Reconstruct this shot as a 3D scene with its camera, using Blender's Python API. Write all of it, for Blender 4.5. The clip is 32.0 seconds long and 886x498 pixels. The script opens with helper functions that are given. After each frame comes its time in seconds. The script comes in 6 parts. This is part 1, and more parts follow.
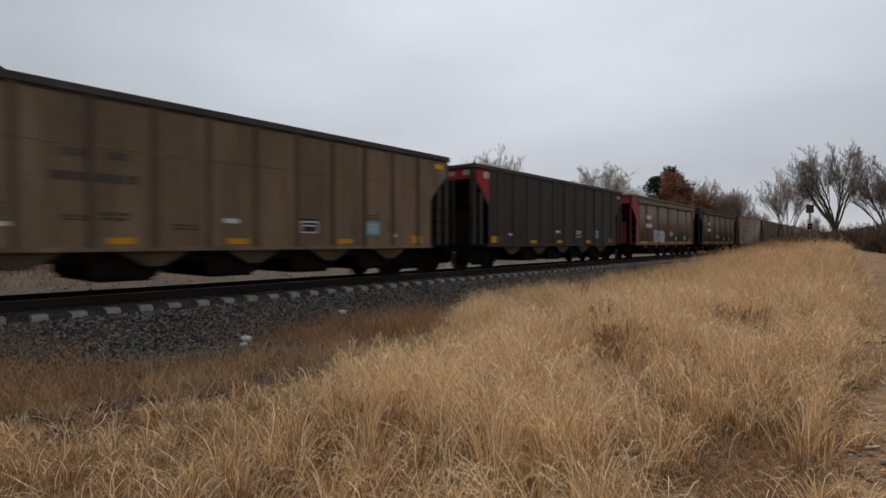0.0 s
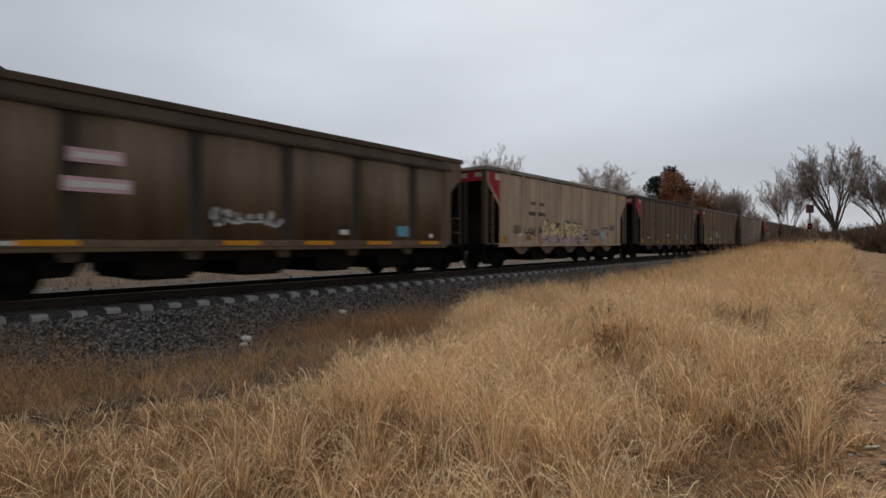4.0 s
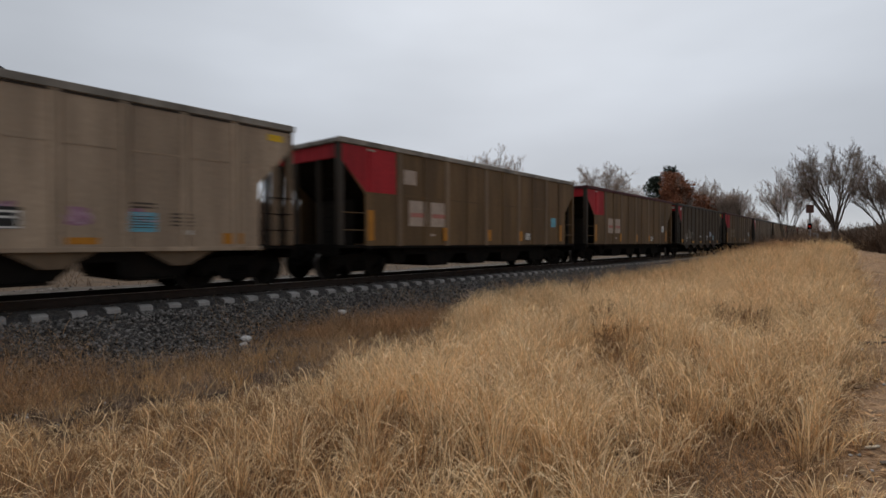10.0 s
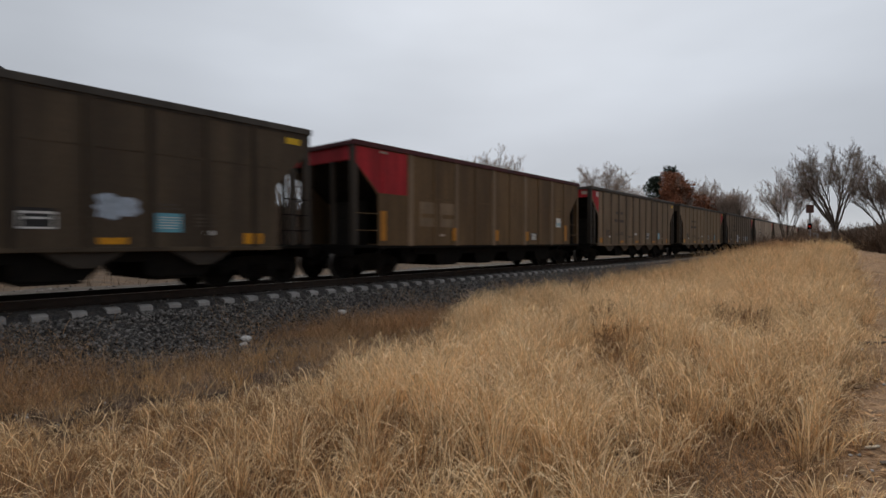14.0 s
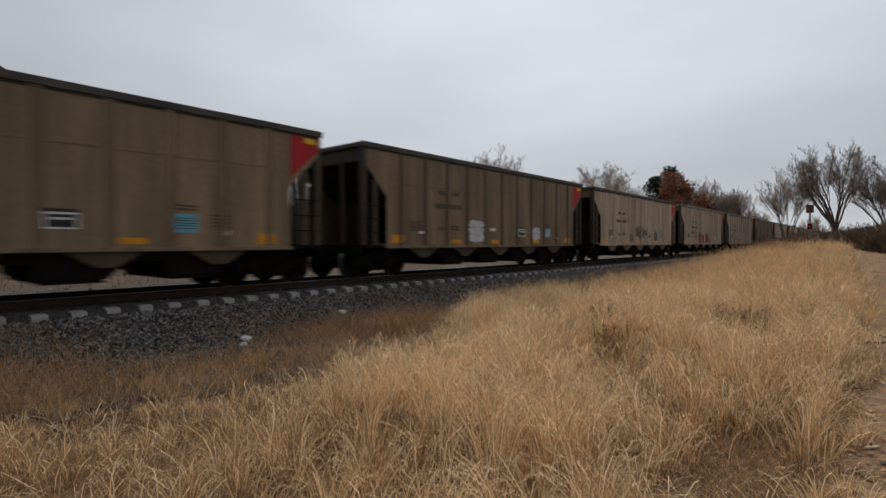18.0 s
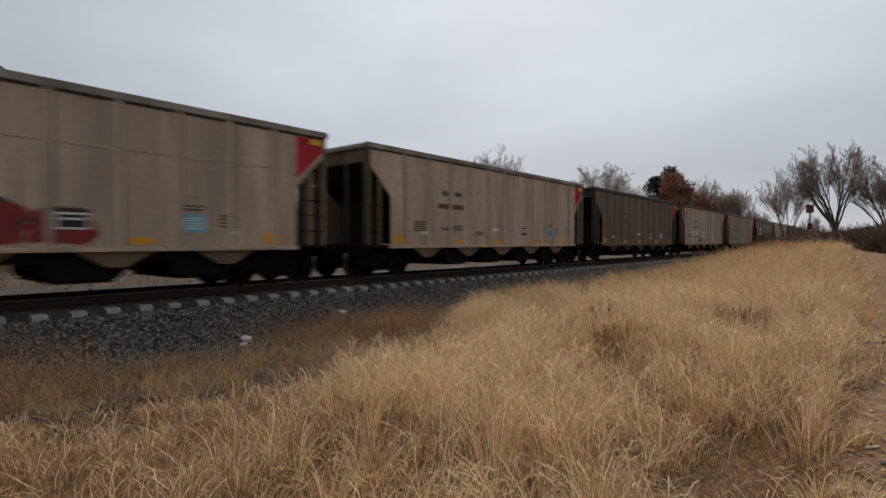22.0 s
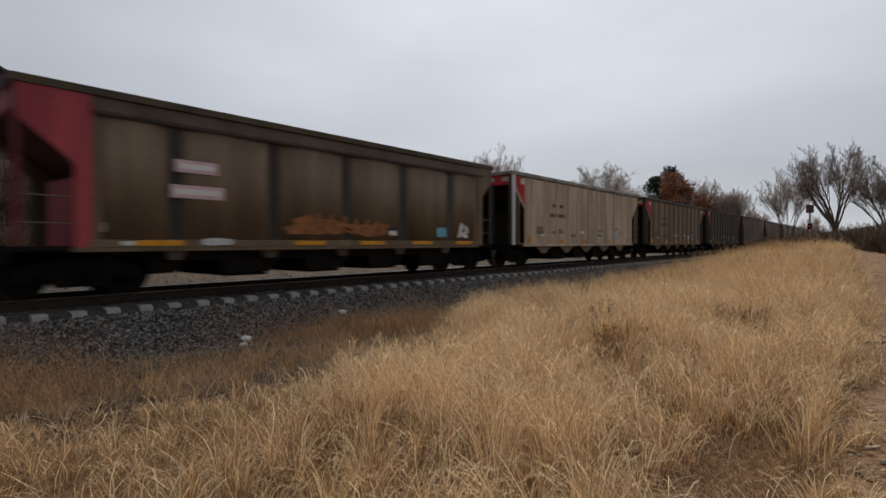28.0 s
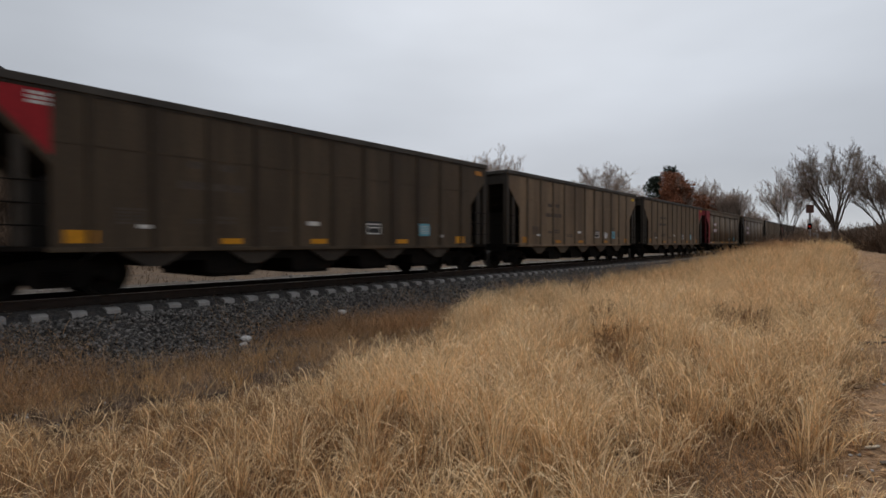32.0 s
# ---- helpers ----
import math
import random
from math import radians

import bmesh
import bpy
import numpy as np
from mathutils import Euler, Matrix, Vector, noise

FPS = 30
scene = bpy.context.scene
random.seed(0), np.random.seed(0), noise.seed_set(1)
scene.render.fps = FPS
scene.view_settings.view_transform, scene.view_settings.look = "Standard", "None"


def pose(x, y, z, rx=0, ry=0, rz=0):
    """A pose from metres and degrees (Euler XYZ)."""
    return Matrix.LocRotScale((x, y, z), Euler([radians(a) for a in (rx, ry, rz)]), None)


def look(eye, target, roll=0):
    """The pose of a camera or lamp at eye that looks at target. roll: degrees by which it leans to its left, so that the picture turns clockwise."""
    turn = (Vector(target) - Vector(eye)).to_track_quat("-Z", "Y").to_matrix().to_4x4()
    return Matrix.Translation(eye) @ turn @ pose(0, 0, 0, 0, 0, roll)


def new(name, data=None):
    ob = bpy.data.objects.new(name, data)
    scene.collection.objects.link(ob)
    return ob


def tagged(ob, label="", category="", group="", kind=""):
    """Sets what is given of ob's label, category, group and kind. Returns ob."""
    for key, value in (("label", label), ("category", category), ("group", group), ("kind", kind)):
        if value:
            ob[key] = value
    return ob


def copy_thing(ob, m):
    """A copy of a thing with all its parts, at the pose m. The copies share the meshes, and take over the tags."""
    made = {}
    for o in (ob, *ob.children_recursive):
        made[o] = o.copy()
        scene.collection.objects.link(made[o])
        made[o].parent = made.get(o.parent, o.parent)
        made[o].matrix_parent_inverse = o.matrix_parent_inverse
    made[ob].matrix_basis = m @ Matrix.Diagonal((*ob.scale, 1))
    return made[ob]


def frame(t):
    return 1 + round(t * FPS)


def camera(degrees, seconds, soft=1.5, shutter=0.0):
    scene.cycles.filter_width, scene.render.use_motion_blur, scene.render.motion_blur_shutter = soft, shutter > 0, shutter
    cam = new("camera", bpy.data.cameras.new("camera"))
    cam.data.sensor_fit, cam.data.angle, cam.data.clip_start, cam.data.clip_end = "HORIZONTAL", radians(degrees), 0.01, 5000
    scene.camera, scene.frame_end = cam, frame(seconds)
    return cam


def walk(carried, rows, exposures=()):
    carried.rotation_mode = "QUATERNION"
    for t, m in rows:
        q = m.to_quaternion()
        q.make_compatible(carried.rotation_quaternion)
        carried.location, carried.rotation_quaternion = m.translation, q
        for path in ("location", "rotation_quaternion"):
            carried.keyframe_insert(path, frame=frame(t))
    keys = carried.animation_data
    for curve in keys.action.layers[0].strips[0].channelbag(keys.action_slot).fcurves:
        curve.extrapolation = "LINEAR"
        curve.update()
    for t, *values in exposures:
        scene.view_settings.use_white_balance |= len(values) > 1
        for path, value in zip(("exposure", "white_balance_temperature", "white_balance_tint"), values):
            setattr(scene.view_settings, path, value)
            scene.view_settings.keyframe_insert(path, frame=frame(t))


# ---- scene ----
# Metres. x: across the railway (the train runs at x = -13.09), y: along it, z = 0: top of the rails.
TRACK_X = -13.09
EYE = (0.0, 0.0, 1.10)
CAR_PITCH = 16.18

cam = camera(80.9, 32.0, soft=1.55, shutter=0.5)
CAMERA_POSE = pose(EYE[0], EYE[1], EYE[2], 90 - 0.75, 0, 39.71)
walk(cam, [(0.0, CAMERA_POSE), (32.0, CAMERA_POSE)], exposures=[(0.0, 0.0), (32.0, 0.0)])


# ---- light: an overcast sky ----
def make_world():
    """Thick cloud, brighter where the sun stands behind it, beyond the train."""
    world = bpy.data.worlds.new("overcast_sky")
    scene.world = world
    world.use_nodes = True
    nt = world.node_tree
    nt.nodes.clear()
    L = nt.links.new
    out = nt.nodes.new("ShaderNodeOutputWorld")
    bg = nt.nodes.new("ShaderNodeBackground")
    co = nt.nodes.new("ShaderNodeTexCoord")
    sep = nt.nodes.new("ShaderNodeSeparateXYZ")
    L(co.outputs["Generated"], sep.inputs[0])
    ramp = nt.nodes.new("ShaderNodeValToRGB")
    cr = ramp.color_ramp
    cr.elements[0].position, cr.elements[0].color = 0.0, (0.60, 0.625, 0.665, 1)
    cr.elements[1].position, cr.elements[1].color = 1.0, (0.53, 0.56, 0.605, 1)
    for p, c in ((0.05, (0.445, 0.47, 0.512, 1)), (0.13, (0.402, 0.425, 0.468, 1)), (0.30, (0.492, 0.522, 0.57, 1))):
        e = cr.elements.new(p)
        e.color = c
    L(sep.outputs[2], ramp.inputs[0])
    mp = nt.nodes.new("ShaderNodeMapping")
    mp.inputs["Scale"].default_value = (1.0, 1.0, 3.0)
    mp.inputs["Location"].default_value = (0.35, 0.1, 0.0)
    L(co.outputs["Generated"], mp.inputs[0])
    nz = nt.nodes.new("ShaderNodeTexNoise")
    nz.inputs["Scale"].default_value, nz.inputs["Detail"].default_value = 2.2, 3.5
    nz.inputs["Roughness"].default_value = 0.45
    L(mp.outputs[0], nz.inputs["Vector"])
    rm = nt.nodes.new("ShaderNodeMapRange")
    rm.inputs["From Min"].default_value, rm.inputs["From Max"].default_value = 0.3, 0.7
    rm.inputs["To Min"].default_value, rm.inputs["To Max"].default_value = 0.91, 1.09
    L(nz.outputs["Fac"], rm.inputs["Value"])
    dot = nt.nodes.new("ShaderNodeVectorMath")
    dot.operation = "DOT_PRODUCT"
    L(co.outputs["Generated"], dot.inputs[0])
    dot.inputs[1].default_value = SUN_WAY
    glow = nt.nodes.new("ShaderNodeMapRange")
    glow.interpolation_type = "SMOOTHSTEP"
    glow.inputs["From Min"].default_value, glow.inputs["From Max"].default_value = 0.62, 1.0
    glow.inputs["To Min"].default_value, glow.inputs["To Max"].default_value = 0.0, 0.36
    L(dot.outputs["Value"], glow.inputs["Value"])
    wide = nt.nodes.new("ShaderNodeMapRange")
    wide.interpolation_type = "SMOOTHSTEP"
    wide.inputs["From Min"].default_value, wide.inputs["From Max"].default_value = -0.7, 0.55
    wide.inputs["To Min"].default_value, wide.inputs["To Max"].default_value = 0.62, 0.98
    L(dot.outputs["Value"], wide.inputs["Value"])
    both = nt.nodes.new("ShaderNodeMath")
    both.operation = "ADD"
    L(glow.outputs[0], both.inputs[0])
    L(wide.outputs[0], both.inputs[1])
    amount = nt.nodes.new("ShaderNodeMath")
    amount.operation = "MULTIPLY"
    L(both.outputs[0], amount.inputs[0])
    L(rm.outputs[0], amount.inputs[1])
    mul = nt.nodes.new("ShaderNodeVectorMath")
    mul.operation = "SCALE"
    L(ramp.outputs[0], mul.inputs[0])
    L(amount.outputs[0], mul.inputs["Scale"])
    sky = nt.nodes.new("ShaderNodeTexSky")
    sky.sky_type, sky.sun_disc = "NISHITA", False
    sky.sun_elevation, sky.sun_rotation = radians(34), radians(-31)
    mix = nt.nodes.new("ShaderNodeMix")
    mix.data_type = "RGBA"
    mix.inputs["Factor"].default_value = 0.004
    L(mul.outputs[0], mix.inputs[6])
    L(sky.outputs[0], mix.inputs[7])
    L(mix.outputs[2], bg.inputs[0])
    bg.inputs[1].default_value = 0.96
    L(bg.outputs[0], out.inputs[0])


SUN_WAY = (-0.427, 0.711, 0.559)
make_world()
sun = new("sun", bpy.data.lights.new("sun", "SUN"))
sun.data.energy, sun.data.angle, sun.data.color = 1.6, radians(30), (1.0, 0.92, 0.80)
sun.matrix_world = look(Vector(SUN_WAY) * 60, (0, 0, 0))


# ---- materials ----
def material(name, color, rough=0.7, metal=0.0, vary=0.25, scale=3.0, fine=40.0, bump=0.15, dirt=None, dirt_amount=0.4,
             island=0.0, streak=False, tint=None, translucent=0.0, bump_distance=0.01, fine_amount=0.25, gloss=0.3):
    """A painted, stained or grown surface: two scales of noise, a dirt colour, relief."""
    m = bpy.data.materials.new(name)
    m.use_nodes = True
    nt = m.node_tree
    bs = nt.nodes["Principled BSDF"]
    L = nt.links.new
    co = nt.nodes.new("ShaderNodeTexCoord")
    inf = nt.nodes.new("ShaderNodeObjectInfo")
    off = nt.nodes.new("ShaderNodeVectorMath")
    off.operation = "MULTIPLY_ADD"
    off.inputs[1].default_value = (1, 1, 1)
    sh = nt.nodes.new("ShaderNodeVectorMath")
    sh.operation = "SCALE"
    sh.inputs[0].default_value = (37.0, 53.0, 11.0)
    L(inf.outputs["Random"], sh.inputs["Scale"])
    L(co.outputs["Object"], off.inputs[0])
    L(sh.outputs[0], off.inputs[2])
    mp = nt.nodes.new("ShaderNodeMapping")
    if streak:
        mp.inputs["Scale"].default_value = (1.0, 1.0, 0.14)
    L(off.outputs[0], mp.inputs[0])
    n1 = nt.nodes.new("ShaderNodeTexNoise")
    n1.inputs["Scale"].default_value, n1.inputs["Detail"].default_value = scale, 5.0
    n1.inputs["Roughness"].default_value = 0.6
    L(mp.outputs[0], n1.inputs["Vector"])
    n2 = nt.nodes.new("ShaderNodeTexNoise")
    n2.inputs["Scale"].default_value, n2.inputs["Detail"].default_value = fine, 4.0
    L(off.outputs[0], n2.inputs["Vector"])
    dark = [c * (1 - vary) for c in color]
    light = [min(1, c * (1 + vary)) for c in color]
    ramp = nt.nodes.new("ShaderNodeValToRGB")
    ramp.color_ramp.elements[0].position, ramp.color_ramp.elements[1].position = 0.3, 0.7
    ramp.color_ramp.elements[0].color, ramp.color_ramp.elements[1].color = (*dark, 1), (*(tint or light), 1)
    L(n1.outputs["Fac"], ramp.inputs[0])
    last = ramp.outputs[0]
    if dirt:
        n3 = nt.nodes.new("ShaderNodeTexNoise")
        n3.inputs["Scale"].default_value, n3.inputs["Detail"].default_value = scale * 0.45, 6.0
        L(mp.outputs[0], n3.inputs["Vector"])
        r3 = nt.nodes.new("ShaderNodeMapRange")
        r3.inputs["From Min"].default_value, r3.inputs["From Max"].default_value = 0.42, 0.68
        r3.inputs["To Max"].default_value = dirt_amount
        L(n3.outputs["Fac"], r3.inputs["Value"])
        mx = nt.nodes.new("ShaderNodeMix")
        mx.data_type = "RGBA"
        L(r3.outputs[0], mx.inputs["Factor"])
        L(last, mx.inputs[6])
        mx.inputs[7].default_value = (*dirt, 1)
        last = mx.outputs[2]
    # fine grain
    rg = nt.nodes.new("ShaderNodeMapRange")
    rg.inputs["From Min"].default_value, rg.inputs["From Max"].default_value = 0.25, 0.75
    rg.inputs["To Min"].default_value, rg.inputs["To Max"].default_value = 1 - fine_amount, 1 + fine_amount
    L(n2.outputs["Fac"], rg.inputs["Value"])
    sc = nt.nodes.new("ShaderNodeVectorMath")
    sc.operation = "SCALE"
    L(last, sc.inputs[0])
    L(rg.outputs[0], sc.inputs["Scale"])
    last = sc.outputs[0]
    if island:
        ge = nt.nodes.new("ShaderNodeNewGeometry")
        ri = nt.nodes.new("ShaderNodeMapRange")
        ri.inputs["To Min"].default_value, ri.inputs["To Max"].default_value = 1 - island, 1 + island
        L(ge.outputs["Random Per Island"], ri.inputs["Value"])
        s2 = nt.nodes.new("ShaderNodeVectorMath")
        s2.operation = "SCALE"
        L(last, s2.inputs[0])
        L(ri.outputs[0], s2.inputs["Scale"])
        last = s2.outputs[0]
    L(last, bs.inputs["Base Color"])
    bs.inputs["Roughness"].default_value = rough
    bs.inputs["Metallic"].default_value = metal
    bs.inputs["Specular IOR Level"].default_value = gloss
    if bump:
        bp = nt.nodes.new("ShaderNodeBump")
        bp.inputs["Strength"].default_value, bp.inputs["Distance"].default_value = bump, bump_distance
        L(n2.outputs["Fac"], bp.inputs["Height"])
        L(bp.outputs[0], bs.inputs["Normal"])
    if translucent:
        tr = nt.nodes.new("ShaderNodeBsdfTranslucent")
        L(last, tr.inputs[0])
        ms = nt.nodes.new("ShaderNodeMixShader")
        ms.inputs[0].default_value = translucent
        L(bs.outputs[0], ms.inputs[1])
        L(tr.outputs[0], ms.inputs[2])
        L(ms.outputs[0], nt.nodes["Material Output"].inputs[0])
    return m


SOOT = (0.030, 0.026, 0.022)
RUST = (0.085, 0.045, 0.026)


def paint(name, color, dirt=SOOT, amount=0.55, rough=0.62, gloss=0.22):
    return material(name, color, rough=rough, vary=0.27, scale=2.3, fine=12, bump=0.14, dirt=dirt, dirt_amount=min(1.0, amount + 0.2), streak=True,
                    fine_amount=0.13, gloss=gloss)


SIDE = {
    "pale": paint("weathered_pale_taupe_paint", (0.449, 0.345, 0.254), (0.240, 0.180, 0.129), 0.5),
    "mid": paint("weathered_taupe_paint", (0.212, 0.149, 0.094), (0.107, 0.073, 0.045), 0.55),
    "warm": paint("weathered_olive_taupe_paint", (0.250, 0.176, 0.107), (0.132, 0.092, 0.056), 0.5),
    "tan": paint("weathered_tan_paint", (0.375, 0.285, 0.203), (0.200, 0.148, 0.105), 0.5),
    # dark, black and umber are sooty sides, and also paint in shade on parts
    "dark": paint("soot_and_shade_taupe_paint", (0.084, 0.060, 0.038), (0.042, 0.030, 0.021), 0.55),
    "black": paint("soot_and_shade_dark_paint", (0.050, 0.040, 0.031), (0.027, 0.023, 0.019), 0.6),
    "umber": paint("soot_and_shade_umber_paint", (0.161, 0.112, 0.070), (0.084, 0.059, 0.039), 0.55),
    "brown": paint("sooty_brown_paint", (0.143, 0.088, 0.041), (0.075, 0.046, 0.024), 0.55),
}
RED = paint("faded_red_paint", (0.42, 0.022, 0.030), (0.18, 0.014, 0.016), 0.45)
ROSE = paint("faded_rose_red_paint", (0.38, 0.062, 0.074), (0.17, 0.030, 0.036), 0.5)
ROSE_DARK = paint("dark_rose_red_paint", (0.15, 0.024, 0.027), (0.06, 0.015, 0.016), 0.5)
ROSE_DEEP = paint("very_dark_rose_paint", (0.075, 0.016, 0.017), (0.03, 0.012, 0.012), 0.6)
# pale and tan lightened for caught light; mid and dark darker than their panels
RIB = {"pale": paint("lit_pale_taupe_rib", (0.50, 0.392, 0.292), (0.27, 0.205, 0.15), 0.5), "tan": paint("lit_tan_rib", (0.42, 0.322, 0.232), (0.22, 0.165, 0.118), 0.5), "mid": paint("darker_taupe_rib", (0.112, 0.082, 0.054), (0.055, 0.04, 0.028), 0.5),
       "dark": paint("darkest_taupe_rib", (0.058, 0.042, 0.027), (0.03, 0.022, 0.016), 0.5)}
INNER = paint("near_black_slope_sheet", (0.022, 0.019, 0.016), gloss=0.03)
STEEL_DARK = material("near_black_steel", (0.011, 0.010, 0.009), rough=0.8, vary=0.3, scale=6, fine=60, dirt=(0.022, 0.015, 0.011), dirt_amount=0.3, gloss=0.03)
TREAD = material("worn_wheel_steel", (0.20, 0.18, 0.165), rough=0.42, metal=0.8, vary=0.2, scale=8, bump=0.05)
SILVER = paint("bare_aluminium_post", (0.52, 0.52, 0.53), (0.3, 0.29, 0.28), 0.4)
CHORD = {
    "light": paint("weathered_grey_rim", (0.27, 0.245, 0.21), (0.10, 0.085, 0.07), 0.55),
    "maroon": paint("sooty_maroon_rim", (0.080, 0.022, 0.024), (0.05, 0.02, 0.02), 0.5),
    "dark": paint("dark_grey_rim", (0.075, 0.066, 0.056), (0.035, 0.03, 0.026), 0.5),
}
MARK_WHITE = material("white_marking", (0.66, 0.65, 0.62), rough=0.6, vary=0.12, scale=7, fine_amount=0.12, bump=0)
MARK_DARK = material("faded_dark_lettering", (0.080, 0.062, 0.048), rough=0.7, vary=0.3, scale=9, bump=0)
MARK_PINK = material("pale_pink_marking", (0.60, 0.40, 0.44), rough=0.6, vary=0.12, scale=7, bump=0)
MARK_RED = material("faded_red_lettering", (0.40, 0.16, 0.13), rough=0.6, vary=0.3, scale=8, bump=0)
MARK_BEIGE = material("beige_marking_panel", (0.40, 0.32, 0.26), rough=0.6, vary=0.15, scale=5, bump=0)
YELLOW = material("yellow_reflector_paint", (0.62, 0.27, 0.008), rough=0.45, vary=0.18, scale=6, bump=0)
LEMON = material("lemon_yellow_plate", (0.66, 0.42, 0.015), rough=0.5, vary=0.15, scale=6, bump=0)
AMBER = material("dirty_amber_paint", (0.44, 0.18, 0.014), rough=0.5, vary=0.2, scale=6, bump=0)
LABEL_BLUE = material("pale_blue_service_label", (0.13, 0.37, 0.47), rough=0.5, vary=0.15, scale=9, bump=0)
LABEL_BLACK = material("black_label", (0.02, 0.02, 0.02), rough=0.5, vary=0.2, bump=0)
HILL = material("far_dark_woods", (0.085, 0.078, 0.074), rough=1.0, vary=0.25, scale=0.01, fine=0.05, bump=0)
GRAFFITI = {
    "white": material("white_spray_paint", (0.52, 0.52, 0.53), rough=0.6, vary=0.3, scale=5, bump=0),
    "blue": material("pale_blue_spray_paint", (0.36, 0.42, 0.50), rough=0.6, vary=0.3, scale=5, bump=0),
    "purple": material("purple_spray_paint", (0.42, 0.30, 0.36), rough=0.6, vary=0.3, scale=5, bump=0),
    "magenta": material("faded_magenta_spray_paint", (0.31, 0.165, 0.235), rough=0.6, vary=0.35, scale=5, bump=0),
    "red": material("dark_red_spray_paint", (0.20, 0.022, 0.02), rough=0.6, vary=0.3, scale=5, bump=0),
    "orange": material("rusty_orange_spray_paint", (0.25, 0.098, 0.029), rough=0.6, vary=0.5, scale=3, bump=0),
    "black": material("black_spray_paint", (0.05, 0.045, 0.045), rough=0.6, vary=0.3, scale=5, bump=0),
    "dust": material("thin_dusty_white_spray", (0.33, 0.295, 0.25), rough=0.6, vary=0.35, scale=5, bump=0),
    "smoke": material("smoky_grey_spray_paint", (0.17, 0.145, 0.125), rough=0.6, vary=0.4, scale=4, bump=0),
    "teal": material("teal_spray_paint", (0.11, 0.27, 0.27), rough=0.6, vary=0.3, scale=5, bump=0),
    "sand": material("sand_yellow_spray_paint", (0.62, 0.51, 0.27), rough=0.6, vary=0.3, scale=5, bump=0),
}
RAIL_SIDE = material("rusty_dark_rail_steel", (0.026, 0.018, 0.014), rough=0.8, vary=0.3, scale=5, fine=50, dirt=(0.05,0.028,0.018), dirt_amount=0.3)
RAIL_TOP = material("polished_rail_head", (0.42, 0.41, 0.40), rough=0.3, metal=1.0, vary=0.12, scale=4, bump=0.03)
CONCRETE = material("weathered_concrete", (0.37, 0.35, 0.33), rough=0.85, vary=0.18, scale=4, fine=60, bump=0.3, dirt=(0.22, 0.20, 0.19), dirt_amount=0.4)
BALLAST = material("grey_ballast_bed", (0.075, 0.070, 0.068), rough=0.95, vary=0.5, scale=16, fine=55, bump=1.0, bump_distance=0.05, dirt=(0.15, 0.12, 0.095), dirt_amount=0.4, fine_amount=0.6)
STONE = material("crushed_grey_stone", (0.150, 0.136, 0.125), rough=0.9, vary=0.25, scale=20, fine=120, bump=0.2, island=0.75)
PALE_STONE = material("pale_fieldstone", (0.48, 0.46, 0.44), rough=0.85, vary=0.2, scale=10, fine=60, bump=0.3, island=0.35)
SOIL = material("dry_brown_soil", (0.155, 0.096, 0.056), rough=0.97, vary=0.35, scale=1.1, fine=26, bump=0.8, bump_distance=0.04, dirt=(0.070, 0.046, 0.031), dirt_amount=0.6, fine_amount=0.45)
PATH_DIRT = material("pinkish_dirt_path", (0.335, 0.205, 0.115), rough=0.97, vary=0.4, scale=3.5, fine=22, bump=1.0, bump_distance=0.06, dirt=(0.21, 0.125, 0.07), dirt_amount=0.6, fine_amount=0.35)
GRAVEL_ROAD = material("dusty_gravel_strip", (0.088, 0.073, 0.062), rough=0.97, vary=0.25, scale=1.5, fine=25, bump=0.6, bump_distance=0.03, dirt=(0.055, 0.045, 0.037), dirt_amount=0.6, fine_amount=0.4)
STRAW = material("dry_straw_grass", (0.64, 0.405, 0.20), rough=0.7, vary=0.28, scale=0.9, fine=9, bump=0, island=0.42, translucent=0.15, dirt=(0.50, 0.300, 0.135), dirt_amount=0.6)
STRAW_FAR = material("blond_straw_grass", (0.76, 0.505, 0.262), rough=0.7, vary=0.3, scale=0.6, fine=6, bump=0, island=0.42, translucent=0.18, dirt=(0.50, 0.32, 0.155), dirt_amount=0.6)
STRAW_PALE = material("bleached_straw_grass", (0.88, 0.625, 0.362), rough=0.65, vary=0.2, scale=1.2, fine=9, bump=0, island=0.3, translucent=0.25)
STRAW_DULL = material("weathered_brown_straw", (0.40, 0.232, 0.112), rough=0.75, vary=0.3, scale=0.9, fine=9, bump=0, island=0.45, translucent=0.2, dirt=(0.33, 0.19, 0.09), dirt_amount=0.6)
# this straw and the thatch are darkened to paint shade among the tufts
SHADED_OLD_STRAW = material("shaded_old_brown_straw", (0.26, 0.148, 0.072), rough=0.8, vary=0.3, scale=1.2, fine=9, bump=0, island=0.5, translucent=0.1)
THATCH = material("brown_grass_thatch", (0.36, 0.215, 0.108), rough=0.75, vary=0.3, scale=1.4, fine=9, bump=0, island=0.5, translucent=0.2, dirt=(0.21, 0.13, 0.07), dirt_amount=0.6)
RUSSET = material("russet_dry_weeds", (0.57, 0.325, 0.158), rough=0.8, vary=0.3, scale=1.0, fine=9, bump=0, island=0.5, translucent=0.2, dirt=(0.42, 0.27, 0.145), dirt_amount=0.7)
WEED_TAN = material("greyish_tan_weeds", (0.50, 0.35, 0.225), rough=0.8, vary=0.3, scale=1.6, fine=9, bump=0, island=0.55, translucent=0.2, dirt=(0.24, 0.155, 0.095), dirt_amount=0.7)
FAR_WEED = material("brown_scrub_weeds", (0.17, 0.11, 0.066), rough=0.85, vary=0.35, scale=1.0, fine=9, bump=0, island=0.5)
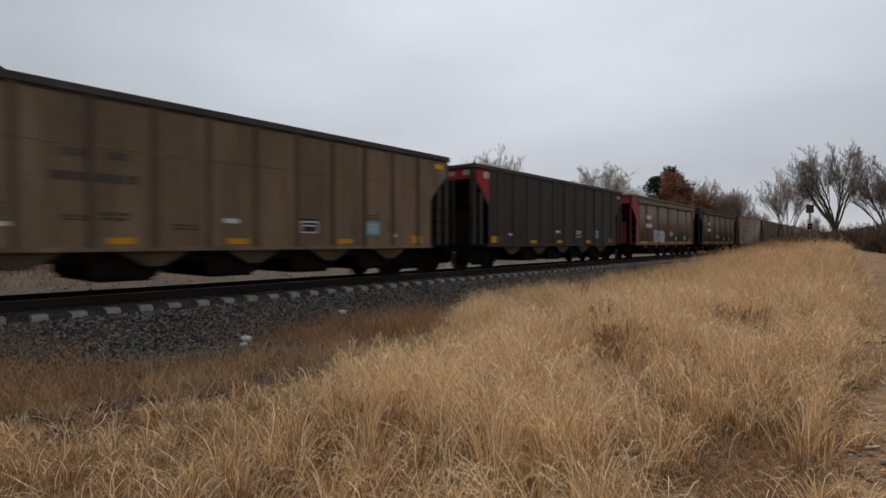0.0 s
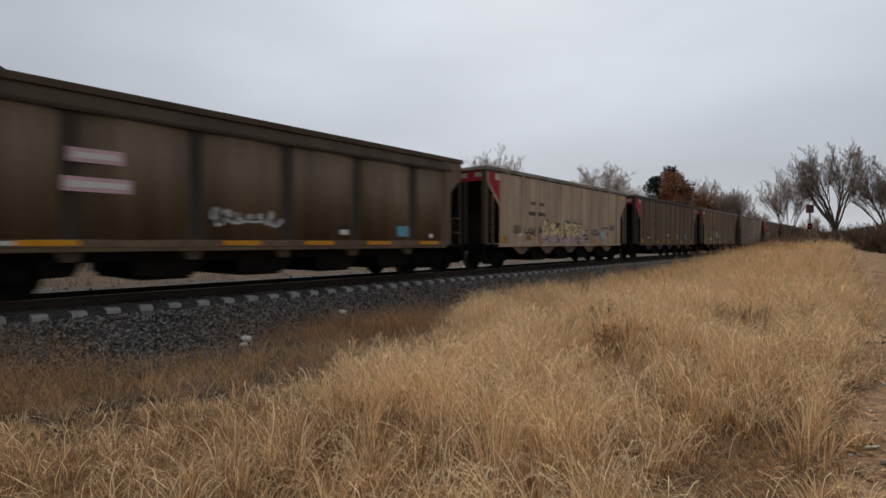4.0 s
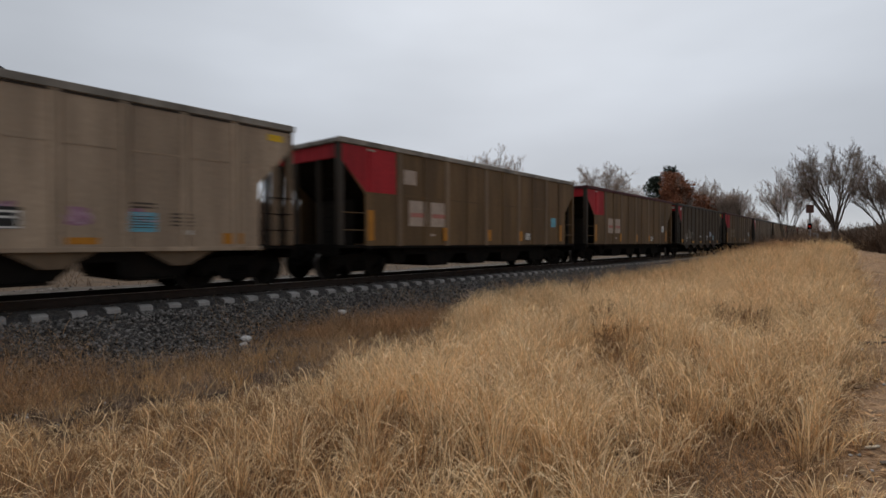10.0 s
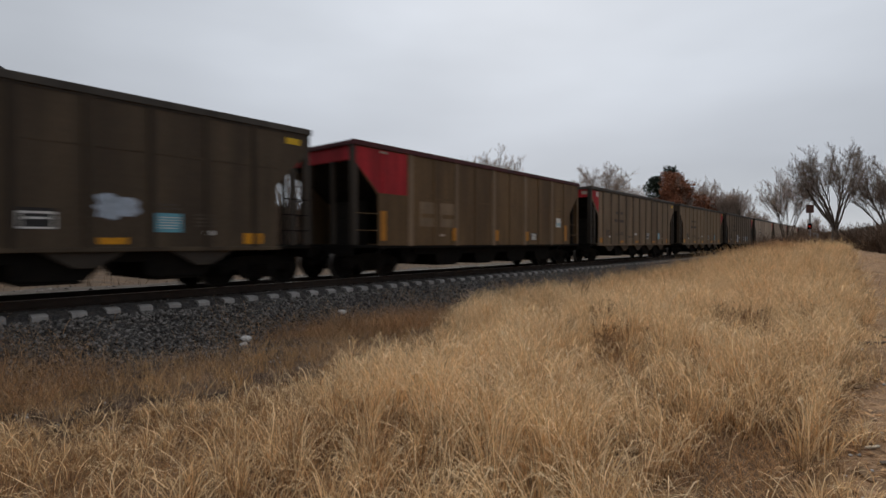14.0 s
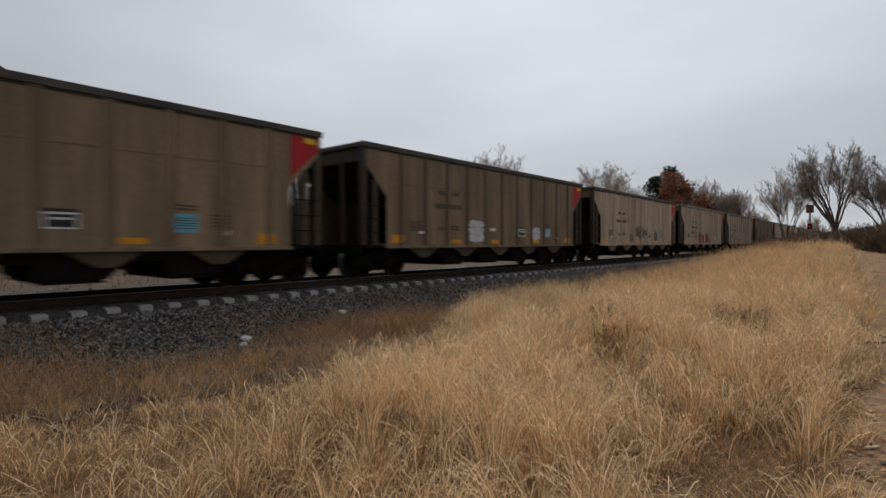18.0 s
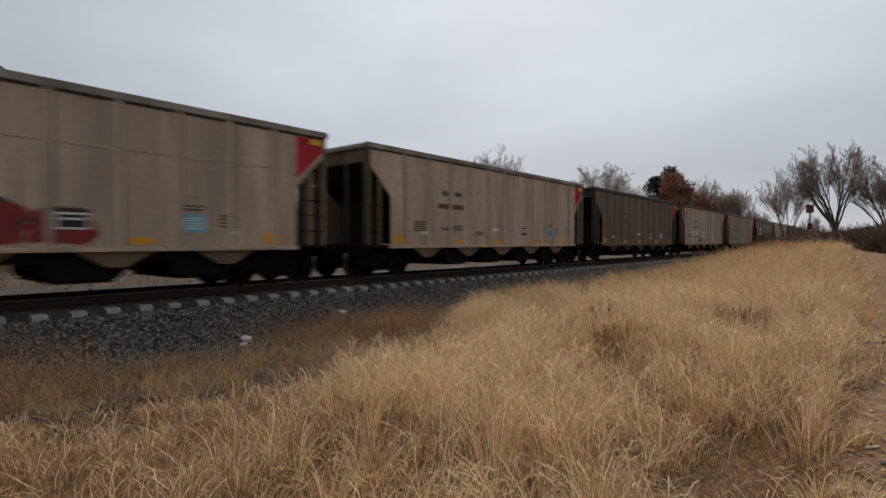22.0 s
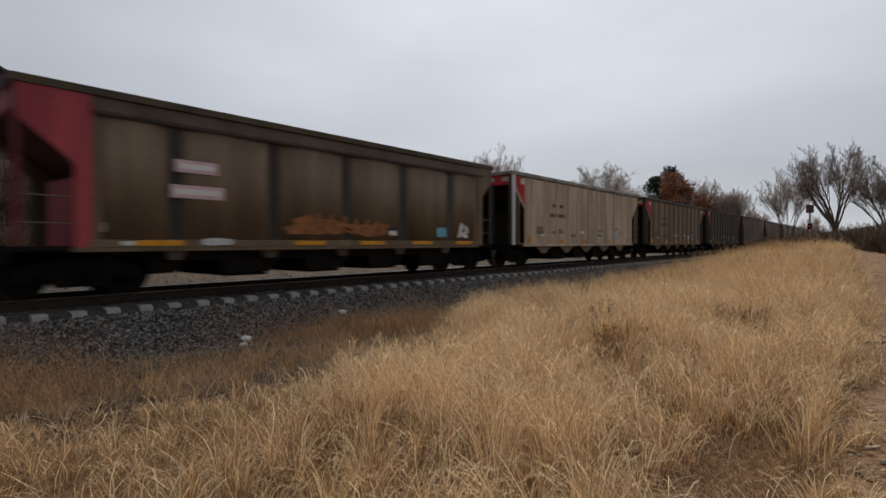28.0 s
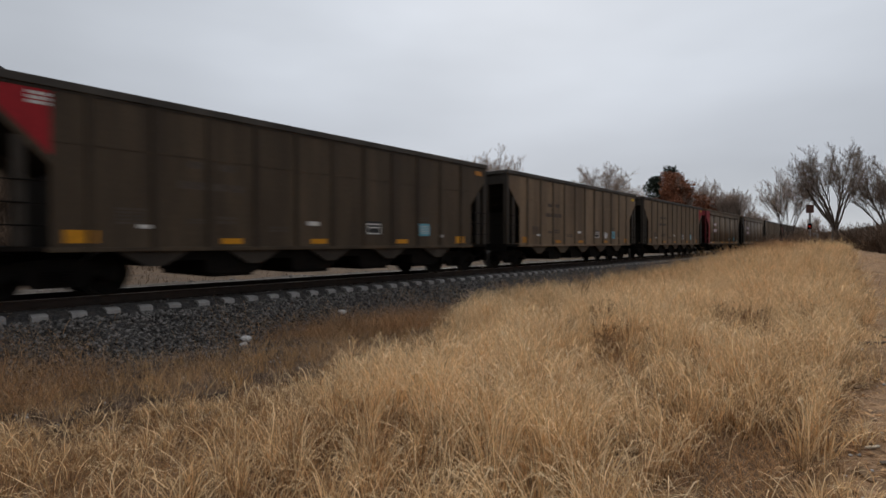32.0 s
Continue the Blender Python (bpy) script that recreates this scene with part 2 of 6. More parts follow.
SCRUB_FLOOR = material("tan_scrub_floor", (0.120, 0.078, 0.049), rough=0.97, vary=0.35, scale=1.2, fine=20, bump=0.6, bump_distance=0.04, dirt=(0.065, 0.044, 0.029), dirt_amount=0.6, fine_amount=0.4)
DEAD_FORB = material("dark_dead_weed", (0.29, 0.175, 0.092), rough=0.85, vary=0.3, scale=3.0, fine=20, bump=0, island=0.4)
BARK = material("grey_brown_bark", (0.14, 0.112, 0.092), rough=0.95, vary=0.3, scale=3, fine=30, bump=0.5, island=0.25)
TWIG = material("bare_brown_twigs", (0.23, 0.175, 0.14), rough=0.95, vary=0.25, scale=1, fine=20, bump=0, island=0.3)
# twigs of far trees, lightened so that the colour carries the haze
TWIG_PALE = material("pale_grey_brown_twigs", (0.42, 0.325, 0.262), rough=0.95, vary=0.25, scale=1, fine=20, bump=0, island=0.3)
RED_LEAF = material("rust_coloured_leaves", (0.30, 0.125, 0.068), rough=0.9, vary=0.3, scale=0.6, fine=6, bump=0, island=0.5)
PINE = material("dark_evergreen_needles", (0.030, 0.042, 0.026), rough=0.9, vary=0.35, scale=0.8, fine=8, bump=0, island=0.5)
PLATE = material("faded_red_brown_plate", (0.24, 0.135, 0.115), rough=0.7, vary=0.2, scale=4, bump=0.1)
BRUSH_PALE = material("tan_brush_twigs", (0.235, 0.155, 0.105), rough=0.95, vary=0.35, scale=0.8, fine=8, bump=0, island=0.5)
BRUSH = material("brown_brush", (0.135, 0.090, 0.062), rough=0.95, vary=0.35, scale=0.8, fine=8, bump=0, island=0.5)
DEAD_LEAF = material("fallen_dry_leaves", (0.44, 0.26, 0.13), rough=0.8, vary=0.3, scale=5, bump=0, island=0.6)
CHIP_WOOD = material("split_pale_wood", (0.60, 0.50, 0.38), rough=0.8, vary=0.2, scale=30, fine=120, bump=0.2)
SIDING = material("slate_blue_siding", (0.034, 0.047, 0.056), rough=0.8, vary=0.15, scale=2, fine=20, bump=0.1)
SIDING_GREY = material("dark_grey_siding", (0.085, 0.085, 0.088), rough=0.85, vary=0.12, scale=2, fine=20, bump=0.1)
SHINGLE = material("dark_roof_shingles", (0.040, 0.038, 0.042), rough=0.95, vary=0.3, scale=4, fine=25, bump=0.4)
TRIM = material("white_painted_trim", (0.72, 0.72, 0.72), rough=0.6, vary=0.08, scale=4, bump=0.05)
FENCE = material("weathered_fence_boards", (0.165, 0.120, 0.085), rough=0.9, vary=0.25, scale=3, fine=30, bump=0.3, island=0.2)
RED_LAMP = material("red_signal_lens", (0.6, 0.02, 0.015), rough=0.3, vary=0.05, bump=0)
_n = RED_LAMP.node_tree.nodes["Principled BSDF"]
_n.inputs["Emission Color"].default_value, _n.inputs["Emission Strength"].default_value = (1.0, 0.06, 0.03, 1), 0.3


def glass_material():
    m = bpy.data.materials.new("dark_window_glass")
    m.use_nodes = True
    b = m.node_tree.nodes["Principled BSDF"]
    b.inputs["Base Color"].default_value, b.inputs["Roughness"].default_value = (0.02, 0.022, 0.026, 1), 0.08
    return m


GLASS = glass_material()


# ---- building helpers ----
def mesh_from(bm, name):
    bmesh.ops.recalc_face_normals(bm, faces=bm.faces)
    me = bpy.data.meshes.new(name)
    bm.to_mesh(me)
    bm.free()
    return me


def raw_mesh(name, verts, faces, smooth=False):
    me = bpy.data.meshes.new(name)
    me.from_pydata(verts, [], faces)
    if smooth:
        me.polygons.foreach_set("use_smooth", [True] * len(me.polygons))
    me.update()
    return me


def add(name, mesh, mat, parent=None, m=None, label=""):
    """One mesh object with its own material, under a thing or part."""
    if not mesh.materials:
        mesh.materials.append(mat)
    ob = new(name, mesh)
    if mesh.materials[0] is not mat:
        ob.material_slots[0].link = "OBJECT"
        ob.material_slots[0].material = mat
    if parent is not None:
        ob.parent = parent
    if m is not None:
        ob.matrix_basis = m
    return tagged(ob, label)


def part(name, bm, mat, parent, label="", m=None):
    return add(name, mesh_from(bm, name), mat, parent, m, label)


CACHE = {}


def cached(key, make):
    if key not in CACHE:
        CACHE[key] = mesh_from(make(), key)
    return CACHE[key]


def box(bm, x0, x1, y0, y1, z0, z1, bevel=0.0):
    r = bmesh.ops.create_cube(bm, size=1.0, matrix=Matrix.Translation(((x0 + x1) / 2, (y0 + y1) / 2, (z0 + z1) / 2))
                              @ Matrix.Diagonal((x1 - x0, y1 - y0, z1 - z0, 1)))
    if bevel:
        es = list({e for v in r["verts"] for e in v.link_edges})
        bmesh.ops.bevel(bm, geom=es, offset=bevel, segments=1, affect="EDGES")
    return bm


def prism(bm, pts, axis, a0, a1):
    """A flat outline pulled out along an axis; pts are the two other coordinates in order."""
    def place(p, a):
        return (a, p[0], p[1]) if axis == "x" else (p[0], a, p[1]) if axis == "y" else (p[0], p[1], a)
    lo = [bm.verts.new(place(p, a0)) for p in pts]
    hi = [bm.verts.new(place(p, a1)) for p in pts]
    n = len(pts)
    bm.faces.new(lo)
    bm.faces.new(hi[::-1])
    for i in range(n):
        bm.faces.new((lo[i], lo[(i + 1) % n], hi[(i + 1) % n], hi[i]))
    return bm


def rod(bm, a, b, r0, r1=None, n=8):
    r1 = r0 if r1 is None else r1
    a, b = Vector(a), Vector(b)
    q = (b - a).to_track_quat("Z", "Y").to_matrix().to_4x4()
    bmesh.ops.create_cone(bm, cap_ends=True, segments=n, radius1=r0, radius2=r1, depth=(b - a).length,
                          matrix=Matrix.Translation((a + b) / 2) @ q)
    return bm


def lathe(bm, profile, n=24):
    """Turn (radius, x) pairs about the x axis."""
    rings = [[bm.verts.new((x, r * math.cos(2 * math.pi * i / n), r * math.sin(2 * math.pi * i / n))) for i in range(n)] for r, x in profile]
    for a, b in zip(rings, rings[1:]):
        for i in range(n):
            bm.faces.new((a[i], a[(i + 1) % n], b[(i + 1) % n], b[i]))
    bm.faces.new(rings[0][::-1])
    bm.faces.new(rings[-1])
    return bm


def spot(bearing, distance, z=0.0):
    """A place by its bearing from the railway's direction (degrees, clockwise) and its distance from the standpoint."""
    return Vector((distance * math.sin(radians(bearing)), distance * math.cos(radians(bearing)), z))


def smooth(a, b, x):
    u = np.clip((np.asarray(x, float) - a) / (b - a), 0, 1)
    return u * u * (3 - 2 * u)


def surface_z(x, y):
    """Ground or ballast, whichever lies on top."""
    bed = np.interp(x, [-15.9, -14.75, -11.74, -11.45, -10.25], [-0.95, -0.3, -0.39, -0.46, -1.14])
    g = ground_z(x, y)
    return np.where((np.asarray(x) > -15.9) & (np.asarray(x) < -10.25), np.maximum(bed, g), g)


def terrace_z(y):
    """Height of the yards above the cutting behind the railway."""
    return np.clip(4.7 - 0.12 * (np.asarray(y, float) - 8), 0.5, 5.2)


def ground_z(x, y):
    """Height of the ground: the ditch beside the ballast, the grassy bank, the path, the terrace behind the railway."""
    x, y = np.asarray(x, float), np.asarray(y, float)
    near = np.interp(x, [-29, -17, -15.6, -10.4, -8.6, -6.0, -3.2, -0.5, 3, 20, 80], [-0.1, -0.35, -0.9, -1.12, -1.10, -0.95, -0.66, -0.52, -0.5, -0.3, 0.4])
    near = near + (terrace_z(y) + 0.1) * smooth(-28.5, -41, x)
    rise = 0.75 * smooth(16, 42, y) * smooth(-9.9, -6.0, x) + 0.12 * smooth(40, 75, y) * smooth(-9.9, -6.0, x)
    rise = rise + 0.28 * smooth(17, 34, y) * smooth(-9.9, -7.5, x) * smooth(-0.2, -2.2, x)
    lumps = 0.05 * np.sin(x * 1.3 + 0.7 * y) * np.sin(y * 0.9 - 0.4 * x) + 0.025 * np.sin(3.1 * x + 1.0) * np.sin(2.7 * y + x)
    return near + rise + lumps * smooth(-11, -9, x) + lumps * smooth(-16, -18, x)


# ---- ground ----
def grid_lines(spans):
    out = []
    for a, b, n in spans:
        out += list(np.linspace(a, b, n, endpoint=False))
    return np.array(out + [spans[-1][1]])


def make_ground():
    xs = grid_lines([(-3000, -300, 6), (-300, -60, 10), (-60, -17, 40), (-17, 3, 80), (3, 40, 20), (40, 300, 8), (300, 3000, 5)])
    ys = grid_lines([(-3000, -200, 6), (-200, -12, 12), (-12, 30, 150), (30, 80, 70), (80, 300, 24), (300, 3000, 8)])
    X, Y = np.meshgrid(xs, ys)
    Z = ground_z(X, Y)
    far = np.maximum(np.abs(X), np.abs(Y))
    Z = Z * (1 - smooth(150, 900, far)) - 0.2 * smooth(150, 900, far)
    verts = np.stack([X, Y, Z], -1).reshape(-1, 3).tolist()
    n = len(xs)
    faces = [(j * n + i, j * n + i + 1, (j + 1) * n + i + 1, (j + 1) * n + i) for j in range(len(ys) - 1) for i in range(n - 1)]
    tagged(add("ground", raw_mesh("ground", verts, faces, True), SOIL), "dry brown soil with a ditch and a low bank", "ground", kind="structure")


def strip(name, mat, edge_a, edge_b, y0, y1, lift, label, category, n=320, m=9, winding=False):
    """A sheet laid over the ground between two wavering edges along the railway."""
    ys = np.linspace(0, 1, n) ** 1.6 * (y1 - y0) + y0
    verts, faces = [], []
    for y in ys:
        drift = -1.6 * float(smooth(14, 60, y)) if winding else 0.0
        a = drift + edge_a + 0.16 * math.sin(y * 0.9) + 0.1 * math.sin(y * 2.3 + 1)
        b = drift + edge_b + 0.16 * math.sin(y * 0.7 + 2) + 0.1 * math.sin(y * 1.9)
        for i in range(m):
            x = a + (b - a) * i / (m - 1)
            verts.append((x, y, float(ground_z(x, y)) + (lift if 0 < i < m - 1 else -0.03)))
    for j in range(n - 1):
        for i in range(m - 1):
            faces.append((j * m + i, j * m + i + 1, (j + 1) * m + i + 1, (j + 1) * m + i))
    return tagged(add(name, raw_mesh(name, verts, faces, True), mat), label, category, kind="structure")


make_ground()
strip("dirt_path", PATH_DIRT, -0.22, 1.9, -8, 140, 0.05, "worn pinkish dirt path strewn with leaves", "path", winding=True)
strip("gravel_strip", GRAVEL_ROAD, -19.0, -16.3, -15, 160, 0.04, "narrow dusty gravel strip behind the railway", "gravel")
strip("scrub_floor", SCRUB_FLOOR, -36.0, -18.8, -15, 160, 0.02, "tan weedy scrub ground behind the railway", "ground", m=24)

BALLAST_LINE = [(-15.9, -0.95), (-14.75, -0.34), (-14.4, -0.29), (-12.6, -0.29), (-12.42, -0.185), (-12.08, -0.205), (-11.98, -0.27), (-11.88, -0.29), (-11.74, -0.39), (-11.45, -0.46), (-10.25, -1.14)]


def ballast_z(x):
    return np.interp(x, [p[0] for p in BALLAST_LINE], [p[1] for p in BALLAST_LINE])


def make_ballast():
    ys = list(np.arange(-14, 60, 0.35)) + list(np.arange(60, 760, 20.0))
    cols = []
    for (xa, za), (xb, zb) in zip(BALLAST_LINE, BALLAST_LINE[1:]):
        k = max(1, int(abs(xb - xa) / 0.3))
        cols += [(xa + (xb - xa) * i / k, za + (zb - za) * i / k) for i in range(k)]
    cols.append(BALLAST_LINE[-1])
    rng = np.random.default_rng(3)
    verts = []
    for y in ys:
        for i, (x, z) in enumerate(cols):
            j = 0.02 if y < 60 else 0.0
            verts.append((x + rng.uniform(-j, j) * 2, y + rng.uniform(-j, j), z + rng.uniform(-j, j) * 0.7))
    n = len(cols)
    faces = [(j * n + i, j * n + i + 1, (j + 1) * n + i + 1, (j + 1) * n + i) for j in range(len(ys) - 1) for i in range(n - 1)]
    tagged(add("ballast_bed", raw_mesh("ballast_bed", verts, faces), BALLAST), "bed of crushed grey ballast under the track", "ballast", kind="structure")


make_ballast()


def stones(name, rng, centres, sizes, mat, label, category):
    """Many angular stones in one mesh: jittered octahedra."""
    base = np.array([(1, 0, 0), (-1, 0, 0), (0, 1, 0), (0, -1, 0), (0, 0, 1), (0, 0, -1)], float)
    tri = np.array([(0, 2, 4), (2, 1, 4), (1, 3, 4), (3, 0, 4), (2, 0, 5), (1, 2, 5), (3, 1, 5), (0, 3, 5)])
    n = len(centres)
    ang = rng.uniform(0, 2 * math.pi, n)
    v = base[None] * rng.uniform(0.55, 1.25, (n, 6, 1)) * np.array([1, 0.8, 0.62]) + rng.normal(0, 0.14, (n, 6, 3))
    c, s = np.cos(ang)[:, None], np.sin(ang)[:, None]
    v = np.stack([v[..., 0] * c - v[..., 1] * s, v[..., 0] * s + v[..., 1] * c, v[..., 2]], -1)
    tilt = rng.normal(0, 0.5, n)
    c, s = np.cos(tilt)[:, None], np.sin(tilt)[:, None]
    v = np.stack([v[..., 0], v[..., 1] * c - v[..., 2] * s, v[..., 1] * s + v[..., 2] * c], -1)
    v = v * sizes[:, None, None] + centres[:, None, :]
    f = tri[None] + 6 * np.arange(n)[:, None, None]
    ob = add(name, numpy_mesh(name, v.reshape(-1, 3), f.reshape(-1, 3)), mat)
    return tagged(ob, label, category, kind="stuff")


def numpy_mesh(name, verts, tris):
    me = bpy.data.meshes.new(name)
    me.vertices.add(len(verts))
    me.vertices.foreach_set("co", np.ascontiguousarray(verts, dtype=np.float32).ravel())
    me.loops.add(tris.size)
    me.loops.foreach_set("vertex_index", np.ascontiguousarray(tris, dtype=np.int32).ravel())
    me.polygons.add(len(tris))
    me.polygons.foreach_set("loop_start", np.arange(0, tris.size, 3, dtype=np.int32))
    me.update(calc_edges=True)
    me.validate()
    return me


def make_stones():
    rng = np.random.default_rng(11)
    n = 40000
    y = rng.uniform(0, 1, n) ** 1.35 * 62 - 6
    x = rng.uniform(-11.76, -10.2, n)
    c = np.stack([x, y, ballast_z(x) + 0.022], -1)
    stones("ballast_stones", rng, c, rng.uniform(0.026, 0.068, n) * (1 + 0.4 * smooth(20, 50, y)), STONE, "loose crushed grey ballast stones on the shoulder", "ballast")
    n = 9000
    y = rng.uniform(0, 1, n) ** 1.2 * 22 - 6
    x = -10.3 + np.minimum(1.9, rng.exponential(0.55, n)) * (0.6 + 0.4 * np.sin(1.9 * y) * np.sin(0.7 * y + 1))
    stones("ballast_stones", rng, np.stack([x, y, ground_z(x, y) + 0.012], -1), rng.uniform(0.02, 0.058, n), STONE, "stray ballast stones at the foot of the shoulder", "ballast")
    n = 5000
    y, x = rng.uniform(-6, 40, n), rng.uniform(-14.6, -11.8, n)
    stones("ballast_stones", rng, np.stack([x, y, ballast_z(x) - 0.0], -1), rng.uniform(0.02, 0.045, n), STONE, "crushed grey ballast between the ties", "ballast")
    n = 900
    y, x = rng.uniform(-6, 40, n), rng.uniform(-18.6, -15.8, n)
    stones("rubble", rng, np.stack([x, y, surface_z(x, y) + 0.03], -1), rng.uniform(0.03, 0.12, n), STONE, "dusty broken rubble behind the track", "stones")
    n = 700
    y, x = rng.uniform(-3, 16, n), rng.uniform(-11.3, -5.2, n)
    z = np.where(x < -10.25, ballast_z(x), ground_z(x, y))
    stones("scattered_pebbles", rng, np.stack([x, y, z + 0.01], -1), rng.uniform(0.012, 0.04, n), PALE_STONE, "scattered pale pebbles on ballast and soil", "stones")
    n = 500
    y, x = rng.uniform(3, 26, n), rng.uniform(-0.3, 2.2, n)
    stones("path_pebbles", rng, np.stack([x, y, ground_z(x, y) + 0.052], -1), rng.uniform(0.008, 0.03, n), PALE_STONE, "small pale pebbles on the dirt path", "stones")
    for sx, sy, size, lab in ((-10.86, 8.88, 0.11, "white angular stone on the ballast shoulder"), (-10.45, 5.9, 0.13, "pale grey stone low on the ballast shoulder"),
                              (-10.3, 5.75, 0.09, "small pale stone at the foot of the ballast")):
        bm = bmesh.new()
        bmesh.ops.create_icosphere(bm, subdivisions=2, radius=size)
        for v in bm.verts:
            v.co += v.co.normalized() * size * 0.5 * noise.noise(v.co * 9 + Vector((sx, sy, 0)))
            v.co.z *= 0.6
        tagged(part("stone", bm, PALE_STONE, None, lab, pose(sx, sy, float(max(ballast_z(sx), ground_z(sx, sy)) if sx > -10.25 else ballast_z(sx)) + 0.04)), category="stone", group="stones by the track")


make_stones()


# ---- track ----
def make_track():
    root = tagged(new("railway_track"), "straight railway track with concrete ties", "railway track", kind="structure")
    root.location = (TRACK_X, 0, 0)
    prof = [(-0.075, -0.185), (0.075, -0.185), (0.075, -0.17), (0.012, -0.145), (0.012, -0.045), (0.036, -0.035), (0.036, -0.006), (0.028, 0.0),
            (-0.028, 0.0), (-0.036, -0.006), (-0.036, -0.035), (-0.012, -0.045), (-0.012, -0.145), (-0.075, -0.17)]
    for side in (-1, 1):
        bm = prism(bmesh.new(), [(p[0] + side * 0.7525, p[1]) for p in prof], "y", -40, 760)
        r = part("rail", bm, RAIL_SIDE, root, "rusty steel rail")
        bm = box(bmesh.new(), side * 0.7525 - 0.03, side * 0.7525 + 0.03, -40, 760, 0.0, 0.003)
        part("rail_head", bm, RAIL_TOP, r, "polished running surface")

    def tie():
        bm = bmesh.new()
        prism(bm, [(-1.30, -0.42), (1.30, -0.42), (1.30, -0.27), (1.24, -0.235), (0.45, -0.195), (0.3, -0.215), (-0.3, -0.215), (-0.45, -0.195), (-1.24, -0.235), (-1.30, -0.27)], "y", -0.125, 0.125)
        return bm

    def clip():
        bm = box(bmesh.new(), -0.12, 0.12, -0.07, 0.07, -0.198, -0.168, 0.006)
        rod(bm, (0.06, -0.06, -0.16), (0.13, 0.05, -0.155), 0.012, n=6)
        rod(bm, (-0.06, 0.06, -0.16), (-0.13, -0.05, -0.155), 0.012, n=6)
        return bm
    rng = random.Random(5)
    for i in range(190):
        y = -9.0 + 0.61 * i
        t = add("tie", cached("tie", tie), CONCRETE, root, pose(rng.uniform(-0.025, 0.025), y + rng.uniform(-0.015, 0.015), rng.uniform(-0.012, 0.006), 0, 0, rng.uniform(-0.5, 0.5)))
        if i < 70:
            add("rail_clip", cached("rail_clip", clip), RAIL_SIDE, t, pose(0.7525, 0, 0))


make_track()

# ---- the train ----
BODY = 14.76          # length of a body along its top rim
HALF = 1.60           # half its width
SILL, TOP = 0.98, 4.06


def ly(l):
    """From the distance behind the leading end of a car to its own y."""
    return l - BODY / 2


def side_outline(cut=1.0, low=2.5, high=3.42):
    e = 0.12
    return [(ly(cut), SILL), (ly(BODY - cut), SILL), (ly(BODY - cut), low), (ly(BODY - e), high), (ly(BODY - e), TOP - 0.12),
            (ly(e), TOP - 0.12), (ly(e), high), (ly(cut), low)]


def wheelset():
    bm = bmesh.new()
    for s in (-1, 1):
        prof = [(0.08, s * 0.66), (0.36, s * 0.69), (0.40, s * 0.675), (0.483, s * 0.675), (0.483, s * 0.70), (0.462, s * 0.712), (0.452, s * 0.82), (0.395, s * 0.82), (0.36, s * 0.775),
                (0.18, s * 0.77), (0.15, s * 0.84), (0.09, s * 0.84), (0.08, s * 1.06)]
        lathe(bm, prof, 28)
    rod(bm, (-0.7, 0, 0), (0.7, 0, 0), 0.085, n=12)
    return bm


def wheel_mesh():
    if "wheelset" not in CACHE:
        me = mesh_from(wheelset(), "wheelset")
        me.materials.append(STEEL_DARK)
        me.materials.append(TREAD)
        for p in me.polygons:
            r = math.hypot(p.center.y, p.center.z)
            if r > 0.44 and abs(p.normal.x) < 0.6:
                p.material_index = 1
        CACHE["wheelset"] = me
    return CACHE["wheelset"]


def side_frame():
    bm = bmesh.new()
    prism(bm, [(-1.12, 0.34), (-1.12, 0.60), (-0.72, 0.70), (-0.35, 0.76), (0.35, 0.76), (0.72, 0.70), (1.12, 0.60), (1.12, 0.34), (0.80, 0.34), (0.62, 0.46), (0.42, 0.22), (-0.42, 0.22), (-0.62, 0.46), (-0.80, 0.34)], "x", -0.08, 0.08)
    for y in (-0.9, 0.9):
        rod(bm, (0.06, y, 0.455), (0.16, y, 0.455), 0.13, n=14)
        rod(bm, (0.16, y, 0.455), (0.18, y, 0.455), 0.10, n=14)
    for y in (-0.17, 0, 0.17):
        for z in np.linspace(0.30, 0.52, 5):
            rod(bm, (0.10, y, z), (0.10, y, z + 0.03), 0.075, n=10)
    return bm


def bolster():
    bm = box(bmesh.new(), -1.05, 1.05, -0.2, 0.2, 0.5, 0.78, 0.03)
    rod(bm, (0, 0, 0.78), (0, 0, 0.86), 0.18, n=16)
    return bm


def brake_beam():
    bm = box(bmesh.new(), -0.8, 0.8, -0.05, 0.05, 0.33, 0.43, 0.01)
    for s in (-1, 1):
        box(bm, s * 0.74 - 0.05, s * 0.74 + 0.05, -0.09, 0.03, 0.28, 0.5, 0.01)
    return bm


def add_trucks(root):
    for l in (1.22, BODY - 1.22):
        tk = add("truck", cached("bolster", bolster), STEEL_DARK, root, pose(0, ly(l), 0), "near-black two-axle truck")
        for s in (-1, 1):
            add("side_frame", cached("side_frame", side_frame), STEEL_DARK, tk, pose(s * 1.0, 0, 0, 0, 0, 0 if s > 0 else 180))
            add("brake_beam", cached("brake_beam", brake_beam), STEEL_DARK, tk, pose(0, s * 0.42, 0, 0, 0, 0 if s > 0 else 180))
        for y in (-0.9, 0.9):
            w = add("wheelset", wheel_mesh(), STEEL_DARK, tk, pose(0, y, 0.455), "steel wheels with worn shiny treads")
            WHEELS.append((w, y))


WHEELS = []


def slab(pts, x, t=0.02):
    return prism(bmesh.new(), pts, "x", x - t, x)


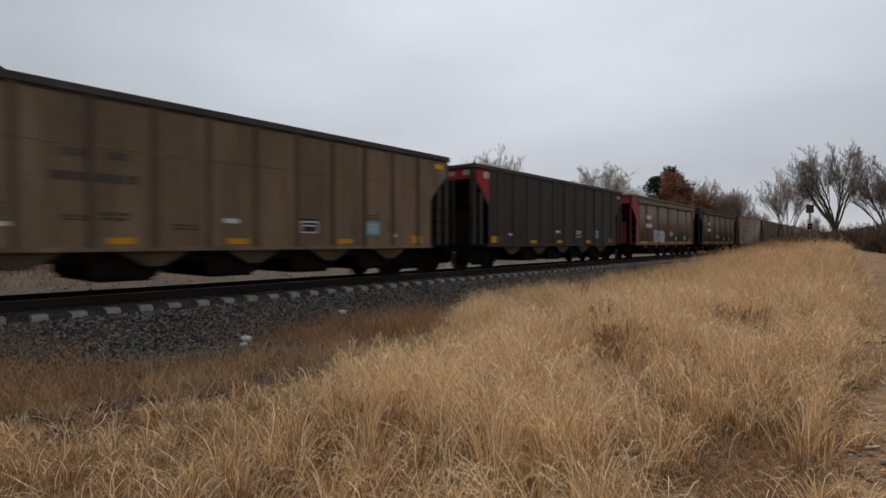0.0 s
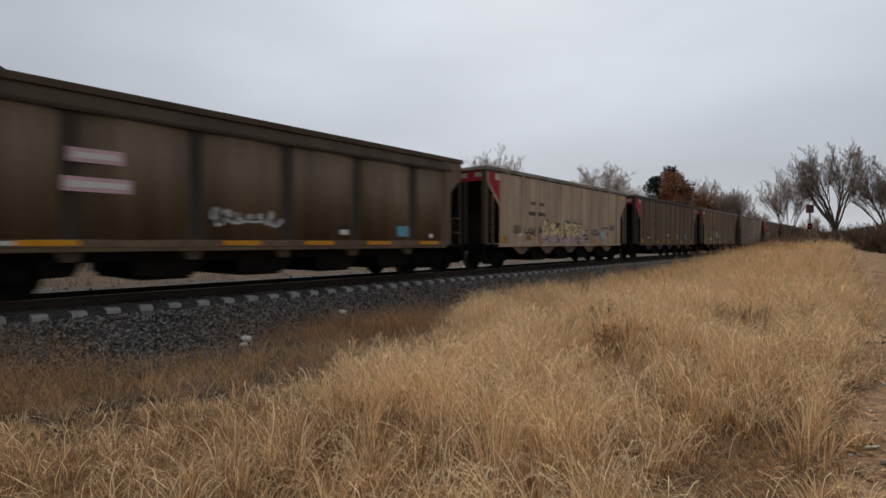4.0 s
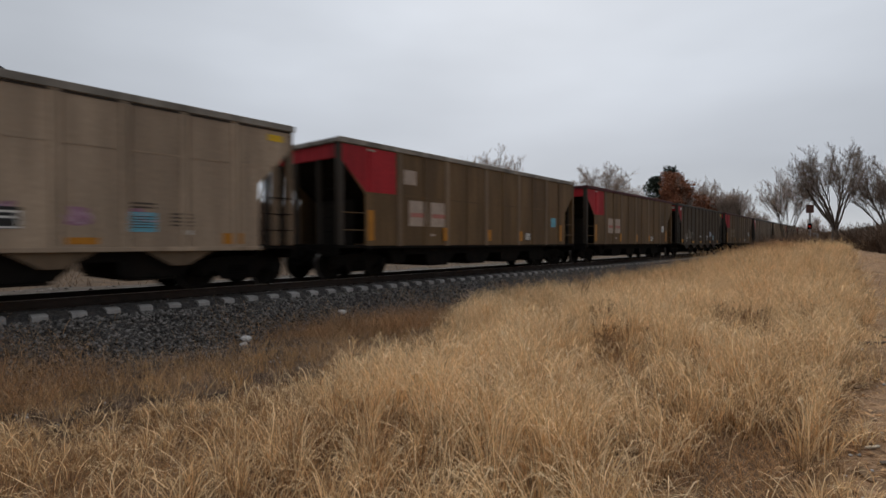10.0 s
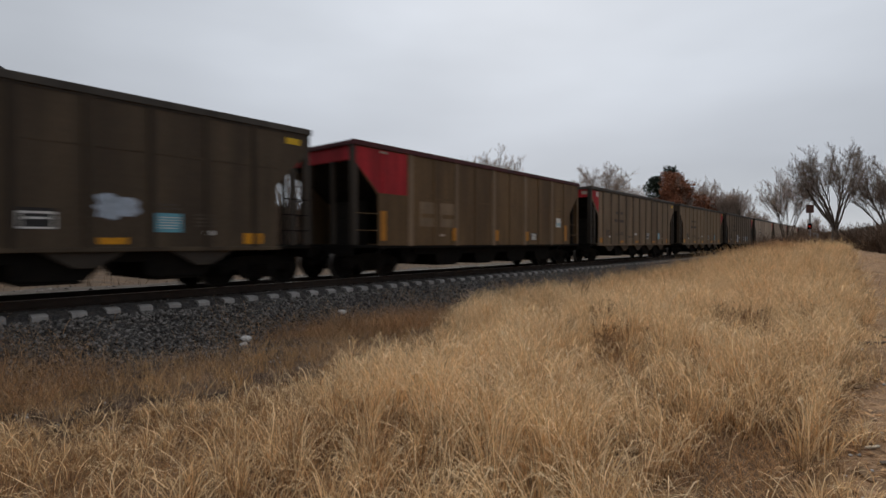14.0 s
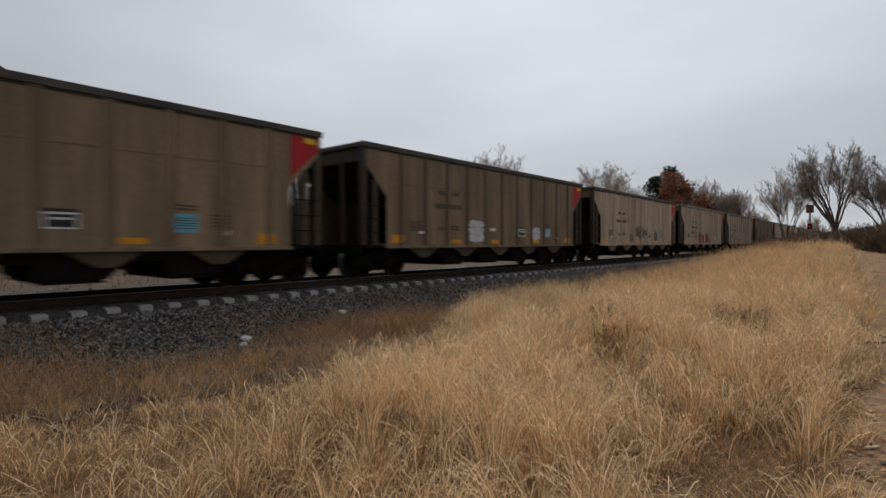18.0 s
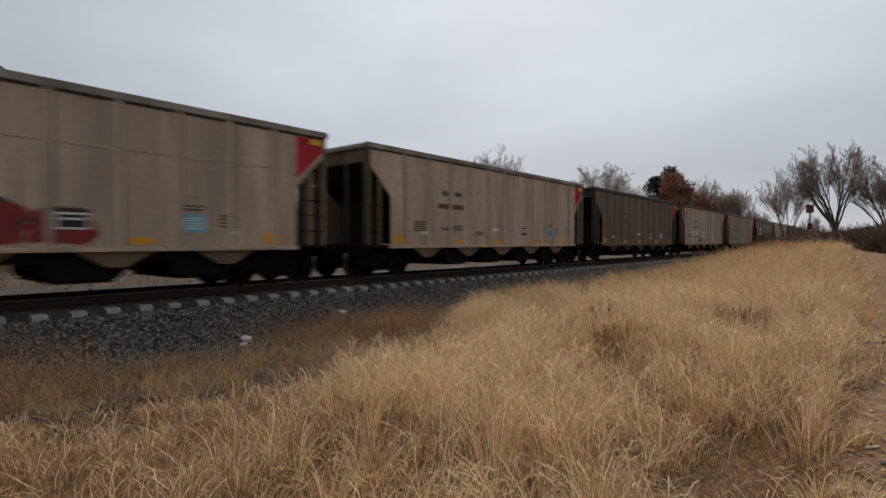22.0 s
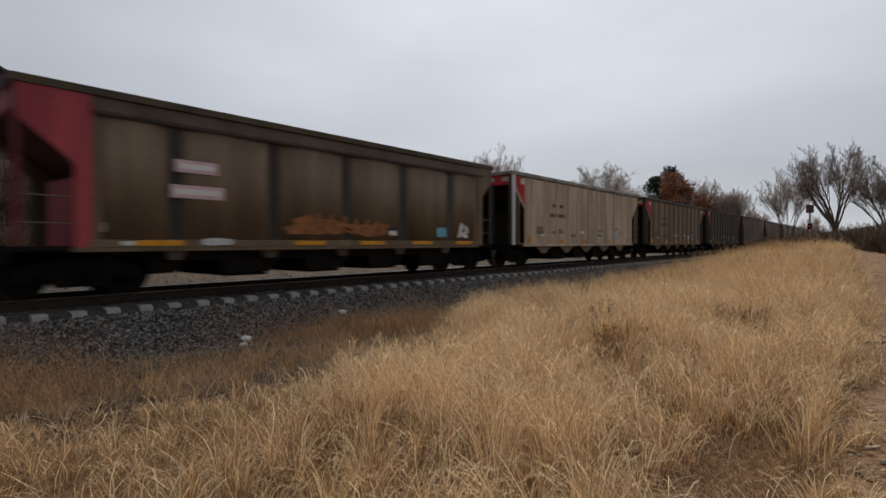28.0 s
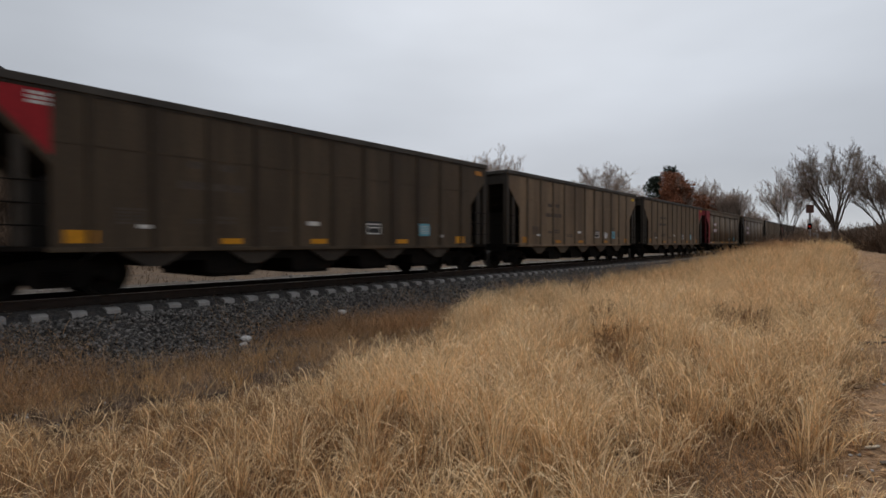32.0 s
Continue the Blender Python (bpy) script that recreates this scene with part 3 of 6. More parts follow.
def rect_on_side(root, name, l0, l1, z0, z1, mat, out=0.006, label="", x=None):
    """A flat marking on the camera-side wall of a car."""
    key = "mark %.2f %.2f" % (l1 - l0, z1 - z0)

    def make():
        return prism(bmesh.new(), [(-(l1 - l0) / 2, -(z1 - z0) / 2), ((l1 - l0) / 2, -(z1 - z0) / 2), ((l1 - l0) / 2, (z1 - z0) / 2), (-(l1 - l0) / 2, (z1 - z0) / 2)], "x", -0.004, 0.0)
    return add(name, cached(key, make), mat, root, pose((HALF if x is None else x) + out, ly((l0 + l1) / 2), (z0 + z1) / 2), label)


def bars(root, l0, l1, z0, z1, n, mat, name="lettering_bar", out=0.006, slots=1, seed=0, x=None, fill=0.7):
    """Unreadable writing: plain bars in rows, each row broken into words."""
    rng = random.Random(seed)
    dz = (z1 - z0) / n
    bm = bmesh.new()
    for i in range(n):
        zz = z0 + dz * i
        p = l0
        while p < l1 - 0.02:
            w = min(rng.uniform(0.35, 0.75) * (l1 - l0) / slots, l1 - p)
            a, b = zz + dz * (0.5 - fill / 2), zz + dz * (0.5 + fill / 2)
            prism(bm, [(ly(p), a), (ly(p + w), a), (ly(p + w), b), (ly(p), b)], "x", (HALF if x is None else x) + out - 0.004, (HALF if x is None else x) + out)
            p += w + (l1 - l0) * 0.08
    return part(name, bm, mat, root)


def scrawl(root, l0, l1, z0, z1, mat, seed, width=0.05, loops=5, out=0.0075, x=None):
    """Spray-painted looping line on a car's wall."""
    rng = random.Random(seed)
    bm = bmesh.new()
    n = 22 * loops
    pts = []
    ph = rng.uniform(0, 6)
    for i in range(n + 1):
        u = i / n
        a = 2 * math.pi * loops * u + ph
        l = l0 + (l1 - l0) * (0.08 + 0.84 * u) + 0.32 * (l1 - l0) / loops * math.cos(a) * (1 + 0.4 * math.sin(3.1 * a))
        z = (z0 + z1) / 2 + 0.42 * (z1 - z0) * math.sin(a + 0.6 * math.sin(2.3 * u * loops)) * (0.7 + 0.3 * math.sin(5 * u + seed))
        pts.append((l, z))
    X = (HALF if x is None else x) + out
    prev = None
    for i, (l, z) in enumerate(pts):
        a, b = pts[max(0, i - 1)], pts[min(n, i + 1)]
        d = math.hypot(b[0] - a[0], b[1] - a[1]) or 1
        w = width * (0.6 + 0.6 * abs(math.sin(i * 0.21 + seed)))
        nx, nz = -(b[1] - a[1]) / d * w, (b[0] - a[0]) / d * w
        cur = (bm.verts.new((X, ly(l + nx), z + nz)), bm.verts.new((X, ly(l - nx), z - nz)))
        if prev:
            bm.faces.new((prev[0], prev[1], cur[1], cur[0]))
        prev = cur
    return part("sprayed_scrawl", bm, mat, root)


def blob(root, l0, l1, z0, z1, mat, seed, out=0.0065, x=None, n=40, rough=0.25):
    """A patch of spray paint with an uneven outline."""
    rng = random.Random(seed)
    ph = [rng.uniform(0, 6) for _ in range(4)]
    bm = bmesh.new()
    X = (HALF if x is None else x) + out
    vs = []
    for i in range(n):
        a = 2 * math.pi * i / n
        k = 1 + 0.45 * rough * (0.5 * math.sin(3 * a + ph[0]) + 0.35 * math.sin(5 * a + ph[1]) + 0.3 * math.sin(9 * a + ph[2]))
        c, s = math.cos(a), math.sin(a)
        q = max(abs(c), abs(s)) ** 0.6
        vs.append(bm.verts.new((X, ly((l0 + l1) / 2 + (l1 - l0) / 2 * c / q * k * 0.9), (z0 + z1) / 2 + (z1 - z0) / 2 * s / q * k * 0.9)))
    mid = bm.verts.new((X, ly((l0 + l1) / 2), (z0 + z1) / 2))
    for i in range(n):
        bm.faces.new((mid, vs[i], vs[(i + 1) % n]))
    return part("sprayed_patch", bm, mat, root)


def common_parts(root, side, end, chord, slope_mat, kind):
    """What all the cars have: slope sheets, end bands, posts, platforms, couplers, sills, trucks, the far wall."""
    add("side_sheet", cached("side_sheet", lambda: slab(side_outline(), HALF)), side, root)
    add("side_sheet", CACHE["side_sheet"], side, root, pose(0, 0, 0, 0, 0, 180))

    def slope():
        z0 = 1.05
        return prism(bmesh.new(), [(ly(0.2), TOP - 0.14), (ly(0.2), 3.55), (ly(3.3), z0), (ly(3.38), z0), (ly(0.28), 3.6), (ly(0.28), TOP - 0.14)], "x", -HALF + 0.03, HALF - 0.03)

    def band():
        return box(bmesh.new(), -HALF + 0.02, HALF - 0.02, ly(0.10), ly(0.19), 3.50, TOP - 0.13, 0.01)

    def corner():
        return box(bmesh.new(), -0.10, 0.10, -0.09, 0.09, 1.02, 3.98, 0.015)

    def slim_corner():
        return box(bmesh.new(), -0.045, 0.045, -0.05, 0.05, 1.02, 3.98, 0.01)

    def post():
        return box(bmesh.new(), -0.05, 0.03, -0.10, 0.10, 1.02, 2.98, 0.012)

    def inner_post():
        return box(bmesh.new(), -0.06, 0.06, -0.06, 0.06, 1.02, 3.5, 0.01)

    def platform():
        bm = box(bmesh.new(), -HALF + 0.02, HALF - 0.02, ly(0.02), ly(1.12), 0.93, 1.02, 0.012)
        box(bm, -HALF + 0.02, HALF - 0.02, ly(-0.03), ly(0.03), 0.70, 1.04, 0.01)
        box(bm, -0.34, 0.34, ly(-0.06), ly(0.9), 0.58, 0.94, 0.02)
        for s in (-1, 1):
            rod(bm, (s * 0.2, ly(-0.12), 0.9), (s * 1.45, ly(-0.12), 0.78), 0.016, n=6)
            rod(bm, (s * 1.45, ly(-0.12), 0.78), (s * 1.45, ly(-0.10), 0.42), 0.016, n=6)
        return bm

    def coupler():
        bm = box(bmesh.new(), -0.16, 0.16, ly(-0.30), ly(0.6), 0.70, 0.98, 0.03)
        box(bm, -0.08, 0.08, ly(-0.62), ly(-0.28), 0.80, 0.95, 0.02)
        prism(bm, [(-0.16, ly(-0.72)), (0.12, ly(-0.80)), (0.16, ly(-0.62)), (0.10, ly(-0.56)), (-0.14, ly(-0.56))], "z", 0.72, 1.0)
        return bm

    def hose():
        bm = bmesh.new()
        pts = [(0.45, ly(0.0), 0.84), (0.44, ly(-0.2), 0.62), (0.38, ly(-0.45), 0.46), (0.3, ly(-0.7), 0.55)]
        for a, b in zip(pts, pts[1:]):
            rod(bm, a, b, 0.025, n=6)
        return bm

    def chord_mesh():
        return box(bmesh.new(), HALF - 0.10, HALF + 0.055, ly(0), ly(BODY), TOP - 0.16, TOP, 0.015)

    def end_chord():
        return box(bmesh.new(), -HALF + 0.10, HALF - 0.10, ly(0.0), ly(0.2), TOP - 0.15, TOP - 0.01, 0.015)

    def sill():
        return box(bmesh.new(), HALF - 0.12, HALF + 0.035, ly(0.95), ly(BODY - 0.95), SILL - 0.07, SILL + 0.02, 0.008)

    def center_sill():
        return box(bmesh.new(), -0.2, 0.2, ly(0.3), ly(BODY - 0.3), 0.66, 1.0)

    def rung():
        return rod(bmesh.new(), (0, -0.40, 0), (0, 0.40, 0), 0.013, n=6)

    def rung_end():
        return rod(bmesh.new(), (-0.22, 0, 0), (0.22, 0, 0), 0.013, n=6)

    def bulkhead():
        return box(bmesh.new(), -0.9, 0.9, ly(1.15), ly(1.21), 1.0, 2.4)

    # Ends and posts get darker paint: their soot plus the shade they stand in.
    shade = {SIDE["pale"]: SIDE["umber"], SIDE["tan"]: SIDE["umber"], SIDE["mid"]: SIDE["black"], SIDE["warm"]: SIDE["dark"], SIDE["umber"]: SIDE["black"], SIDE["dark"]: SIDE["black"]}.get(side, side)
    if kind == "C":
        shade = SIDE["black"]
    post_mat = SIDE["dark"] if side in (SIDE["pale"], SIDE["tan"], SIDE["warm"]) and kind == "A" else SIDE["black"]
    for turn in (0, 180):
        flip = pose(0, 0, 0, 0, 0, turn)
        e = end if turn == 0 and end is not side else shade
        add("slope_sheet", cached("slope_sheet", slope), ROSE_DEEP if e is ROSE else slope_mat, root, flip, "dark sloping end sheet")
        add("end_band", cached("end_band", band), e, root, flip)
        add("end_platform", cached("end_platform", platform), STEEL_DARK, root, flip)
        add("coupler", cached("coupler", coupler), STEEL_DARK, root, flip, "dark cast steel coupler")
        add("air_hose", cached("air_hose", hose), STEEL_DARK, root, flip)
        add("top_chord", cached("top_chord", chord_mesh), chord, root, flip)
        add("end_chord", cached("end_chord", end_chord), chord, root, flip)
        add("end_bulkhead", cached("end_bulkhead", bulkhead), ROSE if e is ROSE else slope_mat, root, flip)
        for s in (-1, 1):
            for l in ((0.12, 0.55) if kind == "A" else (0.12,)):
                shape = cached("slim_corner_post", slim_corner) if kind == "C" else cached("corner_post", corner) if l < 0.3 else cached("post", post)
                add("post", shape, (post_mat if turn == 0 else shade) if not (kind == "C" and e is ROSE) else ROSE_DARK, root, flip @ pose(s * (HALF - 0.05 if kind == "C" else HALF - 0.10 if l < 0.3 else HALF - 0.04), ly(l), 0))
            if kind != "C":
                add("end_post", cached("inner_post", inner_post), SIDE["black"], root, flip @ pose(s * 0.55, ly(0.14), 0))
        if kind in "BC":
            for z in (1.45, 1.95):
                add("grab_iron", cached("rung", rung), side, root, flip @ pose((HALF + 0.01) * (1 if turn == 0 else -1), ly(0.56), z))
        else:
            for z in (1.4, 1.8, 2.2):
                add("grab_iron", cached("rung", rung), STEEL_DARK, root, flip @ pose((HALF + 0.012) * (1 if turn == 0 else -1), ly(0.5), z))
        for z in (1.4, 1.8, 2.2, 2.6, 3.0):
            add("grab_iron", cached("rung_end", rung_end), STEEL_DARK, root, flip @ pose(1.15 * (1 if turn == 0 else -1), ly(0.03), z))
    for turn in (0, 180):
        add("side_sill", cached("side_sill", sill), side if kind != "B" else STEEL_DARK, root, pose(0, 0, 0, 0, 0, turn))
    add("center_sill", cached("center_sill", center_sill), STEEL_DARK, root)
    # brake gear on the leading platform
    def reservoir():
        bm = rod(bmesh.new(), (-0.5, ly(0.72), 1.32), (0.35, ly(0.72), 1.32), 0.21, n=14)
        box(bm, 0.5, 0.85, ly(0.5), ly(0.8), 1.05, 1.55, 0.02)
        return bm

    def brake_wheel():
        bm = bmesh.new()
        rod(bm, (0.95, ly(0.02), 2.25), (0.95, ly(0.12), 2.25), 0.03)
        for i in range(16):
            a, b = 2 * math.pi * i / 16, 2 * math.pi * (i + 1) / 16
            rod(bm, (0.95 + 0.26 * math.cos(a), ly(0.02), 2.25 + 0.26 * math.sin(a)), (0.95 + 0.26 * math.cos(b), ly(0.02), 2.25 + 0.26 * math.sin(b)), 0.014, n=5)
        for i in range(4):
            a = math.pi * i / 2
            rod(bm, (0.95, ly(0.02), 2.25), (0.95 + 0.26 * math.cos(a), ly(0.02), 2.25 + 0.26 * math.sin(a)), 0.012, n=5)
        return bm
    flip = pose(0, 0, 0, 0, 0, 180)
    add("air_reservoir", cached("air_reservoir", reservoir), STEEL_DARK, root, flip)
    add("brake_wheel", cached("brake_wheel", brake_wheel), STEEL_DARK, root, flip)
    add_trucks(root)


def chutes(root, mat, style):
    """Discharge hoppers under the sill."""
    def vee():
        """Dark pocket between two pale chute sides, with a rounded belly."""
        return prism(bmesh.new(), [(-1.14, 0.96), (1.13, 0.96), (1.13, 0.70), (1.53, 0.69), (1.2, 0.37), (0.08, 0.37), (0.0, 0.45), (0.0, 0.70), (-0.73, 0.70), (-1.14, 0.70)], "x", -1.2, 1.38)

    def skirt():
        return prism(bmesh.new(), [(-0.74, 0.93), (0.74, 0.93), (0.17, 0.60), (-0.17, 0.60)], "x", 1.47, 1.53)

    def cross_ridge():
        return prism(bmesh.new(), [(-0.8, 0.95), (0.8, 0.95), (0.18, 0.6), (-0.18, 0.6)], "x", -1.47, 1.47)

    def gate():
        return box(bmesh.new(), -1.3, 1.36, 0.12, 1.16, 0.30, 0.365, 0.02)

    def tub():
        bm = bmesh.new()
        prism(bm, [(-0.62, 0.98), (0.42, 0.98), (0.12, 0.44), (-0.34, 0.42)], "x", -1.3, 1.3)
        return bm

    def lug():
        return prism(bmesh.new(), [(-0.24, 0.93), (0.24, 0.93), (0.13, 0.72), (-0.13, 0.72)], "x", 1.42, 1.56)
    for i in range(5):
        l = 2.82 + 2.28 * i
        m = pose(0, ly(l), 0)
        if style == "A":
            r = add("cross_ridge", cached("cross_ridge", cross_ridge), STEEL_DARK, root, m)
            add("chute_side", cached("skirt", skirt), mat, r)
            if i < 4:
                h = add("discharge_hopper", cached("vee", vee), STEEL_DARK, root, pose(0, ly(l + 1.14), 0), "near-black discharge hopper")
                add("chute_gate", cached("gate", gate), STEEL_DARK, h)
        else:
            h = add("discharge_hopper", cached("tub", tub), STEEL_DARK, root, m, "boxy dark discharge hopper")
            if i < 4:
                h2 = add("discharge_hopper", cached("vee", vee), STEEL_DARK, root, pose(0, ly(l + 1.14), 0), "near-black discharge hopper")
                add("chute_gate", cached("gate", gate), STEEL_DARK, h2)
            if style == "C":
                add("sill_lug", cached("lug", lug), mat, h)


def car_a(root, k, sp):
    """Smooth-sided hopper with slim ribs and five V-shaped discharge chutes."""
    side, chord = SIDE[sp["side"]], CHORD[sp.get("chord", "dark")]
    tri = sp.get("tri")
    end = RED if tri else side
    common_parts(root, side, end, chord, INNER, "A")

    def rib():
        bm = prism(bmesh.new(), [(HALF - 0.01, -0.07), (HALF + 0.042, -0.045), (HALF + 0.042, 0.045), (HALF - 0.01, 0.07)], "z", SILL, TOP - 0.16)
        return bm
    for i in range(11):
        l = 1.62 + 1.152 * i
        add("rib", cached("rib_a", rib), RIB.get(sp["side"], side), root, pose(0, ly(l), 0))
        if i % 2 == 0:
            add("rib", CACHE["rib_a"], side, root, pose(0, ly(l), 0, 0, 0, 180))

    def seam():
        return box(bmesh.new(), HALF - 0.01, HALF + 0.009, ly(1.0), ly(BODY - 1.0), 2.93, 2.955)
    add("seam", cached("seam_a", seam), side, root)
    if sp["side"] in ("pale", "tan", "warm"):
        joint = SIDE["umber"] if sp["side"] in ("pale", "tan") else SIDE["dark"]
        for i in range(11):
            add("joint_line", cached("joint_line", lambda: box(bmesh.new(), HALF - 0.01, HALF + 0.012, 0.078, 0.104, SILL + 0.05, TOP - 0.2)), joint, root, pose(0, ly(1.62 + 1.152 * i), 0))
    # Black strip that paints in the shadow line under the overhanging rim.
    add("rim_gap", cached("rim_gap", lambda: box(bmesh.new(), HALF - 0.01, HALF + 0.014, ly(0.14), ly(BODY - 0.14), TOP - 0.205, TOP - 0.165)), SIDE["black"], root, None, "black strip painted as the shadow line under the rim")
    # Chute sides take a darker paint for the shade under the overhang.
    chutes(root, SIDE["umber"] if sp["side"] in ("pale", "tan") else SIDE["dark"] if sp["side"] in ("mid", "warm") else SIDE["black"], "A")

    def triangle():
        return slab([(ly(0.24), 3.48), (ly(1.02), 2.66), (ly(1.02), 3.84), (ly(0.24), 3.84)], HALF + 0.006, 0.005)
    if tri:
        add("red_corner", cached("triangle", triangle), RED, root, None, "bright red corner panel")
        bars(root, 0.68, 1.0, 3.55, 3.80, 3, MARK_WHITE, out=0.012, seed=k)
        for x in (-1.2, -0.35, 0.5, 1.2):
            add("end_marking", cached("end_mark", lambda: box(bmesh.new(), -0.16, 0.16, -0.004, 0, -0.09, 0.09)), MARK_BEIGE, root, pose(x, ly(0.095), 3.74))
    if sp.get("silver"):
        add("silver_post", cached("silver_post", lambda: box(bmesh.new(), HALF - 0.02, HALF + 0.03, ly(0.02), ly(0.24), 1.0, 3.9, 0.01)), SILVER, root, None, "bare aluminium corner post")
    if sp.get("tail"):
        def tail_red():
            return slab([(ly(13.78), 2.75), (ly(14.62), 3.50), (ly(14.62), 3.84), (ly(13.78), 3.84)], HALF + 0.006, 0.005)
        add("red_corner", cached("tail_red", tail_red), RED, root, None, "bright red corner panel")
        rect_on_side(root, "yellow_plate", 14.2, 14.58, 3.68, 3.82, LEMON, 0.012)
    else:
        rect_on_side(root, "yellow_plate", 14.0, 14.42, 3.60, 3.76, LEMON if sp.get("fresh", 1) else AMBER, 0.01)
    yel = YELLOW if sp["side"] in ("dark", "black") or sp.get("fresh") else AMBER
    rect_on_side(root, "reflector_plate", 1.2, 1.75, 1.08, 1.33, yel)
    for l in (4.2, 6.65, 9.85):
        rect_on_side(root, "reflector_plate", l, l + 0.52, 1.06, 1.19, yel)
    rect_on_side(root, "reflector_plate", 12.85, 13.34, 1.06, 1.31, yel)
    if sp["side"] != "black":
        for j, (l0, l1) in enumerate(((3.36, 3.92), (4.08, 4.66))):
            bars(root, l0 + 0.1, l1 - 0.08, 2.68, 2.90, 1, MARK_DARK, seed=k + j, slots=0.8)
            bars(root, l0 - 0.1, l1 + 0.1, 2.22, 2.46, 1, MARK_DARK, seed=k + 7 + j, slots=0.7)
        bars(root, 2.05, 2.6, 1.45, 1.8, 5, MARK_DARK, seed=k + 3, slots=1)
        bars(root, 3.45, 3.9, 1.5, 1.62, 2, MARK_DARK, seed=k + 4)
        bars(root, 4.1, 4.6, 1.5, 1.7, 2, MARK_DARK, seed=k + 5)
        bars(root, 5.4, 5.95, 1.35, 1.5, 2, MARK_DARK, seed=k + 6)
    rect_on_side(root, "white_marking", 2.45, 2.72, 1.38, 1.46, MARK_WHITE)
    rect_on_side(root, "white_marking", 6.55, 6.92, 1.54, 1.65, MARK_WHITE)
    lab = rect_on_side(root, "service_label", 8.62, 9.18, 1.33, 1.72, LABEL_BLACK, 0.009, label="black service label in a white frame")

    def label_frame():
        bm = bmesh.new()
        for a, b, c, d in ((-0.27, 0.27, 0.09, 0.13), (-0.27, 0.27, -0.185, -0.15), (-0.27, -0.235, -0.15, 0.09), (0.235, 0.27, -0.15, 0.09), (-0.18, 0.18, -0.01, 0.03)):
            box(bm, -0.001, 0.004, a, b, c, d)
        return bm
    add("label_frame", cached("label_frame", label_frame), MARK_WHITE, lab, None, "white painted frame")
    bl = LABEL_BLUE
    rect_on_side(root, "service_label", 10.88, 11.42, 1.31, 1.71, bl, label="pale blue service label")
    bars(root, 10.96, 11.38, 1.37, 1.65, 5, MARK_WHITE if k % 2 else MARK_DARK, out=0.011, seed=k, slots=0.6, fill=0.34)
    bars(root, 10.92, 11.4, 1.77, 1.93, 2, MARK_DARK, seed=k + 11, slots=0.7, fill=0.5)
    bars(root, 11.72, 12.16, 1.42, 1.74, 4, MARK_DARK, seed=k + 12, slots=0.8, fill=0.45)
    rect_on_side(root, "white_marking", 11.92, 12.14, 1.26, 1.36, MARK_WHITE)


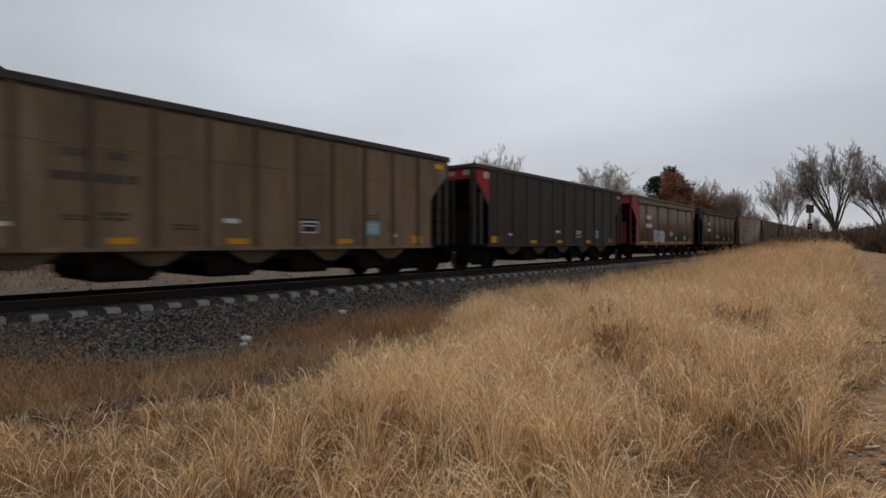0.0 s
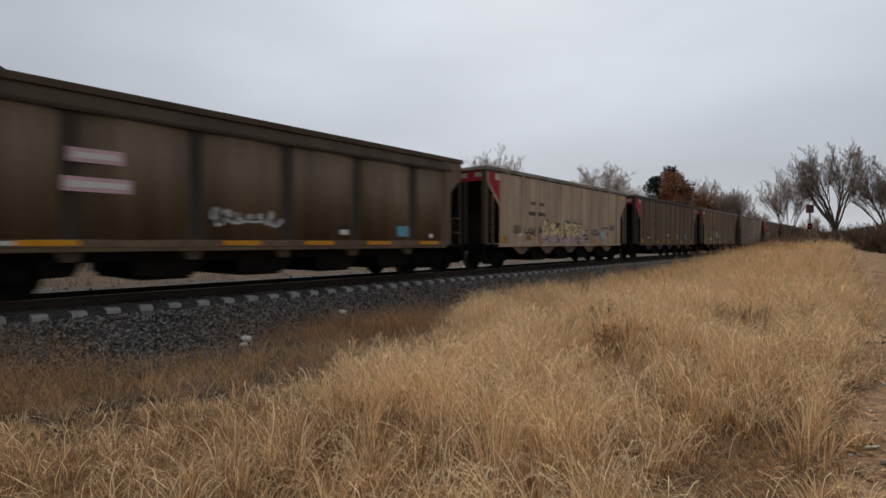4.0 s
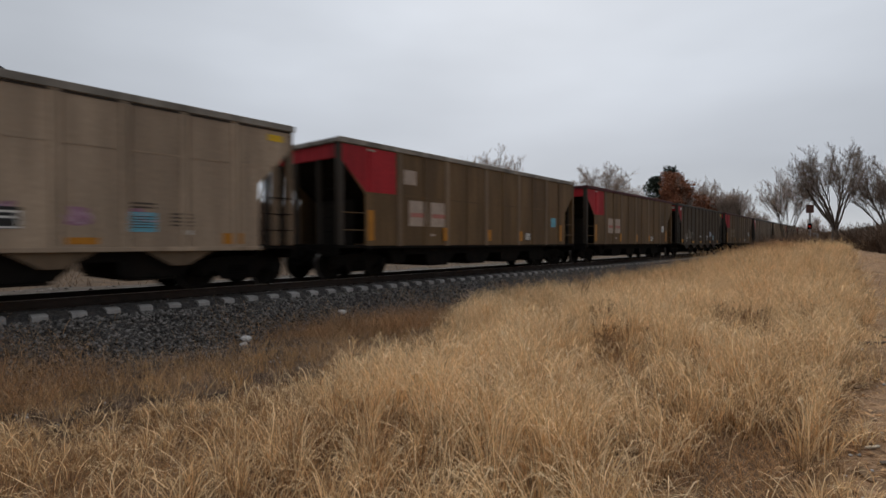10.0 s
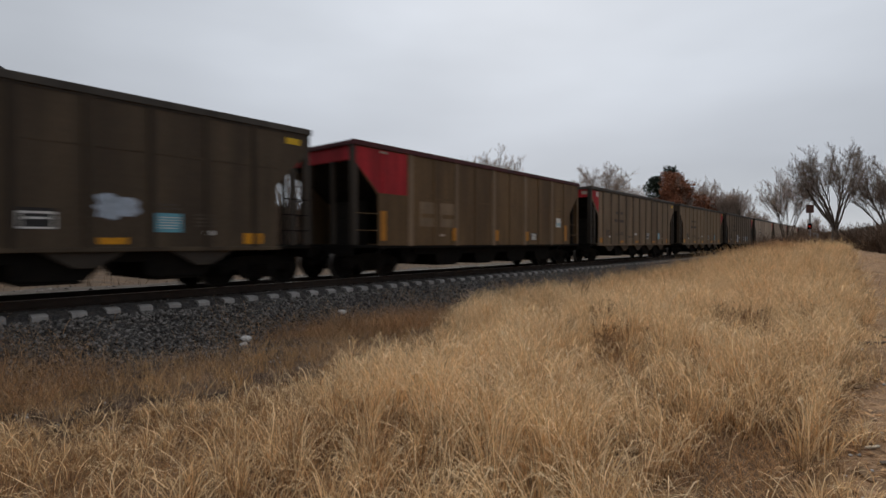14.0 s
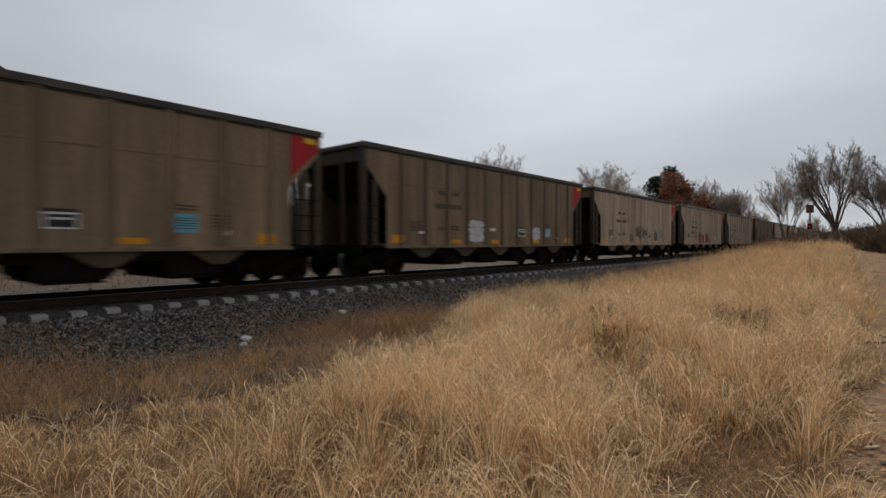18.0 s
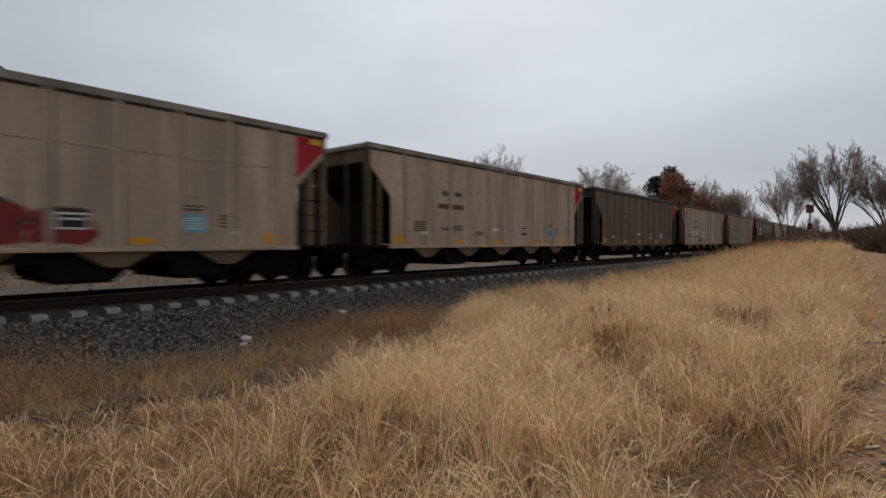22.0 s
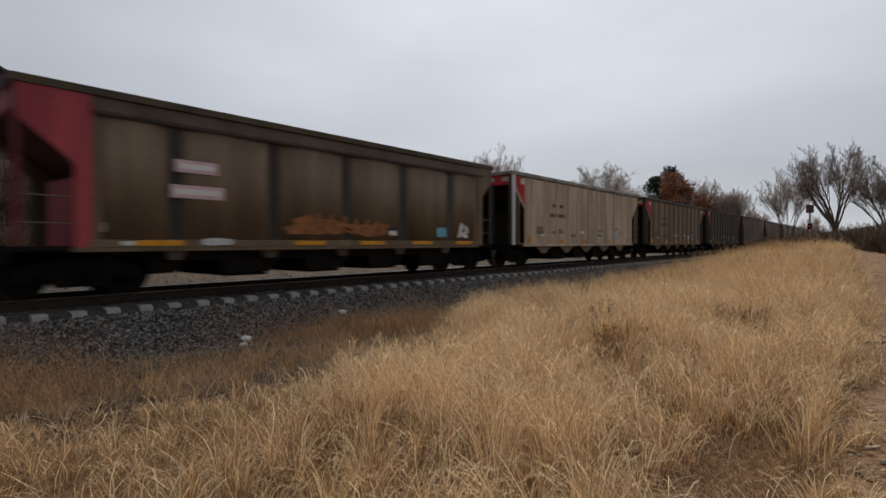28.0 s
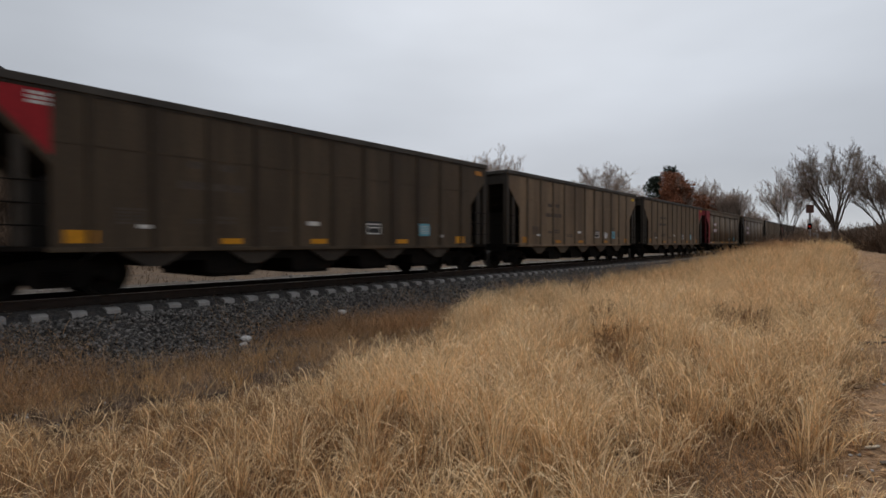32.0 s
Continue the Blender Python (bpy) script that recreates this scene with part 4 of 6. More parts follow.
def car_b(root, k, sp):
    """Steel car with broad ribs, a large red corner block and upright amber bars."""
    side = SIDE["brown"]
    common_parts(root, side, RED, CHORD["maroon"] if k != 7 else CHORD["light"], INNER, "B")

    def rib():
        return prism(bmesh.new(), [(HALF - 0.01, -0.13), (HALF + 0.05, -0.09), (HALF + 0.05, 0.09), (HALF - 0.01, 0.13)], "z", SILL, TOP - 0.16)

    def thin():
        return prism(bmesh.new(), [(HALF - 0.01, -0.06), (HALF + 0.03, -0.04), (HALF + 0.03, 0.04), (HALF - 0.01, 0.06)], "z", SILL, TOP - 0.16)
    for i in range(5):
        l = 2.42 + 2.36 * i
        add("rib", cached("rib_b", rib), SIDE["mid"], root, pose(0, ly(l), 0))
        add("rib", CACHE["rib_b"], side, root, pose(0, ly(l), 0, 0, 0, 180))
        if i > 0:
            add("rib", cached("rib_thin", thin), side, root, pose(0, ly(l - 1.18), 0))
    add("rib", CACHE["rib_thin"], side, root, pose(0, ly(13.1), 0))
    add("seam", cached("seam_b", lambda: box(bmesh.new(), HALF - 0.01, HALF + 0.009, ly(2.6), ly(BODY - 1.0), 2.55, 2.58)), side, root)
    chutes(root, side, "B")

    def block():
        return slab([(ly(0.13), 3.40), (ly(1.02), 2.58), (ly(2.26), 2.58), (ly(2.26), 3.88), (ly(0.13), 3.88)], HALF + 0.006, 0.005)
    add("red_corner", cached("red_block", block), RED, root, None, "large bright red corner panel")
    add("rib", cached("rib_red", lambda: prism(bmesh.new(), [(HALF, ly(1.2) - 0.06), (HALF + 0.03, ly(1.2) - 0.04), (HALF + 0.03, ly(1.2) + 0.04), (HALF, ly(1.2) + 0.06)], "z", 2.58, 3.88)), RED, root)
    rect_on_side(root, "white_marking", 1.05, 1.36, 3.78, 3.84, MARK_BEIGE, 0.036)
    rect_on_side(root, "amber_bar", 1.10, 1.33, 1.15, 2.05, AMBER, 0.012)
    for l, h in ((4.52, 0.45), (7.22, 0.42), (9.52, 0.4), (13.2, 0.75)):
        rect_on_side(root, "amber_bar", l, l + 0.22, 1.15, 1.15 + h, AMBER, 0.056 if l < 13 else 0.012)
    for l0, l1 in ((2.86, 3.72), (3.90, 4.78)):
        rect_on_side(root, "marking_panel", l0, l1, 1.62, 2.44, MARK_BEIGE if k != 10 else SIDE["mid"], label="faded beige marking panel")
        bars(root, l0 + 0.08, l1 - 0.08, 1.88, 2.08, 1, MARK_RED if k != 10 else SIDE["brown"], out=0.011, seed=k, slots=0.4)
    if k == 7:
        rect_on_side(root, "marking_panel", 2.62, 3.2, 2.94, 3.40, MARK_BEIGE)
    rect_on_side(root, "service_label", 12.35, 12.8, 1.80, 2.22, LABEL_BLUE if k == 7 else MARK_WHITE, label="pale service label")
    bars(root, 12.42, 12.75, 1.86, 2.0, 2, LABEL_BLUE, out=0.011, seed=k)
    rect_on_side(root, "service_label", 10.05, 10.5, 1.18, 1.5, LABEL_BLACK, 0.009)
    bars(root, 10.08, 10.46, 1.2, 1.48, 4, MARK_WHITE, out=0.014, seed=k, slots=0.5)
    rect_on_side(root, "white_marking", 3.9, 4.15, 1.3, 1.38, MARK_BEIGE)


def car_c(root, k, sp):
    """Steel hopper with broad bulging panels and a deep sloping rim."""
    side = SIDE[sp["side"]]
    end = ROSE if sp.get("red") else SIDE["black"]
    # Rim paint is darkened to offset the extra skylight on its slope.
    rim_mat = SIDE["umber"] if sp["side"] in ("mid", "warm") else SIDE["dark"]
    common_parts(root, side, end, rim_mat, INNER, "C")

    def rim():
        return prism(bmesh.new(), [(HALF + 0.085, 3.58), (HALF + 0.09, 3.63), (HALF - 0.03, 4.02), (HALF - 0.10, 4.02), (HALF - 0.05, 3.58)], "y", ly(1.28), ly(BODY - 0.72))

    def far_rim():
        return prism(bmesh.new(), [(HALF + 0.085, 3.58), (HALF + 0.09, 3.63), (HALF - 0.03, 4.02), (HALF - 0.10, 4.02), (HALF - 0.05, 3.58)], "y", ly(0.72), ly(BODY - 1.28))

    def lip():
        return box(bmesh.new(), HALF - 0.02, HALF + 0.075, ly(1.3), ly(BODY - 1.3), 3.545, 3.578)

    def bulge(w):
        bm = bmesh.new()
        n = 8
        pts = [(-w / 2, HALF - 0.01)] + [(-w / 2 + w * i / n, HALF + 0.004 + 0.045 * math.sin(math.pi * i / n) ** 0.7) for i in range(n + 1)] + [(w / 2, HALF - 0.01)]
        lo = [bm.verts.new((p[1], p[0], 1.16)) for p in pts]
        hi = [bm.verts.new((p[1], p[0], 3.60)) for p in pts]
        for i in range(len(pts) - 1):
            bm.faces.new((lo[i], lo[i + 1], hi[i + 1], hi[i]))
        for f in bm.faces:
            f.smooth = True
        bm.faces.new(lo)
        bm.faces.new(hi[::-1])
        return bm

    def shade_groove():
        return box(bmesh.new(), HALF - 0.01, HALF + 0.003, -0.17, 0.17, 1.16, 3.58)

    def foot():
        return box(bmesh.new(), HALF - 0.05, HALF + 0.045, ly(1.22), ly(BODY - 1.0), 0.99, 1.15, 0.01)
    for turn in (0, 180):
        add("sloping_rim", cached("rim", rim) if turn == 0 else cached("far_rim", far_rim), rim_mat, root, pose(0, 0, 0, 0, 0, turn))
        # The lip is black to paint in the shadow line below the sloping rim.
        add("rim_lip", cached("rim_lip", lip), SIDE["black"], root, pose(0, 0, 0, 0, 0, turn), "black lip painted as the shadow under the rim")
        add("foot_plate", cached("foot", foot), SIDE["warm"] if sp["side"] in ("mid", "warm") else side, root, pose(0, 0, 0, 0, 0, turn))
        edges = (1.26, 2.8, 5.15, 7.45, 9.75, 12.1, 13.72)
        for a, b in zip(edges, edges[1:]):
            w = b - a - 0.3
            add("side_panel", cached("bulge %.2f" % w, lambda: bulge(w)), side, root, pose(0, 0, 0, 0, 0, turn) @ pose(0, ly((a + b) / 2), 0))
        # Dark flat strips paint in the shading where the bulging panels meet.
        for a in edges[1:-1]:
            add("rib", cached("shade_groove", shade_groove), SIDE["umber"] if side is SIDE["warm"] else SIDE["dark"] if side is SIDE["mid"] else SIDE["black"], root, pose(0, 0, 0, 0, 0, turn) @ pose(0, ly(a), 0))
    add("corner_panel", cached("corner_c", lambda: slab([(ly(0.13), 3.30), (ly(0.98), 2.58), (ly(0.98), 1.0), (ly(1.26), 1.0), (ly(1.26), 3.9), (ly(0.13), 3.9)], HALF + 0.03, 0.03)), end, root)
    add("corner_panel", cached("tail_c", lambda: slab([(ly(13.72), 1.0), (ly(14.04), 1.0), (ly(14.04), 2.85), (ly(14.62), 3.35), (ly(14.62), 3.9), (ly(13.72), 3.9)], HALF + 0.03, 0.03)), side, root)
    chutes(root, SIDE["dark"], "C")
    for l in (2.0, 5.75, 7.95, 10.15, 12.4):
        rect_on_side(root, "reflector_plate", l, l + 0.95, 1.03, 1.14, YELLOW, 0.052)
    rect_on_side(root, "white_marking", 1.75, 1.98, 1.04, 1.12, MARK_WHITE, 0.052)
    for z0, z1, l0, l1 in ((2.60, 2.87, 2.77, 3.70), (2.05, 2.33, 2.68, 3.85)):
        rect_on_side(root, "number_panel", l0, l1, z0, z1, MARK_PINK, 0.056, "pale pink number panel")
        bars(root, l0 + 0.08, l1 - 0.08, z0 + 0.04, z1 - 0.04, 1, MARK_WHITE, out=0.062, seed=k, slots=0.35, fill=0.6)
    rect_on_side(root, "white_marking", 1.42, 1.66, 1.3, 1.48, MARK_BEIGE, 0.012)
    rect_on_side(root, "service_label", 9.05, 9.45, 1.28, 1.55, LABEL_BLACK, 0.056)
    rect_on_side(root, "white_marking", 9.1, 9.4, 1.31, 1.45, MARK_WHITE, 0.062)
    rect_on_side(root, "service_label", 11.35, 11.85, 1.28, 1.6, LABEL_BLUE, 0.056, "pale blue service label")
    rect_on_side(root, "white_marking", 12.85, 13.05, 1.25, 1.38, MARK_WHITE, 0.058)


CARS = {
    -1: dict(t="A", side="mid", fresh=1),
    0: dict(t="A", side="black", tri=1, fresh=1),
    1: dict(t="C", side="mid", red=1),
    2: dict(t="C", side="umber"),
    3: dict(t="A", side="pale", tri=1, chord="light", note=" and painted mural"),
    4: dict(t="A", side="umber", tri=1, fresh=0),
    5: dict(t="A", side="warm", tri=1, fresh=1, chord="light"),
    6: dict(t="A", side="tan", tri=1, chord="light"),
    7: dict(t="B"), 8: dict(t="B"),
    9: dict(t="A", side="dark", tri=1, fresh=1),
    10: dict(t="B"),
    11: dict(t="A", side="mid", tri=1),
    12: dict(t="A", side="warm", fresh=1, tail=1),
    13: dict(t="A", side="mid", tail=1, fresh=1, note=" and white graffiti"),
    14: dict(t="A", side="pale", tail=1, fresh=1),
    15: dict(t="A", side="pale", tail=1, chord="light", fresh=1, note=" and red graffiti"),
    16: dict(t="A", side="pale", tail=1, chord="light", fresh=1),
    17: dict(t="A", side="umber", tail=1, fresh=1),
    18: dict(t="A", side="pale", tri=1, fresh=1),
    19: dict(t="A", side="pale", tri=1, fresh=1, chord="light"),
    20: dict(t="C", side="umber", red=1),
    21: dict(t="A", side="pale", tri=1, silver=1, chord="light"),
    22: dict(t="A", side="mid", tri=1, fresh=1),
    23: dict(t="A", side="dark", tri=1, fresh=0),
    24: dict(t="A", side="mid"),
    25: dict(t="A", side="mid", tail=1),
    26: dict(t="C", side="mid", red=1),
    27: dict(t="C", side="mid"),
    28: dict(t="A", side="mid"), 29: dict(t="A", side="dark", tri=1), 30: dict(t="A", side="mid"), 31: dict(t="A", side="pale"), 32: dict(t="A", side="mid", tri=1),
}
WORDS = {"tan": "dusty tan", "warm": "dusty olive-brown", "pale": "pale dusty taupe", "mid": "dusty taupe", "dark": "sooty dark taupe", "umber": "sooty umber", "black": "soot-darkened"}
TRAIN = []


def decorate(root, k):
    """Spray paint that single cars carry."""
    g = GRAFFITI
    c = HALF + 0.052
    if k == 1:
        blob(root, 4.1, 5.5, 1.06, 1.98, g["blue"], 3, x=c)
        blob(root, 5.3, 6.6, 1.06, 1.95, g["white"], 4, x=c, out=0.009)
        scrawl(root, 4.2, 6.5, 1.15, 1.9, g["black"], 5, 0.02, 4, 0.012, c)
        blob(root, 7.6, 8.6, 1.5, 1.92, g["dust"], 8, x=c, rough=0.6)
        scrawl(root, 7.7, 8.5, 1.55, 1.88, g["white"], 9, 0.025, 3, 0.009, c)
    elif k == 2:
        scrawl(root, 5.3, 7.3, 1.4, 1.95, g["white"], 2, 0.03, 6, 0.01, c)
    elif k == 3:
        for i in range(6):
            l = 4.4 + 0.74 * i
            blob(root, l - 0.1, l + 0.95, 1.02, 1.55 + 0.1 * (i % 2), g["purple"], 20 + i, 0.0065, rough=0.5)
            scrawl(root, l + 0.1, l + 0.8, 1.1, 1.42, g["white" if i % 2 else "smoke"], 130 + i, 0.02, 1, 0.0075)
            blob(root, l - 0.04, l + 0.74, 1.40, 2.14 - 0.05 * (i % 3), g["black"], 30 + i, 0.0085, rough=0.6)
            blob(root, l, l + 0.72, 1.36, 2.08 - 0.05 * (i % 3), g["sand"], 40 + i, 0.0105, rough=0.6)
            scrawl(root, l + 0.05, l + 0.6, 1.5, 2.0, g["black"], 50 + i, 0.02, 1, 0.0125)
        scrawl(root, 2.9, 4.3, 1.3, 1.85, g["black"], 60, 0.04, 4)
        blob(root, 8.75, 9.3, 1.2, 1.5, g["red"], 6)
        for l in (4.6, 6.6, 7.5):
            blob(root, l, l + 0.3, 2.0, 2.16, g["teal"], int(l * 10), 0.008, rough=0.6)
        for l in (3.0, 3.9, 5.4):
            blob(root, l, l + 0.5, 1.15, 1.42, g["orange"], int(l * 10), 0.006, rough=0.8)
        scrawl(root, 11.5, 12.9, 1.75, 2.05, g["black"], 61, 0.04, 3)
        scrawl(root, 9.7, 10.7, 1.4, 1.8, g["black"], 62, 0.04, 3)
    elif k == 5:
        blob(root, 2.95, 3.7, 1.22, 1.58, g["blue"], 7)
        blob(root, 5.15, 6.05, 1.5, 2.08, g["blue"], 9)
        blob(root, 12.9, 13.3, 1.32, 1.8, g["white"], 10, rough=0.6)
    elif k == 6:
        for i, (l, w, z) in enumerate(((4.7, 0.62, 1.66), (5.66, 0.66, 1.72), (6.73, 0.42, 1.70), (7.85, 0.46, 1.64), (8.9, 0.44, 1.62), (10.05, 0.42, 1.58), (11.1, 0.56, 1.58))):
            blob(root, l - w / 2, l + w / 2, z - 0.20, z + 0.20, g["magenta"], 70 + i, 0.004, rough=0.6)
            scrawl(root, l - w / 2, l + w / 2, z - 0.16, z + 0.16, g["purple"], 170 + i, 0.014, 2, 0.006)
    elif k == 9:
        scrawl(root, 2.05, 4.6, 1.30, 2.15, g["dust"], 12, 0.032, 4)
        scrawl(root, 2.05, 2.7, 1.08, 1.4, g["dust"], 13, 0.026, 2)
        blob(root, 9.75, 10.6, 1.55, 2.05, g["blue"], 13, rough=0.5)
    elif k == 13:
        for i in range(3):
            blob(root, 5.15, 6.2, 1.10 + 0.26 * i, 1.40 + 0.26 * i, g["white"], 14 + i, rough=0.35)
        for i in range(2):
            blob(root, 9.75, 10.5, 1.18 + 0.27 * i, 1.48 + 0.27 * i, g["white"], 18 + i, rough=0.4)
    elif k == 14:
        blob(root, 5.25, 6.0, 1.1, 1.62, g["smoke"], 21, rough=0.5)
        blob(root, 6.25, 7.3, 1.35, 2.12, g["smoke"], 120, rough=0.7)
        blob(root, 7.5, 8.3, 1.4, 1.98, g["smoke"], 121, 0.0055, rough=0.8)
        blob(root, 9.75, 10.5, 1.15, 1.85, g["smoke"], 122, 0.0055, rough=0.8)
        scrawl(root, 6.3, 7.6, 1.2, 2.15, g["black"], 22, 0.05, 3)
        scrawl(root, 7.6, 8.5, 1.5, 1.95, g["black"], 23, 0.03, 3)
        scrawl(root, 9.8, 10.6, 1.2, 1.8, g["black"], 24, 0.05, 2)
    elif k == 15:
        scrawl(root, 2.85, 4.95, 1.82, 2.02, g["black"], 25, 0.045, 7)
        blob(root, 5.2, 6.05, 1.02, 1.9, g["red"], 26, rough=0.1)
        blob(root, 6.3, 7.1, 1.02, 1.72, g["red"], 27, rough=0.1)
        blob(root, 7.4, 8.3, 1.02, 1.85, g["red"], 28, rough=0.3)
        blob(root, 8.2, 9.35, 1.02, 1.75, g["red"], 29, 0.0055, rough=0.4)
        for i, (l, h) in enumerate(((5.12, 1.96), (6.2, 1.8), (7.3, 1.92), (8.3, 1.8))):
            blob(root, l, l + 0.8, 1.05, h, g["black"], 140 + i, 0.0045, rough=0.3)
        for i, (l, h) in enumerate(((5.3, 1.8), (6.4, 1.62), (7.5, 1.75))):
            scrawl(root, l, l + 0.65, 1.1, h, g["black"], 80 + i, 0.02, 1, 0.01)
    elif k == 18:
        for i, l in enumerate((2.9, 4.0)):
            blob(root, l, l + 0.88, 1.66, 2.08, g["white"], 81 + i, rough=0.5)
        scrawl(root, 6.3, 7.2, 1.25, 2.3, g["white"], 83, 0.05, 3)
        blob(root, 5.2, 6.2, 1.1, 1.42, g["black"], 84, rough=0.3)
        blob(root, 9.8, 10.4, 1.25, 1.6, g["white"], 85, rough=0.5)
    elif k == 19:
        for i in range(4):
            scrawl(root, 2.2 + 1.5 * i, 3.6 + 1.5 * i, 1.12, 1.9, g["teal" if i % 2 == 0 else "white"], 86 + i, 0.05, 2)
        scrawl(root, 10.5, 12.9, 1.3, 1.85, g["black"], 90, 0.025, 3, 0.013)
        blob(root, 8.7, 9.5, 1.3, 1.75, g["orange"], 91, 0.005)
    elif k == 20:
        blob(root, 5.4, 7.5, 1.28, 1.75, g["orange"], 92, x=c, rough=0.6)
        blob(root, 7.2, 9.2, 1.28, 1.65, g["orange"], 93, x=c, rough=0.6)
        scrawl(root, 5.5, 9.0, 1.3, 1.9, g["orange"], 94, 0.04, 7, 0.009, c)
        scrawl(root, 12.45, 13.2, 1.25, 1.8, g["white"], 95, 0.06, 2, 0.009, c)
        blob(root, 3.3, 4.1, 1.02, 1.2, g["white"], 96, x=c, rough=0.2)
    elif k in (22, 24):
        blob(root, 9.85, 10.35, 1.3, 1.65, g["white"], 97, rough=0.5)


def make_train():
    for k, sp in CARS.items():
        root = new("coal_hopper_car")
        if sp["t"] == "A":
            car_a(root, k, sp)
            lab = WORDS[sp["side"]] + " coal hopper car" + (" with red corners" if sp.get("tri") else " with plain corners") + sp.get("note", "")
        elif sp["t"] == "B":
            car_b(root, k, sp)
            lab = "brown ribbed coal car with a large red corner block"
        else:
            car_c(root, k, sp)
            lab = "taupe coal hopper car with " + ("rose-red ends" if sp.get("red") else "dark ends") + " and a sloping rim"
        decorate(root, k)
        tagged(root, lab, "railway car", "cars of the train")
        TRAIN.append((k, root))


make_train()


# ---- dry grass ----
def blades(name, rng, x, y, height, width, mat, label, lean=0.45, droop=0.35, seg=4, lift=0.0, category="grass", way=None, curl=0.05, bend=1.9, lodged=0.0):
    """Curved blades as tapering strips, all in one mesh; way: the direction in which each leans."""
    n = len(x)
    a = rng.uniform(0, 2 * math.pi, n) if way is None else way
    t0 = np.abs(rng.normal(lean, lean * 0.5, n)) * 0.45
    t0 += np.where(rng.uniform(0, 1, n) < lodged, rng.uniform(0.25, 1.0, n), 0.0)
    t1 = np.clip(rng.normal(droop, 0.22, n), 0, 1.25) * 2.2
    u = np.linspace(0, 1, seg + 1)
    mid = (u[1:] + u[:-1]) / 2
    bow = t0[:, None] + t1[:, None] * mid[None] ** bend
    step = height[:, None] / seg
    zero = np.zeros((n, 1))
    hor = np.concatenate([zero, np.cumsum(np.sin(bow) * step, 1)], 1)
    ver = np.concatenate([zero, np.cumsum(np.cos(bow) * step, 1)], 1)
    ph = rng.uniform(0, 6.28, n)
    wob = height[:, None] * curl * np.sin(u[None] * 5 + ph[:, None]) * u[None]
    px = x[:, None] + np.cos(a)[:, None] * hor - np.sin(a)[:, None] * wob
    py = y[:, None] + np.sin(a)[:, None] * hor + np.cos(a)[:, None] * wob
    pz = (surface_z(x, y) + lift)[:, None] + ver - 0.01
    b = rng.uniform(0, 2 * math.pi, n)
    taper = width[:, None] * (1 - 0.75 * u[None] ** 1.5) / 2
    wx, wy = np.cos(b)[:, None] * taper, np.sin(b)[:, None] * taper
    v = np.empty((n, seg + 1, 2, 3), np.float32)
    v[:, :, 0, 0], v[:, :, 0, 1], v[:, :, 0, 2] = px + wx, py + wy, pz
    v[:, :, 1, 0], v[:, :, 1, 1], v[:, :, 1, 2] = px - wx, py - wy, pz
    base = []
    for s in range(seg):
        q = 2 * s
        base += [(q, q + 1, q + 3), (q, q + 3, q + 2)]
    f = np.array(base)[None] + (2 * (seg + 1) * np.arange(n))[:, None, None]
    return tagged(add(name, numpy_mesh(name, v.reshape(-1, 3), f.reshape(-1, 3)), mat), label, category, kind="stuff")


def bank_edge(y):
    """Where the tall straw begins, across the ditch."""
    return np.interp(y, [-6, 0, 2.2, 3.4, 5.2, 6.6, 8.0, 10, 13, 20, 35, 80, 200], [-6.6, -6.1, -5.5, -5.0, -5.2, -6.0, -7.4, -9.1, -9.9, -10.2, -10.3, -10.2, -10.0])


def clumps(rng, n, x0, x1, y0, y1, per, spread, power=1.0):
    """Tufts: places, heights of their tuft, and the way that each blade leans out of it."""
    cx = rng.uniform(x0, x1, n)
    cy = y0 + (y1 - y0) * rng.uniform(0, 1, n) ** power
    h = rng.uniform(0.4, 1.25, n)
    tilt = rng.uniform(0, 2 * math.pi, n)
    i = np.repeat(np.arange(n), per)
    dx, dy = rng.normal(0, spread, n * per), rng.normal(0, spread, n * per)
    way = np.arctan2(dy + 0.6 * spread * np.sin(tilt[i]), dx + 0.6 * spread * np.cos(tilt[i])) + rng.normal(0, 0.5, n * per)
    return cx[i] + dx, cy[i] + dy, h[i], way


DITCH_BEARING = (34, 38, 42, 45.5, 51, 57, 61, 68, 74, 76.5, 80, 90)
DITCH_RANGE = (60, 14.0, 10.9, 9.35, 8.45, 7.8, 7.55, 7.2, 6.9, 7.2, 8.0, 8.8)


def ditch_range(x, y):
    """How far from the standpoint the littered ditch floor begins, by bearing."""
    b = np.degrees(np.arctan2(-x, y))
    return 0.30 * np.sin(0.55 * b) + 0.22 * np.sin(1.37 * b + 1.0) + np.interp(b, DITCH_BEARING, DITCH_RANGE)


def open_height(x, y, slack=0.0):
    """How tall the grass of the bank grows before it would close over the ditch."""
    return np.clip(0.03 + 0.20 * (ditch_range(x, y) - np.hypot(x, y)) + slack, 0.0, 3.0)


def hummock(rng, x, y, n, x0, x1, y0, y1, size, power=1.0):
    """1 on the crown of a hummock of grass, 0 in the hollows between."""
    cx, cy = rng.uniform(x0, x1, n), y0 + (y1 - y0) * rng.uniform(0, 1, n) ** power
    top, wide = rng.uniform(0.55, 1.0, n), size * rng.uniform(0.6, 1.4, n)
    best = np.zeros(len(x))
    for i in range(n):
        best = np.maximum(best, top[i] * np.exp(-((x - cx[i]) ** 2 + (y - cy[i]) ** 2) / wide[i] ** 2))
    return best


